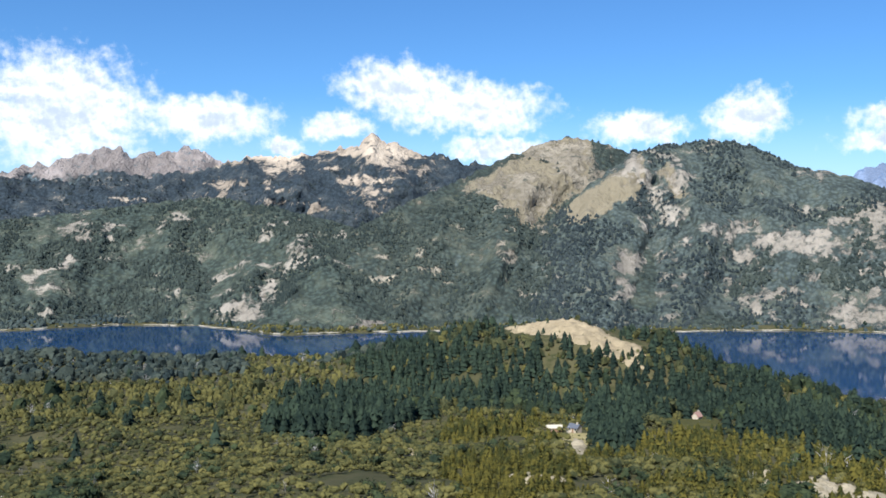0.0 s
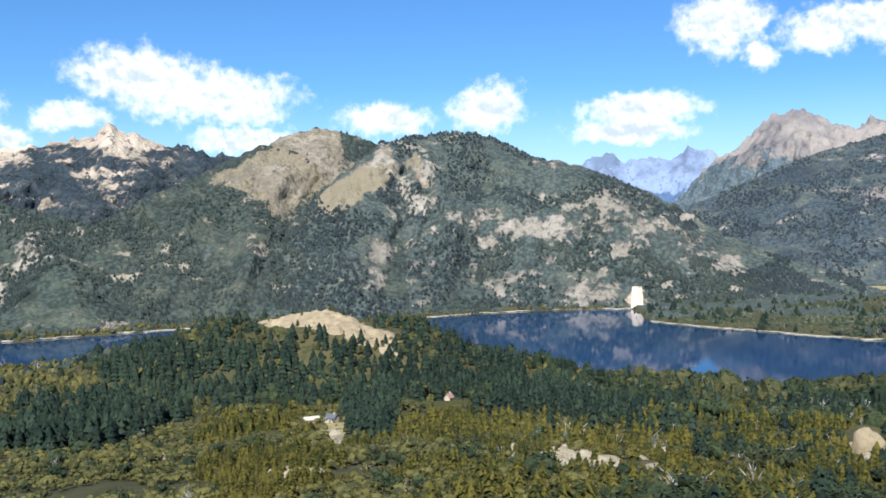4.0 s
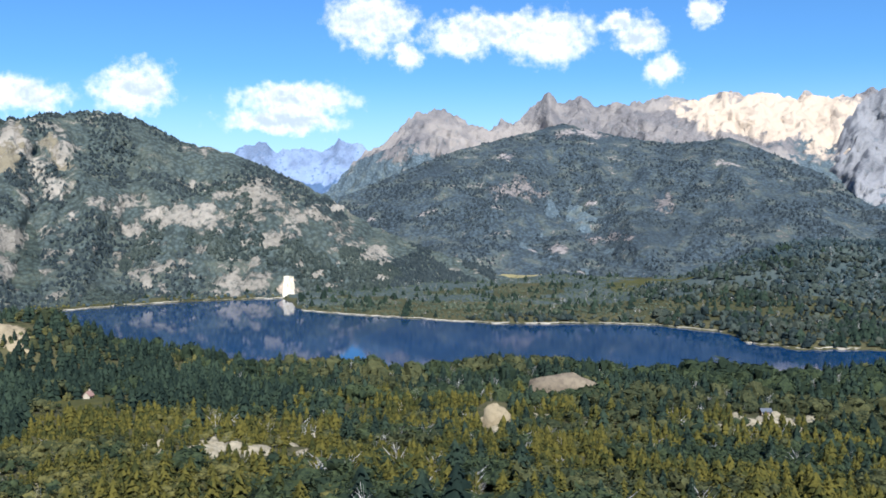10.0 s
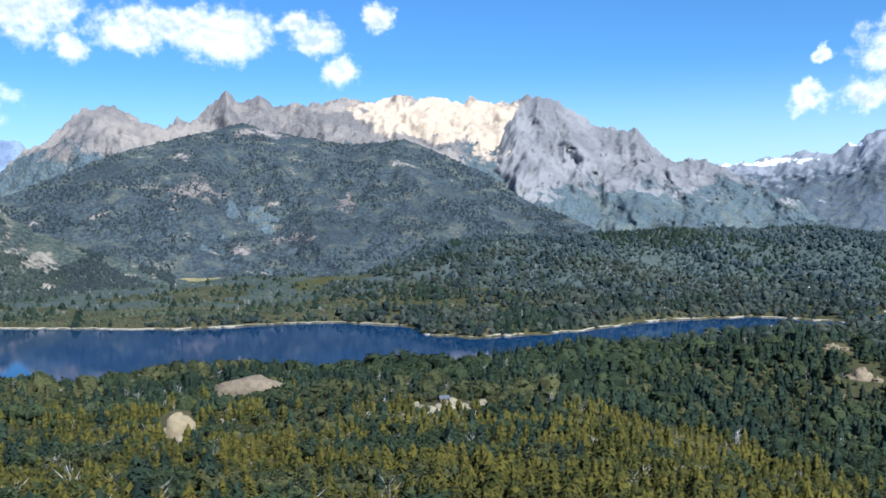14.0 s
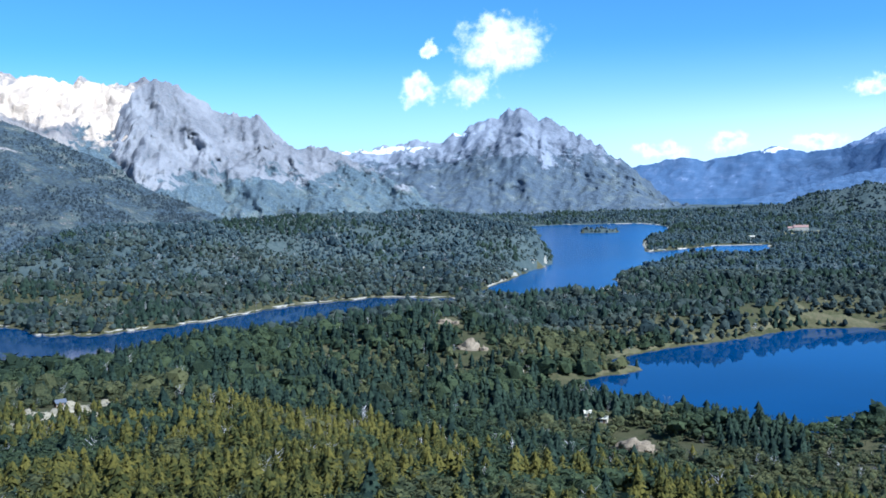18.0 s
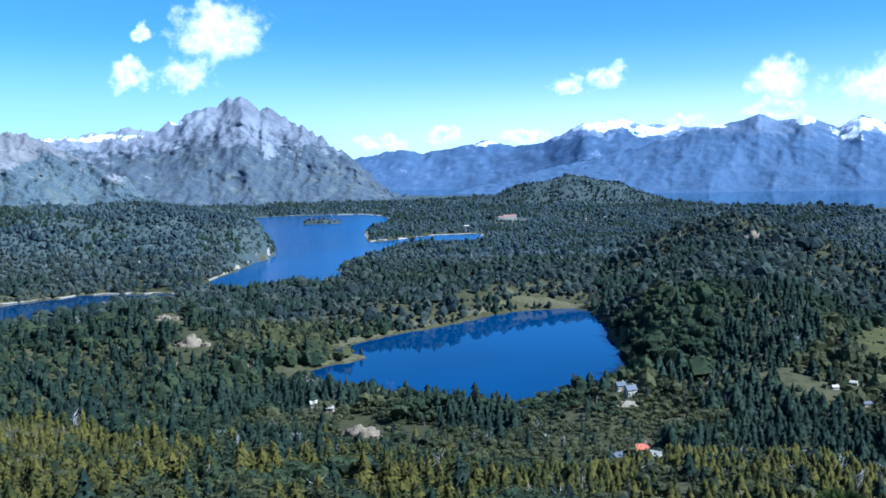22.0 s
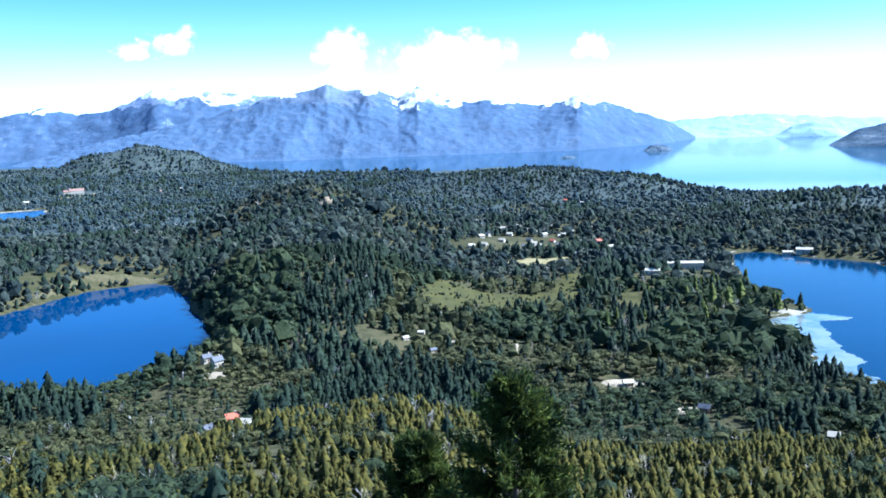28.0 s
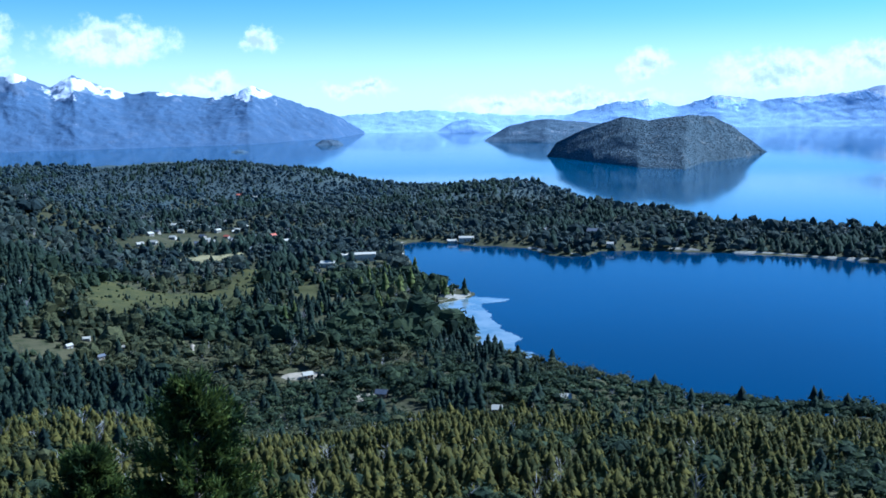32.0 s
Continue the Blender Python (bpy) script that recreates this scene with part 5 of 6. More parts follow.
def kinds_of(az, r, p):
    """0 scrub, 1 cypress, 2 pine, 3 broadleaf, 4 bare, 5 poplar, 6 low woods, 7 olive broadleaf."""
    n = len(az)
    el = np.degrees(np.arctan2(p[:, 2] - H, r))
    u, patch = RNG.rand(n), fbm(p[:, 0] / 70, p[:, 1] / 70, 3)
    patch2 = fbm(p[:, 0] / 150 + 7, p[:, 1] / 150, 3)
    k = np.where(u < 0.84, 3, np.where(u < 0.955, 2, 4))                          # deep woods
    k = np.where((patch2 > 0.34) & (u < 0.6), 2, k)
    k = np.where((az > 130) & (az < 142) & (el < -9) & (el > -13) & (RNG.rand(n) < 0.05), 5, k)
    k = np.where((az > 57) & (az < 84) & (r < 800) & (patch > -0.1) & (u < 0.4), 2, k)
    k = np.where((az > 57) & (az < 84) & (r > 1100) & (r < 1700) & (u > 0.86), 4, k)
    edge = np.interp(az, [-40, 20, 36, 62, 80, 100, 116, 130, 145, 180], [330, 420, 540, 430, 370, 300, 310, 270, 300, 310]) * (1 + 0.25 * patch)
    near = r < edge
    clump = fbm(p[:, 0] / 45 + 11, p[:, 1] / 45, 3)
    k = np.where(near, np.where(u < 0.9, 1, np.where(u < 0.955, 3, 4)), k)
    dark = near & (clump > np.interp(az, [36, 50, 60, 75, 90, 110], [0.02, 0.12, 0.3, 0.22, 0.2, 0.4])) & (u < 0.85)      # clumps of darker trees among the cypresses
    k = np.where(dark, np.where(u < 0.14, 2, 3), k)
    west = np.interp(az, [14, 32], [1, 0])
    k = np.where(RNG.rand(n) < west, np.where(u < 0.93, 0, np.where(u < 0.98, 3, np.where(u < 0.987, 2, 4))), k)
    k = np.where((RNG.rand(n) < west) & (az > 0) & (patch > 0.0) & (r < 430), 1, k)
    wob = 2.5 * patch + 2.0 * patch2
    on_hill = (az > -6 + wob) & (az < 20) & (el > -10.5) & (r > 420) & (r < 780)
    k = np.where(on_hill, np.where(u < 0.3, 2, np.where(u < 0.55, 3, np.where(u < 0.8, 7, 0))), k)
    for a, e, w, h in PINE_STANDS:
        k = np.where((((az - a) / w) ** 2 + ((el - e) / h) ** 2 < 1 + 1.2 * patch) & (r > 310) & (u < 0.8), 2, k)
    k = np.where((k == 2) & (az < 30) & (r < 320), 0, k)
    k = np.where((az < -12) & (el > -8.3 + 0.5 * patch) & (u < 0.8), 3, k)
    k = np.where((k == 3) & (fbm(p[:, 0] / 110 + 31, p[:, 1] / 110, 3) > 0.12), 7, k)
    k = np.where((az > 27) & (az < 57) & (r > 1050) & (p[:, 2] < 16) & (u < 0.9), 6, k)
    return k


NEAR_C = [conifer_shape(6, 5, 54, s) for s in (1, 2, 3, 4, 5)]
MID_C = [conifer_shape(4, 4, 16, s) for s in (5, 6, 7, 8)]
FAR_C = [conifer_shape(4, 4, 10, s) for s in (8, 9, 10)]
NEAR_B = [crown_shape(3, 80, s, 1.0, 0.38) for s in (1, 2, 3, 4)]
MID_B = [crown_shape(2, 44, s, 1.0, 0.36) for s in (5, 6, 7, 8)]
NEAR_S = [crown_shape(2, 34, s, 1.0, 0.55) for s in (21, 22, 23)]
MID_S = [crown_shape(1, 12, s, 1.0, 0.55) for s in (24, 25, 26)]
def bush_shape(seed):
    """A coarse uneven crown of ten faces, for woods far off."""
    g = np.random.RandomState(seed)
    v = [(g.normal(0, 0.06), g.normal(0, 0.06), 0.98)]
    for ring, low, wide in ((0, 0.66, 0.3), (1, 0.12, 0.4)):
        for i in range(5):
            q, a = wide * (0.6 + 0.75 * g.rand()), 6.283 * (i + 0.5 * ring + 0.45 * g.rand()) / 5
            v.append((q * math.cos(a), q * math.sin(a), low + 0.2 * g.rand()))
    f = [(0, 1 + i, 1 + (i + 1) % 5) for i in range(5)]
    for i in range(5):
        j = (i + 1) % 5
        f += [(1 + i, 6 + i, 1 + j), (1 + j, 6 + i, 6 + j)]
    return np.array(v), np.array(f)


def coat(shape, leaves, seed):
    """The same crown under a ragged coat of leaf sprays."""
    g = np.random.RandomState(seed)
    v, f = shape
    add, n = [], len(v)
    for k in range(leaves):
        t3 = v[f[g.randint(len(f))]]
        w3 = g.dirichlet((1, 1, 1))
        p = w3 @ t3
        p = p + (p - np.array((0, 0, 0.4))) * 0.12 * g.rand()
        add.append(p + g.normal(size=(3, 3)) * 0.09)
    return np.concatenate([v] + add), np.concatenate([f, n + np.arange(3 * leaves).reshape(-1, 3)])


FAR_B = [coat(bush_shape(s), 13, s) for s in range(71, 77)]
EDGE_B = [coat(bush_shape(s), 22, s) for s in range(81, 87)]
LAST_B = [coat(bush_shape(s), 4, s) for s in range(91, 96)]
LAST_C = [conifer_shape(2, 3, 0, s, 1.2) for s in (12, 13)]
SNAG = [snag_shape(s, 30) for s in (1, 2, 3)]

SINGLE = []
zones = [(-27.5, 13, 118, 300, 2.9, NEAR_C, NEAR_B, NEAR_S, 0.8), (-27.5, 13, 300, 460, 3.9, MID_C, MID_B, MID_S, 1.0), (13, 97, 118, 300, 3.5, NEAR_C, NEAR_B, NEAR_S, 1.05), (97, 167.5, 118, 270, 2.4, MID_C, MID_B, NEAR_S, 0.76), (97, 167.5, 270, 300, 3.8, MID_C, MID_B, NEAR_S, 1.0), (13, 97, 300, 460, 4.6, MID_C, MID_B, MID_S, 1.22), (97, 167.5, 300, 460, 4.0, MID_C, MID_B, MID_S, 1.15), (-27.5, 167.5, 460, 700, 5.3, FAR_C, EDGE_B, EDGE_B, 1.35), (-27.5, 28, 1180, 1480, 7.5, LAST_C, LAST_B, LAST_B, 1.1),
         (-27.5, 168, 700, 1250, 6.6, LAST_C, FAR_B, FAR_B, 1.3), (28, 168, 1250, 2100, 8.0, LAST_C, LAST_B, LAST_B, 1.12), (56, 84, 1130, 1720, 6.2, LAST_C, LAST_B, LAST_B, 1.0), (76, 120, 2100, 3150, 10.5, LAST_C, LAST_B, LAST_B, 1.5)]
for a0, a1, r0, r1, gap, con, bro, scr, grow in zones:
    az, r, p = stand(a0, a1, r0, r1, gap)
    kind = kinds_of(az, r, p)
    size = (0.5 + 0.95 * RNG.rand(len(az)) ** 1.6) * grow * (1.0 + 0.3 * np.clip(fbm(p[:, 0] / 60 - 12, p[:, 1] / 60, 3), -1, 1))
    size = np.where((kind == 2) & (az < 30), 0.95 + 1.1 * RNG.rand(len(az)), size)
    size = size * np.where(((kind == 3) | (kind == 7)) & (RNG.rand(len(az)) < 0.12) & (r > 420), 1.5, 1.0)
    size = size * np.where((az > 133) & (az < 142) & (r > 360) & (r < 580) & (kind == 3), 1.25, 1.0)
    size = size * np.where(is_open(az, r, p[:, 2], 1.0), np.where((az > 118) & (az < 130), 0.36, 0.45), 1.0)
    if r0 < 200:
        # the foremost trees stand as things of their own
        order, taken = np.argsort(r), np.zeros(len(r), bool)
        for kk, count in ((1, 120), (3, 20), (0, 90)):
            first = order[kind[order] == kk][:count]
            taken[first] = True
            SINGLE += [(kk, *p[i], size[i], (i * 37) % 360) for i in first]
        kind = np.where(taken, -1, kind)
    for kk, shapes, tall, mat, label, broad in (
            (0, scr, 2.9, M_SCRUB, "olive brown scrub covering the plateau", 1.0), (1, con, 4.9, M_CYPRESS, "yellow-green young cypress forest on the slope", 1.0),
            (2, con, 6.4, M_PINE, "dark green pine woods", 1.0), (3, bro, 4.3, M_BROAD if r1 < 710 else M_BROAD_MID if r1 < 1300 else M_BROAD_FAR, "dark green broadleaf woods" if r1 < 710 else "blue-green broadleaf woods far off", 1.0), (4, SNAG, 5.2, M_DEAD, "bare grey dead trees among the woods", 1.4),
            (5, con, 8.5, M_POPLAR, "tall light green poplars by the bay", 0.75),
            (6, bro, 1.7, M_PLAIN, "low grey-green woods on the lakeside plain", 1.3),
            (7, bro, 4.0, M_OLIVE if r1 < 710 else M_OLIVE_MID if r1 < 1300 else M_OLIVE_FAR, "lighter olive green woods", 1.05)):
        sel = kind == kk
        if sel.sum():
            plant(("scrub", "cypress_forest", "pine_forest", "broadleaf_forest", "dead_trees", "poplar_row", "plain_woods", "olive_woods")[kk], p[sel], tall * size[sel], shapes, mat, label, broad=broad * (1.25 if r0 >= 700 and kk != 5 else 1.0), smooth=kk in (1, 2, 5)) if kk not in (3, 7) or r0 >= 700 else plant(("broadleaf_forest", "olive_woods")[kk == 7], p[sel], tall * size[sel], shapes, mat, label, broad=1.3)

# trees on the slopes across the lake
LINE = {"forested": 258, "rounded ": 900, "dark woo": 900, "steep wo": 900, "low wood": 900, "wooded s": 900, "wooded f": 900, "large fo": 900}
TINY = [(v * np.array((1.3, 1.3, 1.0)), f) for v, f in (conifer_shape(1, 4, 0, s, 1.5) for s in (31, 32, 33))]
for (label, az, grid, zf, tall), rocky in zip(SURFACE, BARE):
    share = {"forested mountain with pale bare rocky summit above the lake": 8000, "rounded mountain with tan bare dome and wooded flanks": 9000,
             "dark wooded mountain with grey cliff bands above the lake": 17000, "wooded shoulder below the granite mountain": 14000, "wooded front ridge above the lake": 13000, "steep wooded spur with grey cliff bands": 7000, "low wooded spur above the shore": 5000,
             "large forested island in the great lake": 5000}.get(label, 0)
    if not share:
        continue
    rows_n, cols_n = grid.shape[:2]
    share = int(share * 0.85)
    u, w = RNG.rand(share) ** 0.8 * (rows_n - 1.01), RNG.rand(share) * (cols_n - 1.01)
    i, j = u.astype(int), w.astype(int)
    fu, fw = (u - i)[:, None], (w - j)[:, None]
    p = (grid[i, j] * (1 - fw) + grid[i, j + 1] * fw) * (1 - fu) + (grid[i + 1, j] * (1 - fw) + grid[i + 1, j + 1] * fw) * fu
    wood = fbm(p[:, 0] / 120, p[:, 1] / 120, 4)
    keep = ((wood > -0.15) | (label[:8] == "large fo")) & (rocky[i, j] < 0.55 + 0.8 * wood) & (p[:, 2] < LINE[label[:8]] + 70 * wood) & (np.hypot(p[:, 0], p[:, 1]) < 3000)
    p = p[keep]
    plant("slope_trees", p, (3.4 + 2.6 * RNG.rand(len(p))) * (0.4 if label[:8] == "large fo" else 1.0), TINY, M_FARTREE_BLUE if label[:8] == "wooded s" else M_ISLAND_TREE if label[:8] == "large fo" else M_FARTREE_DARK if label[:8] in ("forested", "dark woo") else M_FARTREE, "trees over the far mountain slope, tinted blue-green for haze")


# ---------------- bare rock, clearings, shores ----------------
def earth_material(name, a, b_col, scale=0.25, relief=0.6, dark=None):
    m, t, b = material(name, 0.92, 0.0, 0.15)
    p = place(t)
    n1, n2 = noise_tex(t, p, scale, 6.0, 0.65), noise_tex(t, p, scale * 0.13, 3.0, 0.5)
    col = mix_col(t, ramp(t, n1.outputs["Fac"], 0.35, 0.65), a, b_col)
    if dark:
        col = mix_col(t, ramp(t, noise_tex(t, p, scale * 2.2, 5.0, 0.7, distort=0.6).outputs["Fac"], 0.56, 0.68), col, dark)
    col = mix_col(t, ramp(t, n2.outputs["Fac"], 0.4, 0.7, 0.0, 0.4), col, tuple(0.6 * c for c in a))
    wire(t, col, b.inputs["Base Color"])
    bump(t, b, n1.outputs["Fac"], relief, 1.2)
    return m


M_CREAM = earth_material("cream_rock", (0.31, 0.251, 0.158), (0.229, 0.184, 0.114), 0.22, 0.8, (0.118, 0.104, 0.0664))
M_DOME = earth_material("brown_grey_dome_rock", (0.186, 0.151, 0.105), (0.128, 0.102, 0.0736), 0.3, 0.6)
M_ROCK = earth_material("pale_cliff_rock", (0.26, 0.206, 0.139), (0.174, 0.136, 0.0916), 0.3, 0.9, (0.0869, 0.0739, 0.0496))
M_SOIL = earth_material("pale_bare_soil", (0.344, 0.295, 0.205), (0.213, 0.18, 0.115), 0.4, 0.6, (0.082, 0.082, 0.041))
M_MEADOW = earth_material("yellow_green_meadow", (0.0714, 0.0669, 0.0178), (0.0426, 0.0446, 0.0125), 0.12, 0.5, (0.0237, 0.029, 0.0112))
M_STRAW = earth_material("dry_straw_grass", (0.279, 0.238, 0.115), (0.213, 0.18, 0.082), 0.15, 0.4)
M_REED = earth_material("brown_reed_shore", (0.115, 0.0973, 0.0517), (0.0749, 0.0749, 0.0344), 0.3, 0.5)
M_BEACH = earth_material("pale_gravel_beach", (0.344, 0.312, 0.246), (0.23, 0.205, 0.156), 0.5, 0.4)
M_ROAD = earth_material("pale_dirt_road", (0.328, 0.275, 0.197), (0.23, 0.193, 0.135), 0.6, 0.3)
M_SHOAL, _t, _b = material("shallow_water_over_sand", 0.06, 0.0, 0.5)
_p = place(_t)
_n = noise_tex(_t, _p, 0.05, 5.0, 0.6)
wire(_t, mix_col(_t, ramp(_t, _n.outputs["Fac"], 0.35, 0.65), (0.1, 0.15, 0.17), (0.2, 0.235, 0.235)), _b.inputs["Base Color"])


def ground_hit(az, el, far=4000.0):
    """Where the sight line at this bearing and height angle meets the land."""
    r = np.geomspace(60, far, 1500)
    x, y = r * math.sin(radians(az)), r * math.cos(radians(az))
    z = land(x, y)
    below = np.where(z >= H + r * math.tan(radians(el)))[0]
    k = below[0] if len(below) else len(r) - 1
    return Vector((x[k], y[k], z[k])), float(r[k])


def patch(name, a0, a1, r0, r1, mask, mat, label, lift=0.5, relief=0.0, category="clearing", step=None, kind="structure"):
    """A sheet that follows the land where mask(az, r, el) is above 0."""
    step = step or max(1.2, 0.004 * r0)
    na, nr = max(4, int(radians(a1 - a0) * r0 / step)), max(4, int((r1 - r0) / step))
    az, r = np.meshgrid(np.linspace(a0, a1, na), np.linspace(r0, r1, nr))
    x, y = r * np.sin(np.radians(az)), r * np.cos(np.radians(az))
    z = land(x, y)
    el = np.degrees(np.arctan2(z - H, r))
    m = mask(az, r, el) + 0.35 * fbm(x / (step * 9), y / (step * 9), 3)
    top = z + lift + relief * (0.5 + fbm(x / 9, y / 9, 4)) * np.clip(m * 2, 0, 1)
    v = np.stack([x, y, np.where(m > 0.3, top, z - 0.5 + (top - z + 0.5) * np.clip(m / 0.3, 0, 1))], -1).reshape(-1, 3)
    f = grid_faces(nr, na)
    keep = (m.reshape(-1)[f] > -0.05).any(axis=1)
    f = f[keep]
    if not len(f):
        return None
    used = np.unique(f)
    remap = np.zeros(len(v), int)
    remap[used] = np.arange(len(used))
    ob = new(name, mesh_from(name, v[used], remap[f], mat))
    return tagged(ob, label, category, kind=kind)


def spot_patch(name, az, el, w, h, mat, label, lift=0.5, relief=0.0, category="clearing", kind="structure", far=4000.0):
    """An uneven round patch, given by bearing, height angle and half sizes in degrees."""
    _, near = ground_hit(az, el - h, far)
    _, away = ground_hit(az, el + h, far)
    away = min(away, near * 1.6 + 20)
    mid, half = 0.5 * (near + away), max(0.5 * (away - near), 2.0)
    return patch(name, az - 1.5 * w, az + 1.5 * w, mid - 1.4 * half, mid + 1.4 * half,
                 lambda a, r, e: 1 - ((a - az) / w) ** 2 - ((r - mid) / half) ** 2, mat, label, lift, relief, category, None, kind)


for a, e, w, h in [(120.8, -10.2, 1.8, 1.1), (122.6, -10.3, 1.4, 0.5), (126.8, -10.5, 1.4, 0.45), (124.5, -10.6, 2.8, 0.6), (128.3, -9.9, 1.1, 1.0), (132.2, -10.5, 0.9, 0.8), (105.8, -10.2, 0.9, 0.35), (15.1, -10.6, 2.0, 0.35), (6.1, -10.4, 0.6, 0.6), (50.0, -4.1, 4.0, 0.2)]:
    spot_patch("meadow", a, e, w, h, M_MEADOW, "yellow-green grassy clearing in the woods")
for a, e, w, h in [(126.5, -8.15, 2.0, 0.22), (41.0, -3.7, 1.6, 0.2), (7.5, -11.9, 2.6, 0.3), (99.3, -3.05, 1.2, 0.1)]:
    spot_patch("dry_field", a, e, w, h, M_STRAW, "dry straw-coloured field among trees")
for a, e, w, h in [(101.5, -8.1, 3.4, 0.25), (87.6, -11.25, 2.6, 0.28)]:
    spot_patch("reed_bed", a, e, w, h, M_REED, "brown-green reed bed at the head of the lagoon")
for a, e, w, h in [(21.5, -14.0, 1.0, 0.35), (22.3, -14.0, 0.6, 0.5), (24.5, -14.1, 1.6, 0.3), (28.0, -14.4, 1.0, 0.25), (5.6, -14.5, 2.2, 0.3), (12.1, -15.1, 1.3, 0.2), (8.3, -12.4, 0.4, 0.5),
                   (-1.8, -12.9, 1.2, 0.15), *LEDGES, (55.8, -12.0, 1.0, 0.16), (42.4, -12.4, 0.8, 0.25), (39.5, -13.3, 0.25, 0.6)]:
    spot_patch("bare_soil", a, e, w, h, M_SOIL, "pale bare stony soil between bushes", 0.7, 1.0)
for a, e, w, h in [(125.05, -13.45, 0.1, 0.4), (131.5, -15.5, 1.4, 0.25), (135.7, -17.0, 1.2, 0.25), (82.9, -11.3, 0.16, 0.5), (106.2, -14.1, 1.0, 0.2), (105.7, -17.2, 0.25, 0.35), (138.3, -7.75, 0.9, 0.07)]:
    spot_patch("dirt_yard", a, e, w, h, M_ROAD, "pale dirt yard and track between trees")
spot_patch("sand_spit", 140.9, -11.0, 2.0, 0.16, M_BEACH, "pale sand spit beside the shallow", category="beach")

# bare crown of the pine hill
patch("rock_outcrop", 3.0, 13.6, 560, 712, lambda a, r, e: 1.1 - ((a - 8.3) / 4.4) ** 2 - ((r - (672 - 8.5 * (a - 4))) / 25) ** 2, M_CREAM,
      "cream bare rock crown of the pine hill", 0.4, 2.8, "rock", 1.5, "thing")


def shore_line(rows, col, a0, a1, wide, mat, label, out):
    """A strip of beach along a shore; out is +1 where the land lies beyond the water."""
    az = np.arange(a0, a1, 0.12)
    wob = 5.0 * fbm(az * 0.9, az * 0.0 + 3.1, 4, 0.6) * (1.6 if col == 2 else 1.0)
    edge = reach(table(rows, az, col)) + wob
    t = np.linspace(-2.0, 1.0, 6)[:, None]
    vary = wide * (0.75 + 0.9 * np.clip(fbm(az * 0.5, az * 0 + 8, 3), -0.6, 1))
    r = edge + out * np.where(t < 0, t, t * vary)
    x, y = r * np.sin(np.radians(az)), r * np.cos(np.radians(az))
    z = np.maximum(land(x, y), lake_level(r) - 0.4) + 0.3
    z[0] -= 0.9
    v = np.stack([x, y, z], -1).reshape(-1, 3)
    ob = new("beach", mesh_from("beach", v, grid_faces(6, len(az)), mat))
    tagged(ob, label, "beach", kind="structure")


shore_line(SOUTH_LAKE, 2, -33, 26.7, 1.7, M_BEACH, "pale gravel beach below the mountains", 1)
shore_line(SOUTH_LAKE, 2, 27.6, 79, 1.2, M_BEACH, "pale gravel beach along the wooded plain", 1)
def shore_strip(rows, k0, k1, wide, mat, label):
    """A strip of beach outside a winding shore, from its point k0 to k1."""
    ring = ring_of(rows)[k0:k1 + 1]
    step = np.concatenate([[0], np.cumsum(np.hypot(*np.diff(ring, axis=0).T))])
    at = np.arange(0, step[-1], 2.5)
    px, py = np.interp(at, step, ring[:, 0]), np.interp(at, step, ring[:, 1])
    tx, ty = np.gradient(px), np.gradient(py)
    ln = np.hypot(tx, ty) + 1e-9
    nx, ny = ty / ln, -tx / ln
    mid = inside_by(ring_of(rows), px + nx * 2, py + ny * 2)
    flip = np.where(mid > 0, -1.0, 1.0)
    t = np.linspace(-3.0, 1.0, 7)[:, None]
    vary = wide * (0.8 + 0.9 * np.clip(fbm(at / 40, at * 0 + 8, 3), -0.6, 1))
    off = np.where(t < 0, t * 2.0, t * vary) * flip - flip * 3.0 * fbm(px / 38, py / 38, 3)
    x, y = px + nx * off, py + ny * off
    r = np.hypot(x, y)
    z = np.maximum(land(x, y), lake_level(r) - 0.5) + 0.22
    z[0] -= 0.9
    ob = new("beach", mesh_from("beach", np.stack([x, y, z], -1).reshape(-1, 3), grid_faces(7, len(at)), mat))
    tagged(ob, label, "beach", kind="structure")


shore_strip(GREEN_LAGOON, 17, 27, 8, M_REED, "brown reedy shore of the lagoon")
shore_strip(GREEN_LAGOON, 0, 8, 4, M_REED, "brown reedy shore of the lagoon")
shore_strip(GREEN_LAGOON, 10, 16, 3.5, M_REED, "brown reedy shore of the lagoon")
shore_strip(BAY, 0, 12, 1.4, M_BEACH, "pale beach along the bay")
shore_strip(BAY, 22, 32, 1.4, M_BEACH, "pale beach along the bay")
shore_strip(WEST_LAKE, 14, 26, 1.4, M_BEACH, "pale beach round the far cape")
shore_strip(WEST_LAKE, 31, 35, 1.4, M_BEACH, "pale beach below the shore cliffs")
shore_strip(WEST_LAKE, 5, 13, 1.4, M_BEACH, "narrow pale beach along the wooded shore")

# sandy shallow in the bay
SHOAL = [(138.6, -11.6), (142.5, -10.98), (144.9, -11.15), (143.0, -11.5), (143.5, -12.07), (144.1, -12.91), (145.3, -13.4), (145.2, -14.08), (146.3, -14.5), (145.6, -15.4), (141.5, -14.6), (141.5, -13.4), (139.5, -12.2)]
az_s, r_s = np.meshgrid(np.linspace(138.4, 147.5, 90), np.linspace(425, 630, 110))
x_s, y_s = r_s * np.sin(np.radians(az_s)), r_s * np.cos(np.radians(az_s))
m_s = inside_by(ring_of(SHOAL), x_s, y_s) + 3.0 * fbm(x_s / 18, y_s / 18, 4, 0.6)
f_s = grid_faces(110, 90)
f_s = f_s[(m_s.reshape(-1)[f_s] > 0).all(axis=1)]
v_s = np.stack([x_s, y_s, np.full(az_s.shape, 0.08)], -1).reshape(-1, 3)
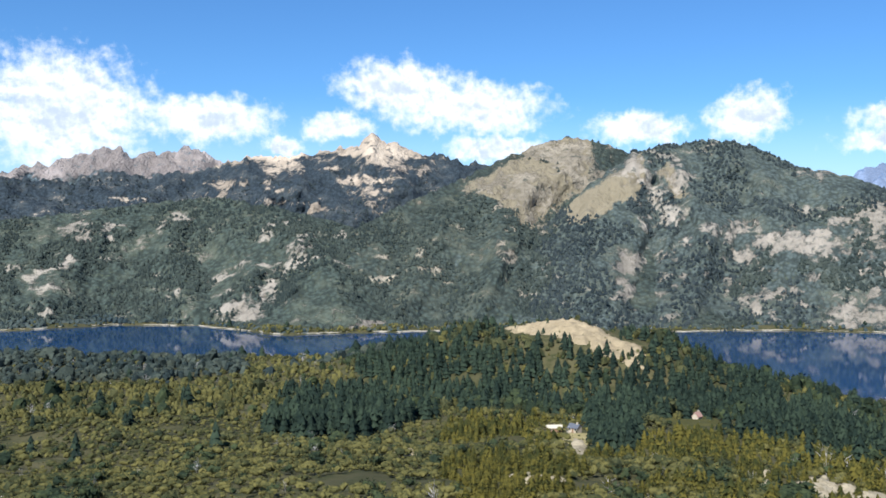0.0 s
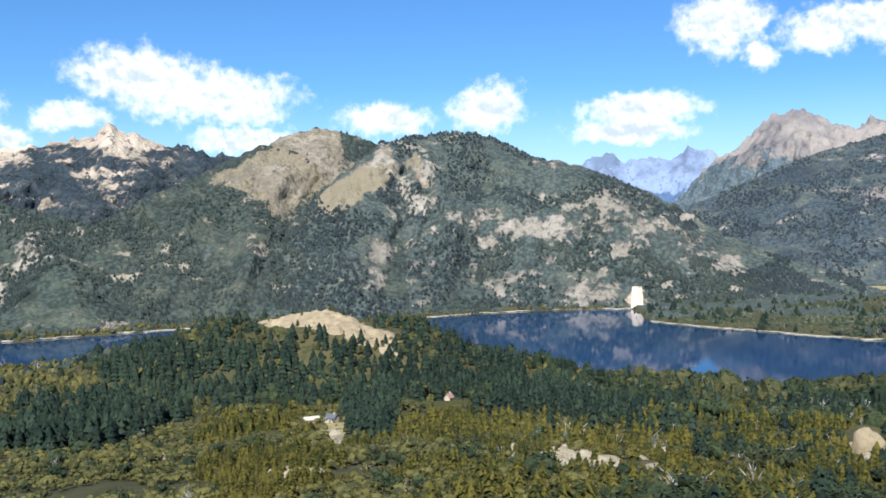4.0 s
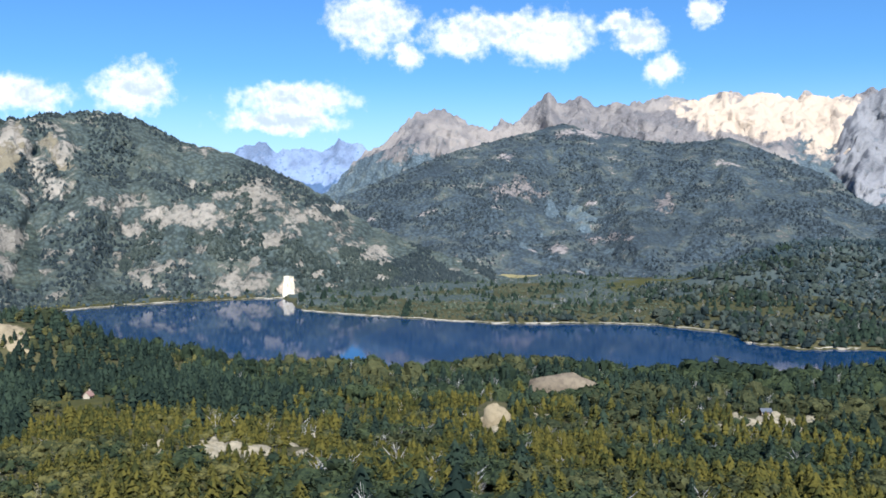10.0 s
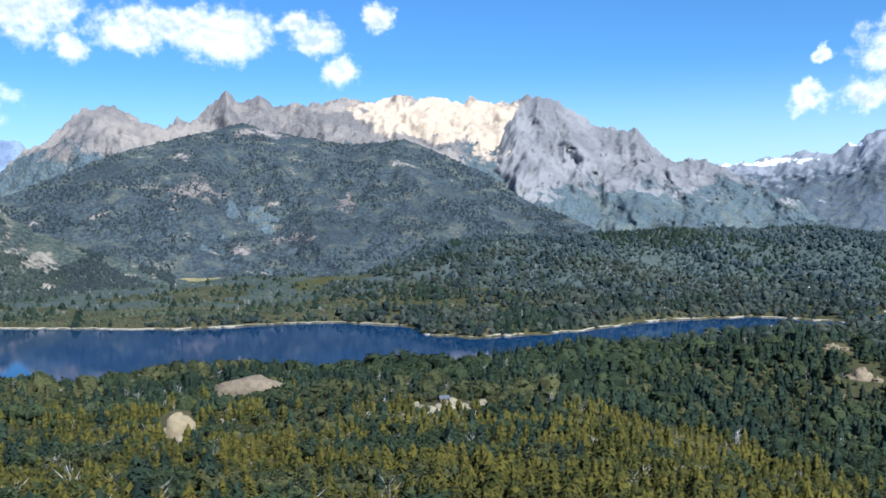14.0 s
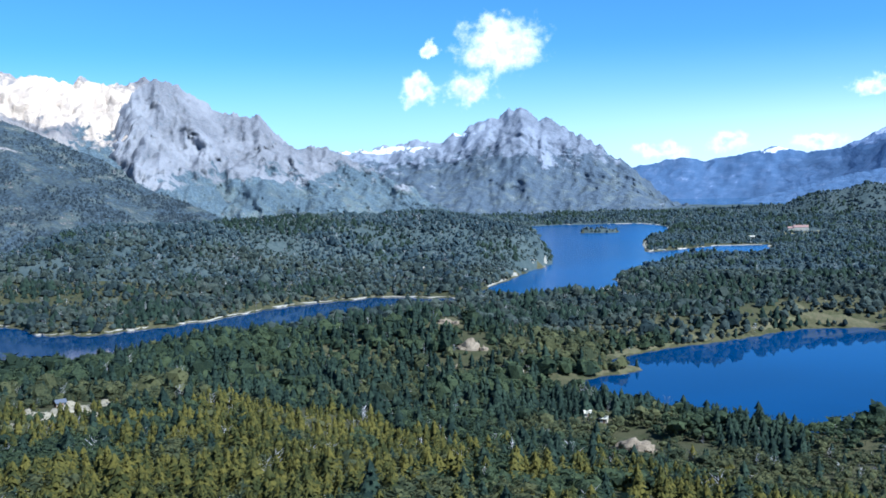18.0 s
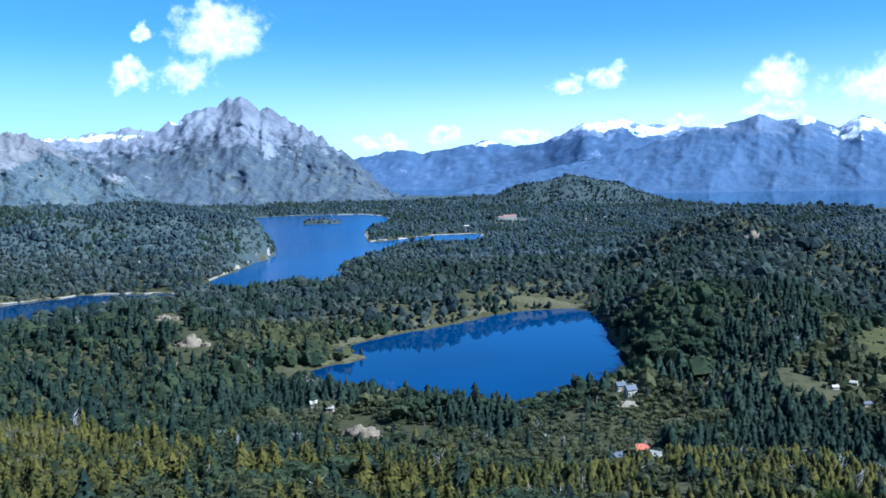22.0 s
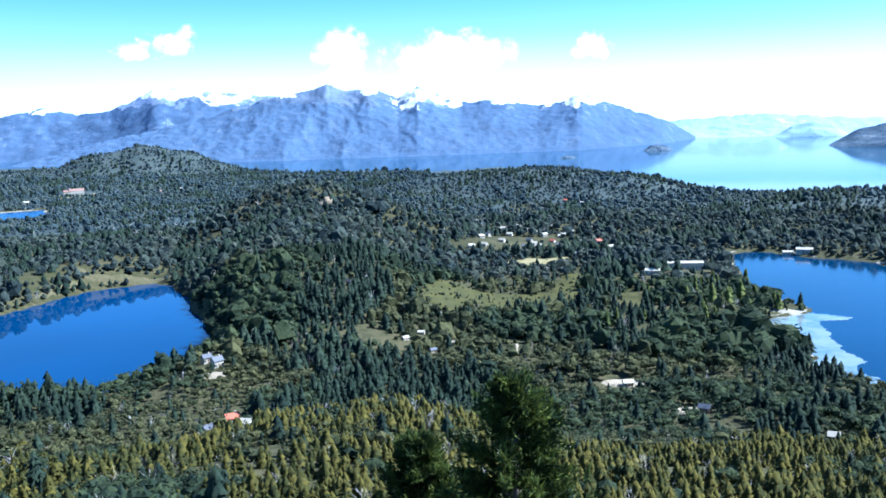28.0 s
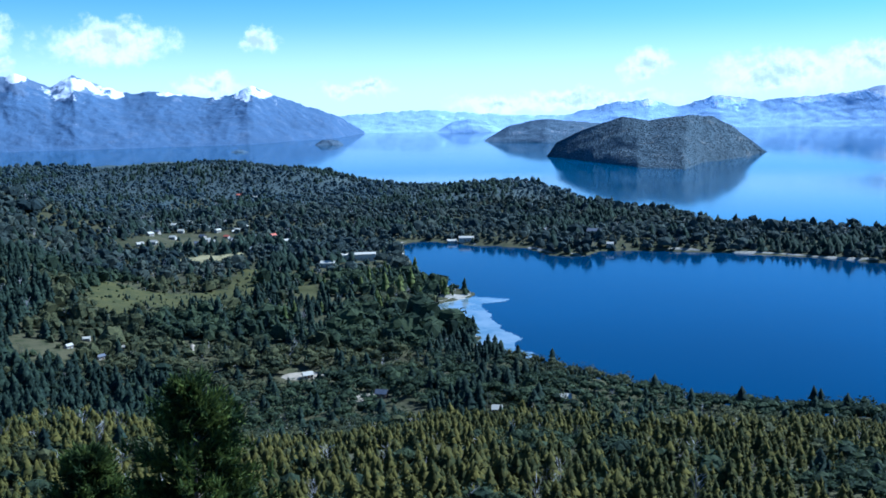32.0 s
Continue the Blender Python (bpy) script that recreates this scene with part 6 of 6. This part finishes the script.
tagged(new("shallow_water", mesh_from("shallow_water", v_s, f_s, M_SHOAL)), "pale sandy shallow water by the spit", "shallows", kind="structure")


def rock(name, az, el, w, h, mat, label, seed, squash=0.75, far=4000.0, distance=None, rounded=False):
    """A rugged outcrop half sunk in the slope; w and h are half sizes in degrees."""
    base, r = ground_hit(az, el - h, far)
    if distance:
        r = distance
        base = spot(az, r, H + r * math.tan(radians(el - h)))
    hw, hh = r * radians(w) * 0.85, r * radians(h) * 1.6
    bm = bmesh.new()
    bmesh.ops.create_icosphere(bm, subdivisions=3, radius=1.0)
    one = np.array([q.co[:] for q in bm.verts])
    tri = np.array([[q.index for q in p.verts] for p in bm.faces])
    bm.free()
    g = np.random.RandomState(int(seed * 10))
    a = radians(az)
    side, deep = np.array((math.cos(a), -math.sin(a))), np.array((math.sin(a), math.cos(a)))
    top = tagged(new(name), label, "rock")
    for k in range(2 if rounded else 6):                # several broken lumps side by side
        big = 1.0 if k == 0 else 0.35 + 0.4 * g.rand()
        n = ridged(one[:, 0] * 1.4 + seed + k, one[:, 1] * 1.4 + one[:, 2] - seed, 4, 0.6) - 0.5
        u = one * (0.9 + 0.55 * n)[:, None] * np.array((0.62, 0.6, 0.85)) * big
        if rounded:                                     # a smooth whaleback with a few ledges
            n = fbm(one[:, 0] * 1.6 + seed + k, one[:, 1] * 1.6 + one[:, 2] * 1.3, 4, 0.55)
            u = one * (1.0 + 0.2 * n + 0.08 * (ridged(one[:, 0] * 4 + seed, one[:, 1] * 4, 3) - 0.6))[:, None] * np.array((1.1, 0.9, 1.2)) * (1.0 if k == 0 else 0.6 * big)
        else:
            u[:, 2] += 0.12 * np.sin(u[:, 2] * 16 + seed)
        v = u + (np.zeros(3) if k == 0 else np.array((g.uniform(-0.75, 0.75), g.uniform(-0.4, 0.2), g.uniform(-0.15, 0.2))))
        away = v[:, 1] * hw * squash + hw * squash * 0.7
        x, y = base.x + side[0] * v[:, 0] * hw + deep[0] * away, base.y + side[1] * v[:, 0] * hw + deep[1] * away
        z = base.z - 0.5 + np.maximum(v[:, 2], -0.3) * hh
        lump = new("boulder", mesh_from("boulder", np.stack([x, y, z], -1), tri, mat))
        lump.parent = top
    return top


rock("rock_dome", 39.5, -12.2, 1.1, 0.8, M_CREAM, "cream rounded rock dome with a bare streak below it", 1.0, rounded=True)
rock("rock_dome", 43.7, -10.25, 2.3, 0.6, M_DOME, "smooth brown-grey rock dome above the lake", 2.0, 0.5, rounded=True)
rock("rock_outcrop", 42.4, -12.3, 0.5, 0.16, M_CREAM, "small cream rock ledge among cypresses", 3.0)
rock("rock_outcrop", 54.4, -10.35, 0.5, 0.3, M_ROCK, "pale rock outcrop among trees", 4.0)
rock("cliff", 78.3, -8.05, 1.0, 0.28, M_ROCK, "pale rock cliff on the wooded ridge", 5.0)
rock("cliff", 79.8, -9.5, 1.3, 0.5, M_ROCK, "tall pale rock cliff on the wooded ridge", 6.0)
rock("rock_outcrop", 78.9, -10.8, 0.3, 0.2, M_ROCK, "small pale rock on the wooded slope", 7.0)
rock("rock_knoll", 89.7, -15.4, 2.1, 0.5, M_ROCK, "steep pale rock knoll above the lagoon", 8.0, 0.6)
rock("rock_outcrop", 91.5, -7.1, 0.4, 0.28, M_ROCK, "pale rock outcrop in the forest", 9.0)
rock("rock_outcrop", 95.5, -6.85, 0.35, 0.18, M_ROCK, "pale rock outcrop in the forest", 10.0)
rock("cliff", 83.95, -4.82, 0.7, 0.22, M_ROCK, "long pale shore cliff at the point", 12.0, distance=1385)
rock("cliff", 83.05, -5.12, 0.55, 0.2, M_ROCK, "pale shore cliff below the wooded hill", 11.0, distance=1305)
rock("cliff", 82.2, -5.45, 0.4, 0.14, M_ROCK, "low pale shore cliff below the wooded hill", 14.0, distance=1225)
rock("cliff", 113.7, -4.0, 0.8, 0.5, M_ROCK, "pale rock scar near the hill top", 13.0)

# ---------------- houses ----------------
def paint(name, col, rough=0.7, vary=0.15):
    m, t, b = material(name, rough, 0.0, 0.3)
    n = noise_tex(t, place(t), 0.9, 4.0, 0.6)
    wire(t, mix_col(t, n.outputs["Fac"], tuple(c * (1 - vary) for c in col), tuple(min(1, c * (1 + vary)) for c in col)), b.inputs["Base Color"])
    return m


M_WHITE = paint("white_wall", (0.439, 0.402, 0.315))
M_TIMBER = paint("brown_timber", (0.197, 0.123, 0.0738))
M_STONE = paint("beige_wall", (0.41, 0.353, 0.271))
M_ZINC = paint("pale_sheet_roof", (0.426, 0.386, 0.298), 0.6)
M_SLATE = paint("dark_slate_roof", (0.082, 0.0902, 0.107), 0.6)
M_RED = paint("red_tile_roof", (0.41, 0.107, 0.0574))
M_PINK = paint("reddish_shingle_roof", (0.271, 0.164, 0.131))
M_PANE, _t, _b = material("window_glass", 0.08, 0.0, 0.6)
_b.inputs["Base Color"].default_value = (0.03, 0.04, 0.05, 1)


def box_mesh(name, lo, hi, mat):
    bm = bmesh.new()
    bmesh.ops.create_cube(bm, size=1.0)
    for v in bm.verts:
        v.co = Vector([lo[i] + (v.co[i] + 0.5) * (hi[i] - lo[i]) for i in range(3)])
    me = bpy.data.meshes.new(name)
    bm.to_mesh(me)
    bm.free()
    me.materials.append(mat)
    return me


def part(name, me, parent, label=""):
    ob = new(name, me)
    ob.parent = parent
    return tagged(ob, label) if label else ob


def gable(name, w, d, z0, rise, over, mat):
    """A pitched roof of two thick slopes, ridge along x."""
    t = 0.22
    a, b = w / 2 + over, d / 2 + over
    drop = rise * over / (d / 2)
    v = [(-a, -b, z0 - drop), (a, -b, z0 - drop), (a, 0, z0 + rise), (-a, 0, z0 + rise), (a, b, z0 - drop), (-a, b, z0 - drop)]
    v += [(x, y, z + t) for x, y, z in v]
    f = [(0, 3, 2, 1), (3, 5, 4, 2), (6, 7, 8, 9), (9, 8, 10, 11), (0, 1, 7, 6), (5, 11, 10, 4), (0, 6, 9, 3), (3, 9, 11, 5), (1, 2, 8, 7), (2, 4, 10, 8)]
    return mesh_from(name, v, np.array(f), mat, False)


def wall_mesh(w, d, h, rise, mat):
    """Four walls with pointed gable ends."""
    x, y = w / 2, d / 2
    v = [(-x, -y, -1.5), (x, -y, -1.5), (x, y, -1.5), (-x, y, -1.5), (-x, -y, h), (x, -y, h), (x, y, h), (-x, y, h), (-x, 0, h + rise), (x, 0, h + rise)]
    me = bpy.data.meshes.new("wall")
    me.from_pydata(v, [], [(0, 1, 5, 4), (2, 3, 7, 6), (1, 2, 6, 9, 5), (3, 0, 4, 8, 7)])
    me.materials.append(mat)
    return me


def house(name, w, d, h, rise, wall, roof, label, windows=3, chimney=False, category="house"):
    top = tagged(new(name), label, category)
    part("wall", wall_mesh(w, d, h, rise, wall), top)
    rf = part("roof", gable("roof", w, d, h, rise, 0.35, roof), top)
    if chimney:
        part("chimney", box_mesh("chimney", (w * 0.2, -0.3, h + rise * 0.5), (w * 0.2 + 0.6, 0.3, h + rise + 0.8), M_STONE), rf)
    part("door", box_mesh("door", (-w * 0.08, -d / 2 - 0.06, 0), (-w * 0.08 + 0.9, -d / 2 + 0.05, 2.0), M_TIMBER), top)
    for i in range(windows):
        x = -w / 2 + w * (i + 0.5) / windows
        if abs(x + w * 0.08 - 0.45) < 1.0 and windows > 2:
            continue
        win = part("window", box_mesh("window_frame", (x - 0.55, -d / 2 - 0.08, 0.9), (x + 0.55, -d / 2 + 0.04, 2.0), M_WHITE), top)
        part("pane", box_mesh("pane", (x - 0.45, -d / 2 - 0.11, 1.0), (x + 0.45, -d / 2 - 0.082, 1.9), M_PANE), win)
    return top


def sited(az, el, turn, far=4000.0, sink=0.1):
    """Pose of a house on the land whose front faces back along this bearing, turned by turn degrees."""
    p, r = ground_hit(az, el, far)
    return pose(p.x, p.y, p.z - sink, 0, 0, -az + turn)


def set_house(az, el, turn, *args, **kw):
    ob = house(*args, **kw)
    ob.matrix_world = sited(az, el, turn)
    return ob


set_house(6.84, -11.5, 12, "shed", 6.0, 3.4, 1.9, 0.9, M_TIMBER, M_ZINC, "long timber shed with a pale sheet roof in a clearing", 3, category="shed")
set_house(8.1, -11.5, -35, "farmhouse", 4.4, 3.4, 2.1, 1.3, M_STONE, M_SLATE, "small beige farmhouse with dark gabled roof", 3, chimney=True)
set_house(15.3, -10.5, 60, "cottage", 3.8, 3.2, 2.2, 1.9, M_STONE, M_PINK, "steep-gabled beige cottage on a lawn below the pines", 3, chimney=True)
set_house(55.46, -11.7, 20, "cabin", 4.6, 3.2, 2.2, 1.1, M_TIMBER, M_SLATE, "dark cabin on bare ground among cypresses", 3)
set_house(76.9, -4.95, 10, "lodge", 16, 6, 3.5, 1.5, M_STONE, M_ZINC, "pale lodge in the forest across the water", 5)
set_house(86.9, -13.95, 15, "house", 3.4, 2.8, 2.1, 1.0, M_STONE, M_ZINC, "pale house with sheet roof above the lagoon", 3)
set_house(87.9, -14.3, -10, "house", 3.4, 2.6, 2.1, 1.0, M_STONE, M_ZINC, "beige house with pale roof above the lagoon", 3)
hotel = set_house(99.3, -2.95, 8, "hotel", 30, 9, 7, 4.5, M_WHITE, M_PINK, "grand hotel with reddish roofs on its far lawn", 9, chimney=True, category="hotel")
part("side_wing", wall_mesh(13, 14, 5.5, 3.2, M_WHITE), hotel).location = (-20, 1.5, 0)
part("wing_roof", gable("wing_roof", 13, 14, 5.5, 3.2, 0.5, M_PINK), hotel).location = (-20, 1.5, 0)
set_house(96.6, -3.4, 0, "house", 12, 7, 4, 2, M_WHITE, M_ZINC, "white boathouse on the cape shore", 3)
set_house(103.9, -3.1, 10, "house", 14, 8, 4, 2, M_WHITE, M_PINK, "white house in the distant woods", 3)
set_house(105.9, -13.3, 30, "villa", 4.6, 3.2, 3.0, 1.4, M_WHITE, M_SLATE, "white lakeside villa with dark roof", 4, chimney=True, category="villa")
set_house(106.5, -13.6, 35, "villa", 5.2, 3.6, 3.4, 1.8, M_WHITE, M_SLATE, "tall white lakeside villa with steep grey roof", 4, chimney=True, category="villa")
set_house(107.2, -16.95, 20, "house", 5.2, 3.8, 2.4, 1.4, M_WHITE, M_RED, "house with bright red tiled roof among trees", 3, chimney=True)
set_house(108.0, -17.3, -25, "house", 4.0, 3.2, 2.3, 1.3, M_WHITE, M_ZINC, "small white house beside the red roof", 2)
set_house(105.7, -17.45, 40, "house", 4.0, 3.2, 2.3, 1.2, M_WHITE, M_SLATE, "small white house with dark roof", 2)
set_house(135.3, -8.6, 6, "hall", 28, 8, 5, 1.2, M_WHITE, M_ZINC, "long white hall with pale flat-pitched roof", 8, category="hall")
set_house(133.4, -8.95, -10, "house", 11, 6, 3.4, 1.4, M_WHITE, M_ZINC, "white annex beside the long hall", 4)
set_house(142.0, -7.62, 0, "boathouse", 14, 6, 3.6, 1.4, M_WHITE, M_ZINC, "white waterfront boathouse on the bay", 4, category="boathouse")
set_house(141.1, -7.75, 8, "house", 9, 5, 3, 1.2, M_WHITE, M_ZINC, "low white house on the bay", 3)
set_house(150.0, -7.25, -8, "house", 18, 8, 4, 2.2, M_STONE, M_SLATE, "large beige house in a garden by the bay", 5)
set_house(131.9, -15.65, 15, "house", 4.4, 3.2, 2.2, 1.1, M_WHITE, M_ZINC, "white house beside a dirt yard", 3)
set_house(136.5, -17.0, -20, "house", 4.4, 3.2, 2.2, 1.2, M_TIMBER, M_SLATE, "brown cabin beside a dirt track", 2)
set_house(148.1, -17.4, 10, "house", 3.8, 3.0, 2.3, 1.3, M_WHITE, M_ZINC, "small white house near the bay", 2)
set_house(143.8, -18.1, 0, "house", 3.6, 3.0, 2.2, 1.2, M_TIMBER, M_ZINC, "small brown house near the bay", 2)

VILLAGE = [(118.1, -12.7), (119.1, -12.4), (119.8, -13.5), (121.0, -13.1), (131.8, -14.0), (128.2, -4.5), (129.2, -4.65), (125.2, -6.0), (123.0, -6.6), (123.4, -6.5), (124.9, -7.5), (125.9, -6.3),
           (127.4, -7.0), (126.9, -6.6), (128.0, -7.6), (129.0, -7.8), (129.5, -7.6), (130.5, -7.15), (124.5, -7.8), (126.2, -7.7), (127.5, -6.1), (145.7, -7.2), (137.6, -6.4), (135.6, -6.15),
           (150.8, -8.0), (105.1, -2.95), (128.5, -4.4), (122.4, -7.2), (130.9, -7.4), (131.6, -7.3), (126.0, -6.9), (127.9, -6.7)]
_g = np.random.RandomState(14)
VILLAGE += [(_g.uniform(121.5, 130.8), _g.uniform(-7.6, -6.1)) for _k in range(22)]
models = [house("village_house", 6.5, 4.4, 2.6, 1.5, M_WHITE, M_ZINC, "small white village house with pale sheet roof", 3),
          house("village_house", 7.0, 4.6, 2.6, 1.6, M_STONE, M_SLATE, "small beige village house with dark roof", 3),
          house("village_house", 6.0, 4.4, 2.6, 1.6, M_WHITE, M_RED, "small white village house with red roof", 3)]
for i, (a, e) in enumerate(VILLAGE):
    m = models[(0, 0, 1, 0, 0, 2, 0)[i % 7]]
    big = 0.55 if e < -9 else 0.95
    ob = copy_thing(m, sited(a, e, RNG.rand() * 90 - 45))
    ob.scale = (big, big, big)
    tagged(ob, group="village houses")
for m in models:
    for o in (*m.children_recursive, m):
        bpy.data.objects.remove(o)


# fresh landslip at the foot of the dark mountain
def landslip(az0, az1, el0, el1, mat, label):
    label_m, az_g, grid, _z, _t2 = next(q for q in SURFACE if q[0].startswith("steep wooded spur"))
    cols = np.where((az_g > az0 - 0.1) & (az_g < az1 + 0.1))[0]
    rows_v = []
    for e in np.linspace(el0, el1, 16):
        line = []
        for u in np.linspace(0, 1, 14):
            a = 0.5 * (az0 + az1) + (az1 - az0) * (u - 0.5) * (1.15 - 0.35 * (e - el0) / (el1 - el0)) + 0.05 * float(fbm(np.array(e * 3.1), np.array(u * 2.5), 3))
            j = int(np.argmin(np.abs(az_g - a)))
            col = grid[:, j]
            r = np.hypot(col[:, 0], col[:, 1])
            seen = np.degrees(np.arctan2(col[:, 2] - H, r))
            k = int(np.argmax(seen > e))
            q = (e - seen[k - 1]) / max(seen[k] - seen[k - 1], 1e-6) if k else 0.0
            rr = (r[k - 1] + (r[k] - r[k - 1]) * min(max(q, 0), 1) if k else r[0]) - 7 - 2.5 * fbm(np.array(a * 4.0), np.array(e * 4.0), 3)
            line.append(spot(a, float(rr), H + float(rr) * math.tan(radians(e)))[:])
        rows_v.append(line)
    v = np.array(rows_v).reshape(-1, 3)
    return tagged(new("landslip", mesh_from("landslip", v, grid_faces(16, 14), mat)), label, "cliff")


M_SLIP = earth_material("fresh_pale_landslip", (0.607, 0.541, 0.41), (0.451, 0.394, 0.295), 0.12, 0.8, (0.287, 0.246, 0.18))
landslip(26.5, 27.2, -5.2, -3.7, M_SLIP, "fresh cream-white landslip scar above the lake")


# ---------------- trees near the lookout ----------------
def tube(points, radii, sides=6):
    v, f = [], []
    for k, (p, q) in enumerate(zip(points, radii)):
        for i in range(sides):
            a = 6.2832 * i / sides
            v.append((p[0] + q * math.cos(a), p[1] + q * math.sin(a), p[2]))
        if k:
            for i in range(sides):
                j = (i + 1) % sides
                f.append(((k - 1) * sides + i, (k - 1) * sides + j, k * sides + j, k * sides + i))
    return np.array(v), np.array(f)


def tuft(g, p, out, size, n):
    """A spray of needles round p that points along out."""
    v, f = [], []
    out = out / np.linalg.norm(out)
    for k in range(n):
        d = out + g.normal(0, 0.55, 3)
        d /= np.linalg.norm(d)
        s = np.cross(d, g.normal(size=3))
        s /= np.linalg.norm(s)
        q = p + g.normal(0, size * 0.22, 3)
        ln = size * (0.6 + 0.7 * g.rand())
        v += [q - s * ln * 0.13, q + s * ln * 0.13, q + d * ln]
        f.append((3 * k, 3 * k + 1, 3 * k + 2))
    return v, f


def big_pine(az, r, top_el, half_width, label, seed):
    g = np.random.RandomState(seed)
    base = spot(az, r)
    base.z = float(land(np.array([base.x]), np.array([base.y]))[0])
    tall = H + r * math.tan(radians(top_el)) - base.z
    tree = tagged(new("pine_tree"), label, "tree")
    tree.location = base
    bend = [(0.1 * math.sin(k), 0.08 * math.cos(2 * k), tall * k / 8 - (0.3 if k == 0 else 0)) for k in range(9)]
    v, f = tube(bend, [0.2 * (1 - 0.11 * k) for k in range(9)], 8)
    trunk = new("trunk", mesh_from("trunk", v, f, M_BARK))
    trunk.parent = tree
    wide = r * math.tan(radians(half_width))
    lv, lf, bv, bf, n, m = [], [], [], [], 0, 0
    levels = 19
    for k in range(levels):
        s = 0.1 + 0.88 * k / (levels - 1)
        z = tall * s
        reachm = wide * (1.04 - s) ** 0.55 * (0.8 + 0.35 * g.rand())
        for b in range(9):
            a = g.rand() * 6.283
            ln = reachm * (0.65 + 0.5 * g.rand())
            rise = 0.28 + 0.3 * s
            tip = np.array((ln * math.cos(a), ln * math.sin(a), z + ln * rise))
            root = np.array((0, 0, z))
            side = np.array((-math.sin(a), math.cos(a), 0)) * 0.035
            bv += [root - side, root + side, tip]
            bf.append((m, m + 1, m + 2))
            m += 3
            for u in np.linspace(0.35, 1.0, 7):
                p = root + (tip - root) * u + g.normal(0, 0.10, 3)
                vv, ff = tuft(g, p, (tip - root) / ln + np.array((0, 0, 0.6)), 0.42 + 0.2 * g.rand(), 15)
                lv += vv
                lf += [(i + n, j + n, l + n) for i, j, l in ff]
                n += len(vv)
    for u in range(5):
        vv, ff = tuft(g, np.array((0, 0, tall - 0.12 * u)), np.array((0, 0, 1.0)), 0.4, 12)
        lv += vv
        lf += [(i + n, j + n, l + n) for i, j, l in ff]
        n += len(vv)
    crown = new("crown", mesh_from("crown", np.array(lv), np.array(lf), M_NEAR_PINE, False))
    crown.parent = tree
    boughs = new("branch", mesh_from("branch", np.array(bv), np.array(bf), M_BARK, False))
    boughs.parent = tree
    return tree


M_NEAR_PINE = leaf_material("near_pine_needles", (0.12, 0.15, 0.03), (0.02, 0.034, 0.012), 0.9, 0.4, 0.25)
big_pine(124.7, 46, -15.6, 5.0, "large dark green pine standing on the lookout slope", 3)
big_pine(118.6, 52, -18.9, 3.2, "smaller dark green pine beside the large pine", 4)


def small_tree(name, shape, mat, label, high, seed):
    tree = tagged(new(name), label, "tree")
    v, f = tube([(0, 0, -0.4), (0.02, 0, high * 0.3), (0, 0.02, high * 0.75)], [0.12, 0.085, 0.03], 6)
    trunk = new("trunk", mesh_from("trunk", v, f, M_BARK))
    trunk.parent = tree
    sv, sf = shape
    crown = new("crown", mesh_from("crown", sv * high, sf, mat))
    crown.parent = tree
    return tree


MODELS = {1: [small_tree("cypress_tree", conifer_shape(7, 5, 110, 41 + s), M_CYPRESS, "young yellow-green cypress on the lookout slope", 4.9, s) for s in range(4)],
          3: [small_tree("broadleaf_tree", crown_shape(4, 150, 51 + s), M_BROAD, "small dark broadleaf tree on the lookout slope", 4.6, s) for s in range(2)],
          0: [small_tree("shrub", crown_shape(3, 110, 61 + s, 1.0, 0.55), M_SCRUB, "olive brown shrub on the lookout slope", 2.9, s) for s in range(2)]}
GROUPS = {1: "cypresses on the near slope", 3: "broadleaf trees on the near slope", 0: "shrubs on the near slope"}
for kk, x, y, z, grown, turn in SINGLE:
    m = MODELS[int(kk)][int(turn) % len(MODELS[int(kk)])]
    ob = copy_thing(m, pose(x, y, z - 0.1, 0, 0, turn))
    ob.scale = (grown, grown, grown * (0.9 + 0.002 * (turn % 97)))
    tagged(ob, group=GROUPS[int(kk)])
for ms in MODELS.values():
    for m in ms:
        for o in (*m.children_recursive, m):
            bpy.data.objects.remove(o)
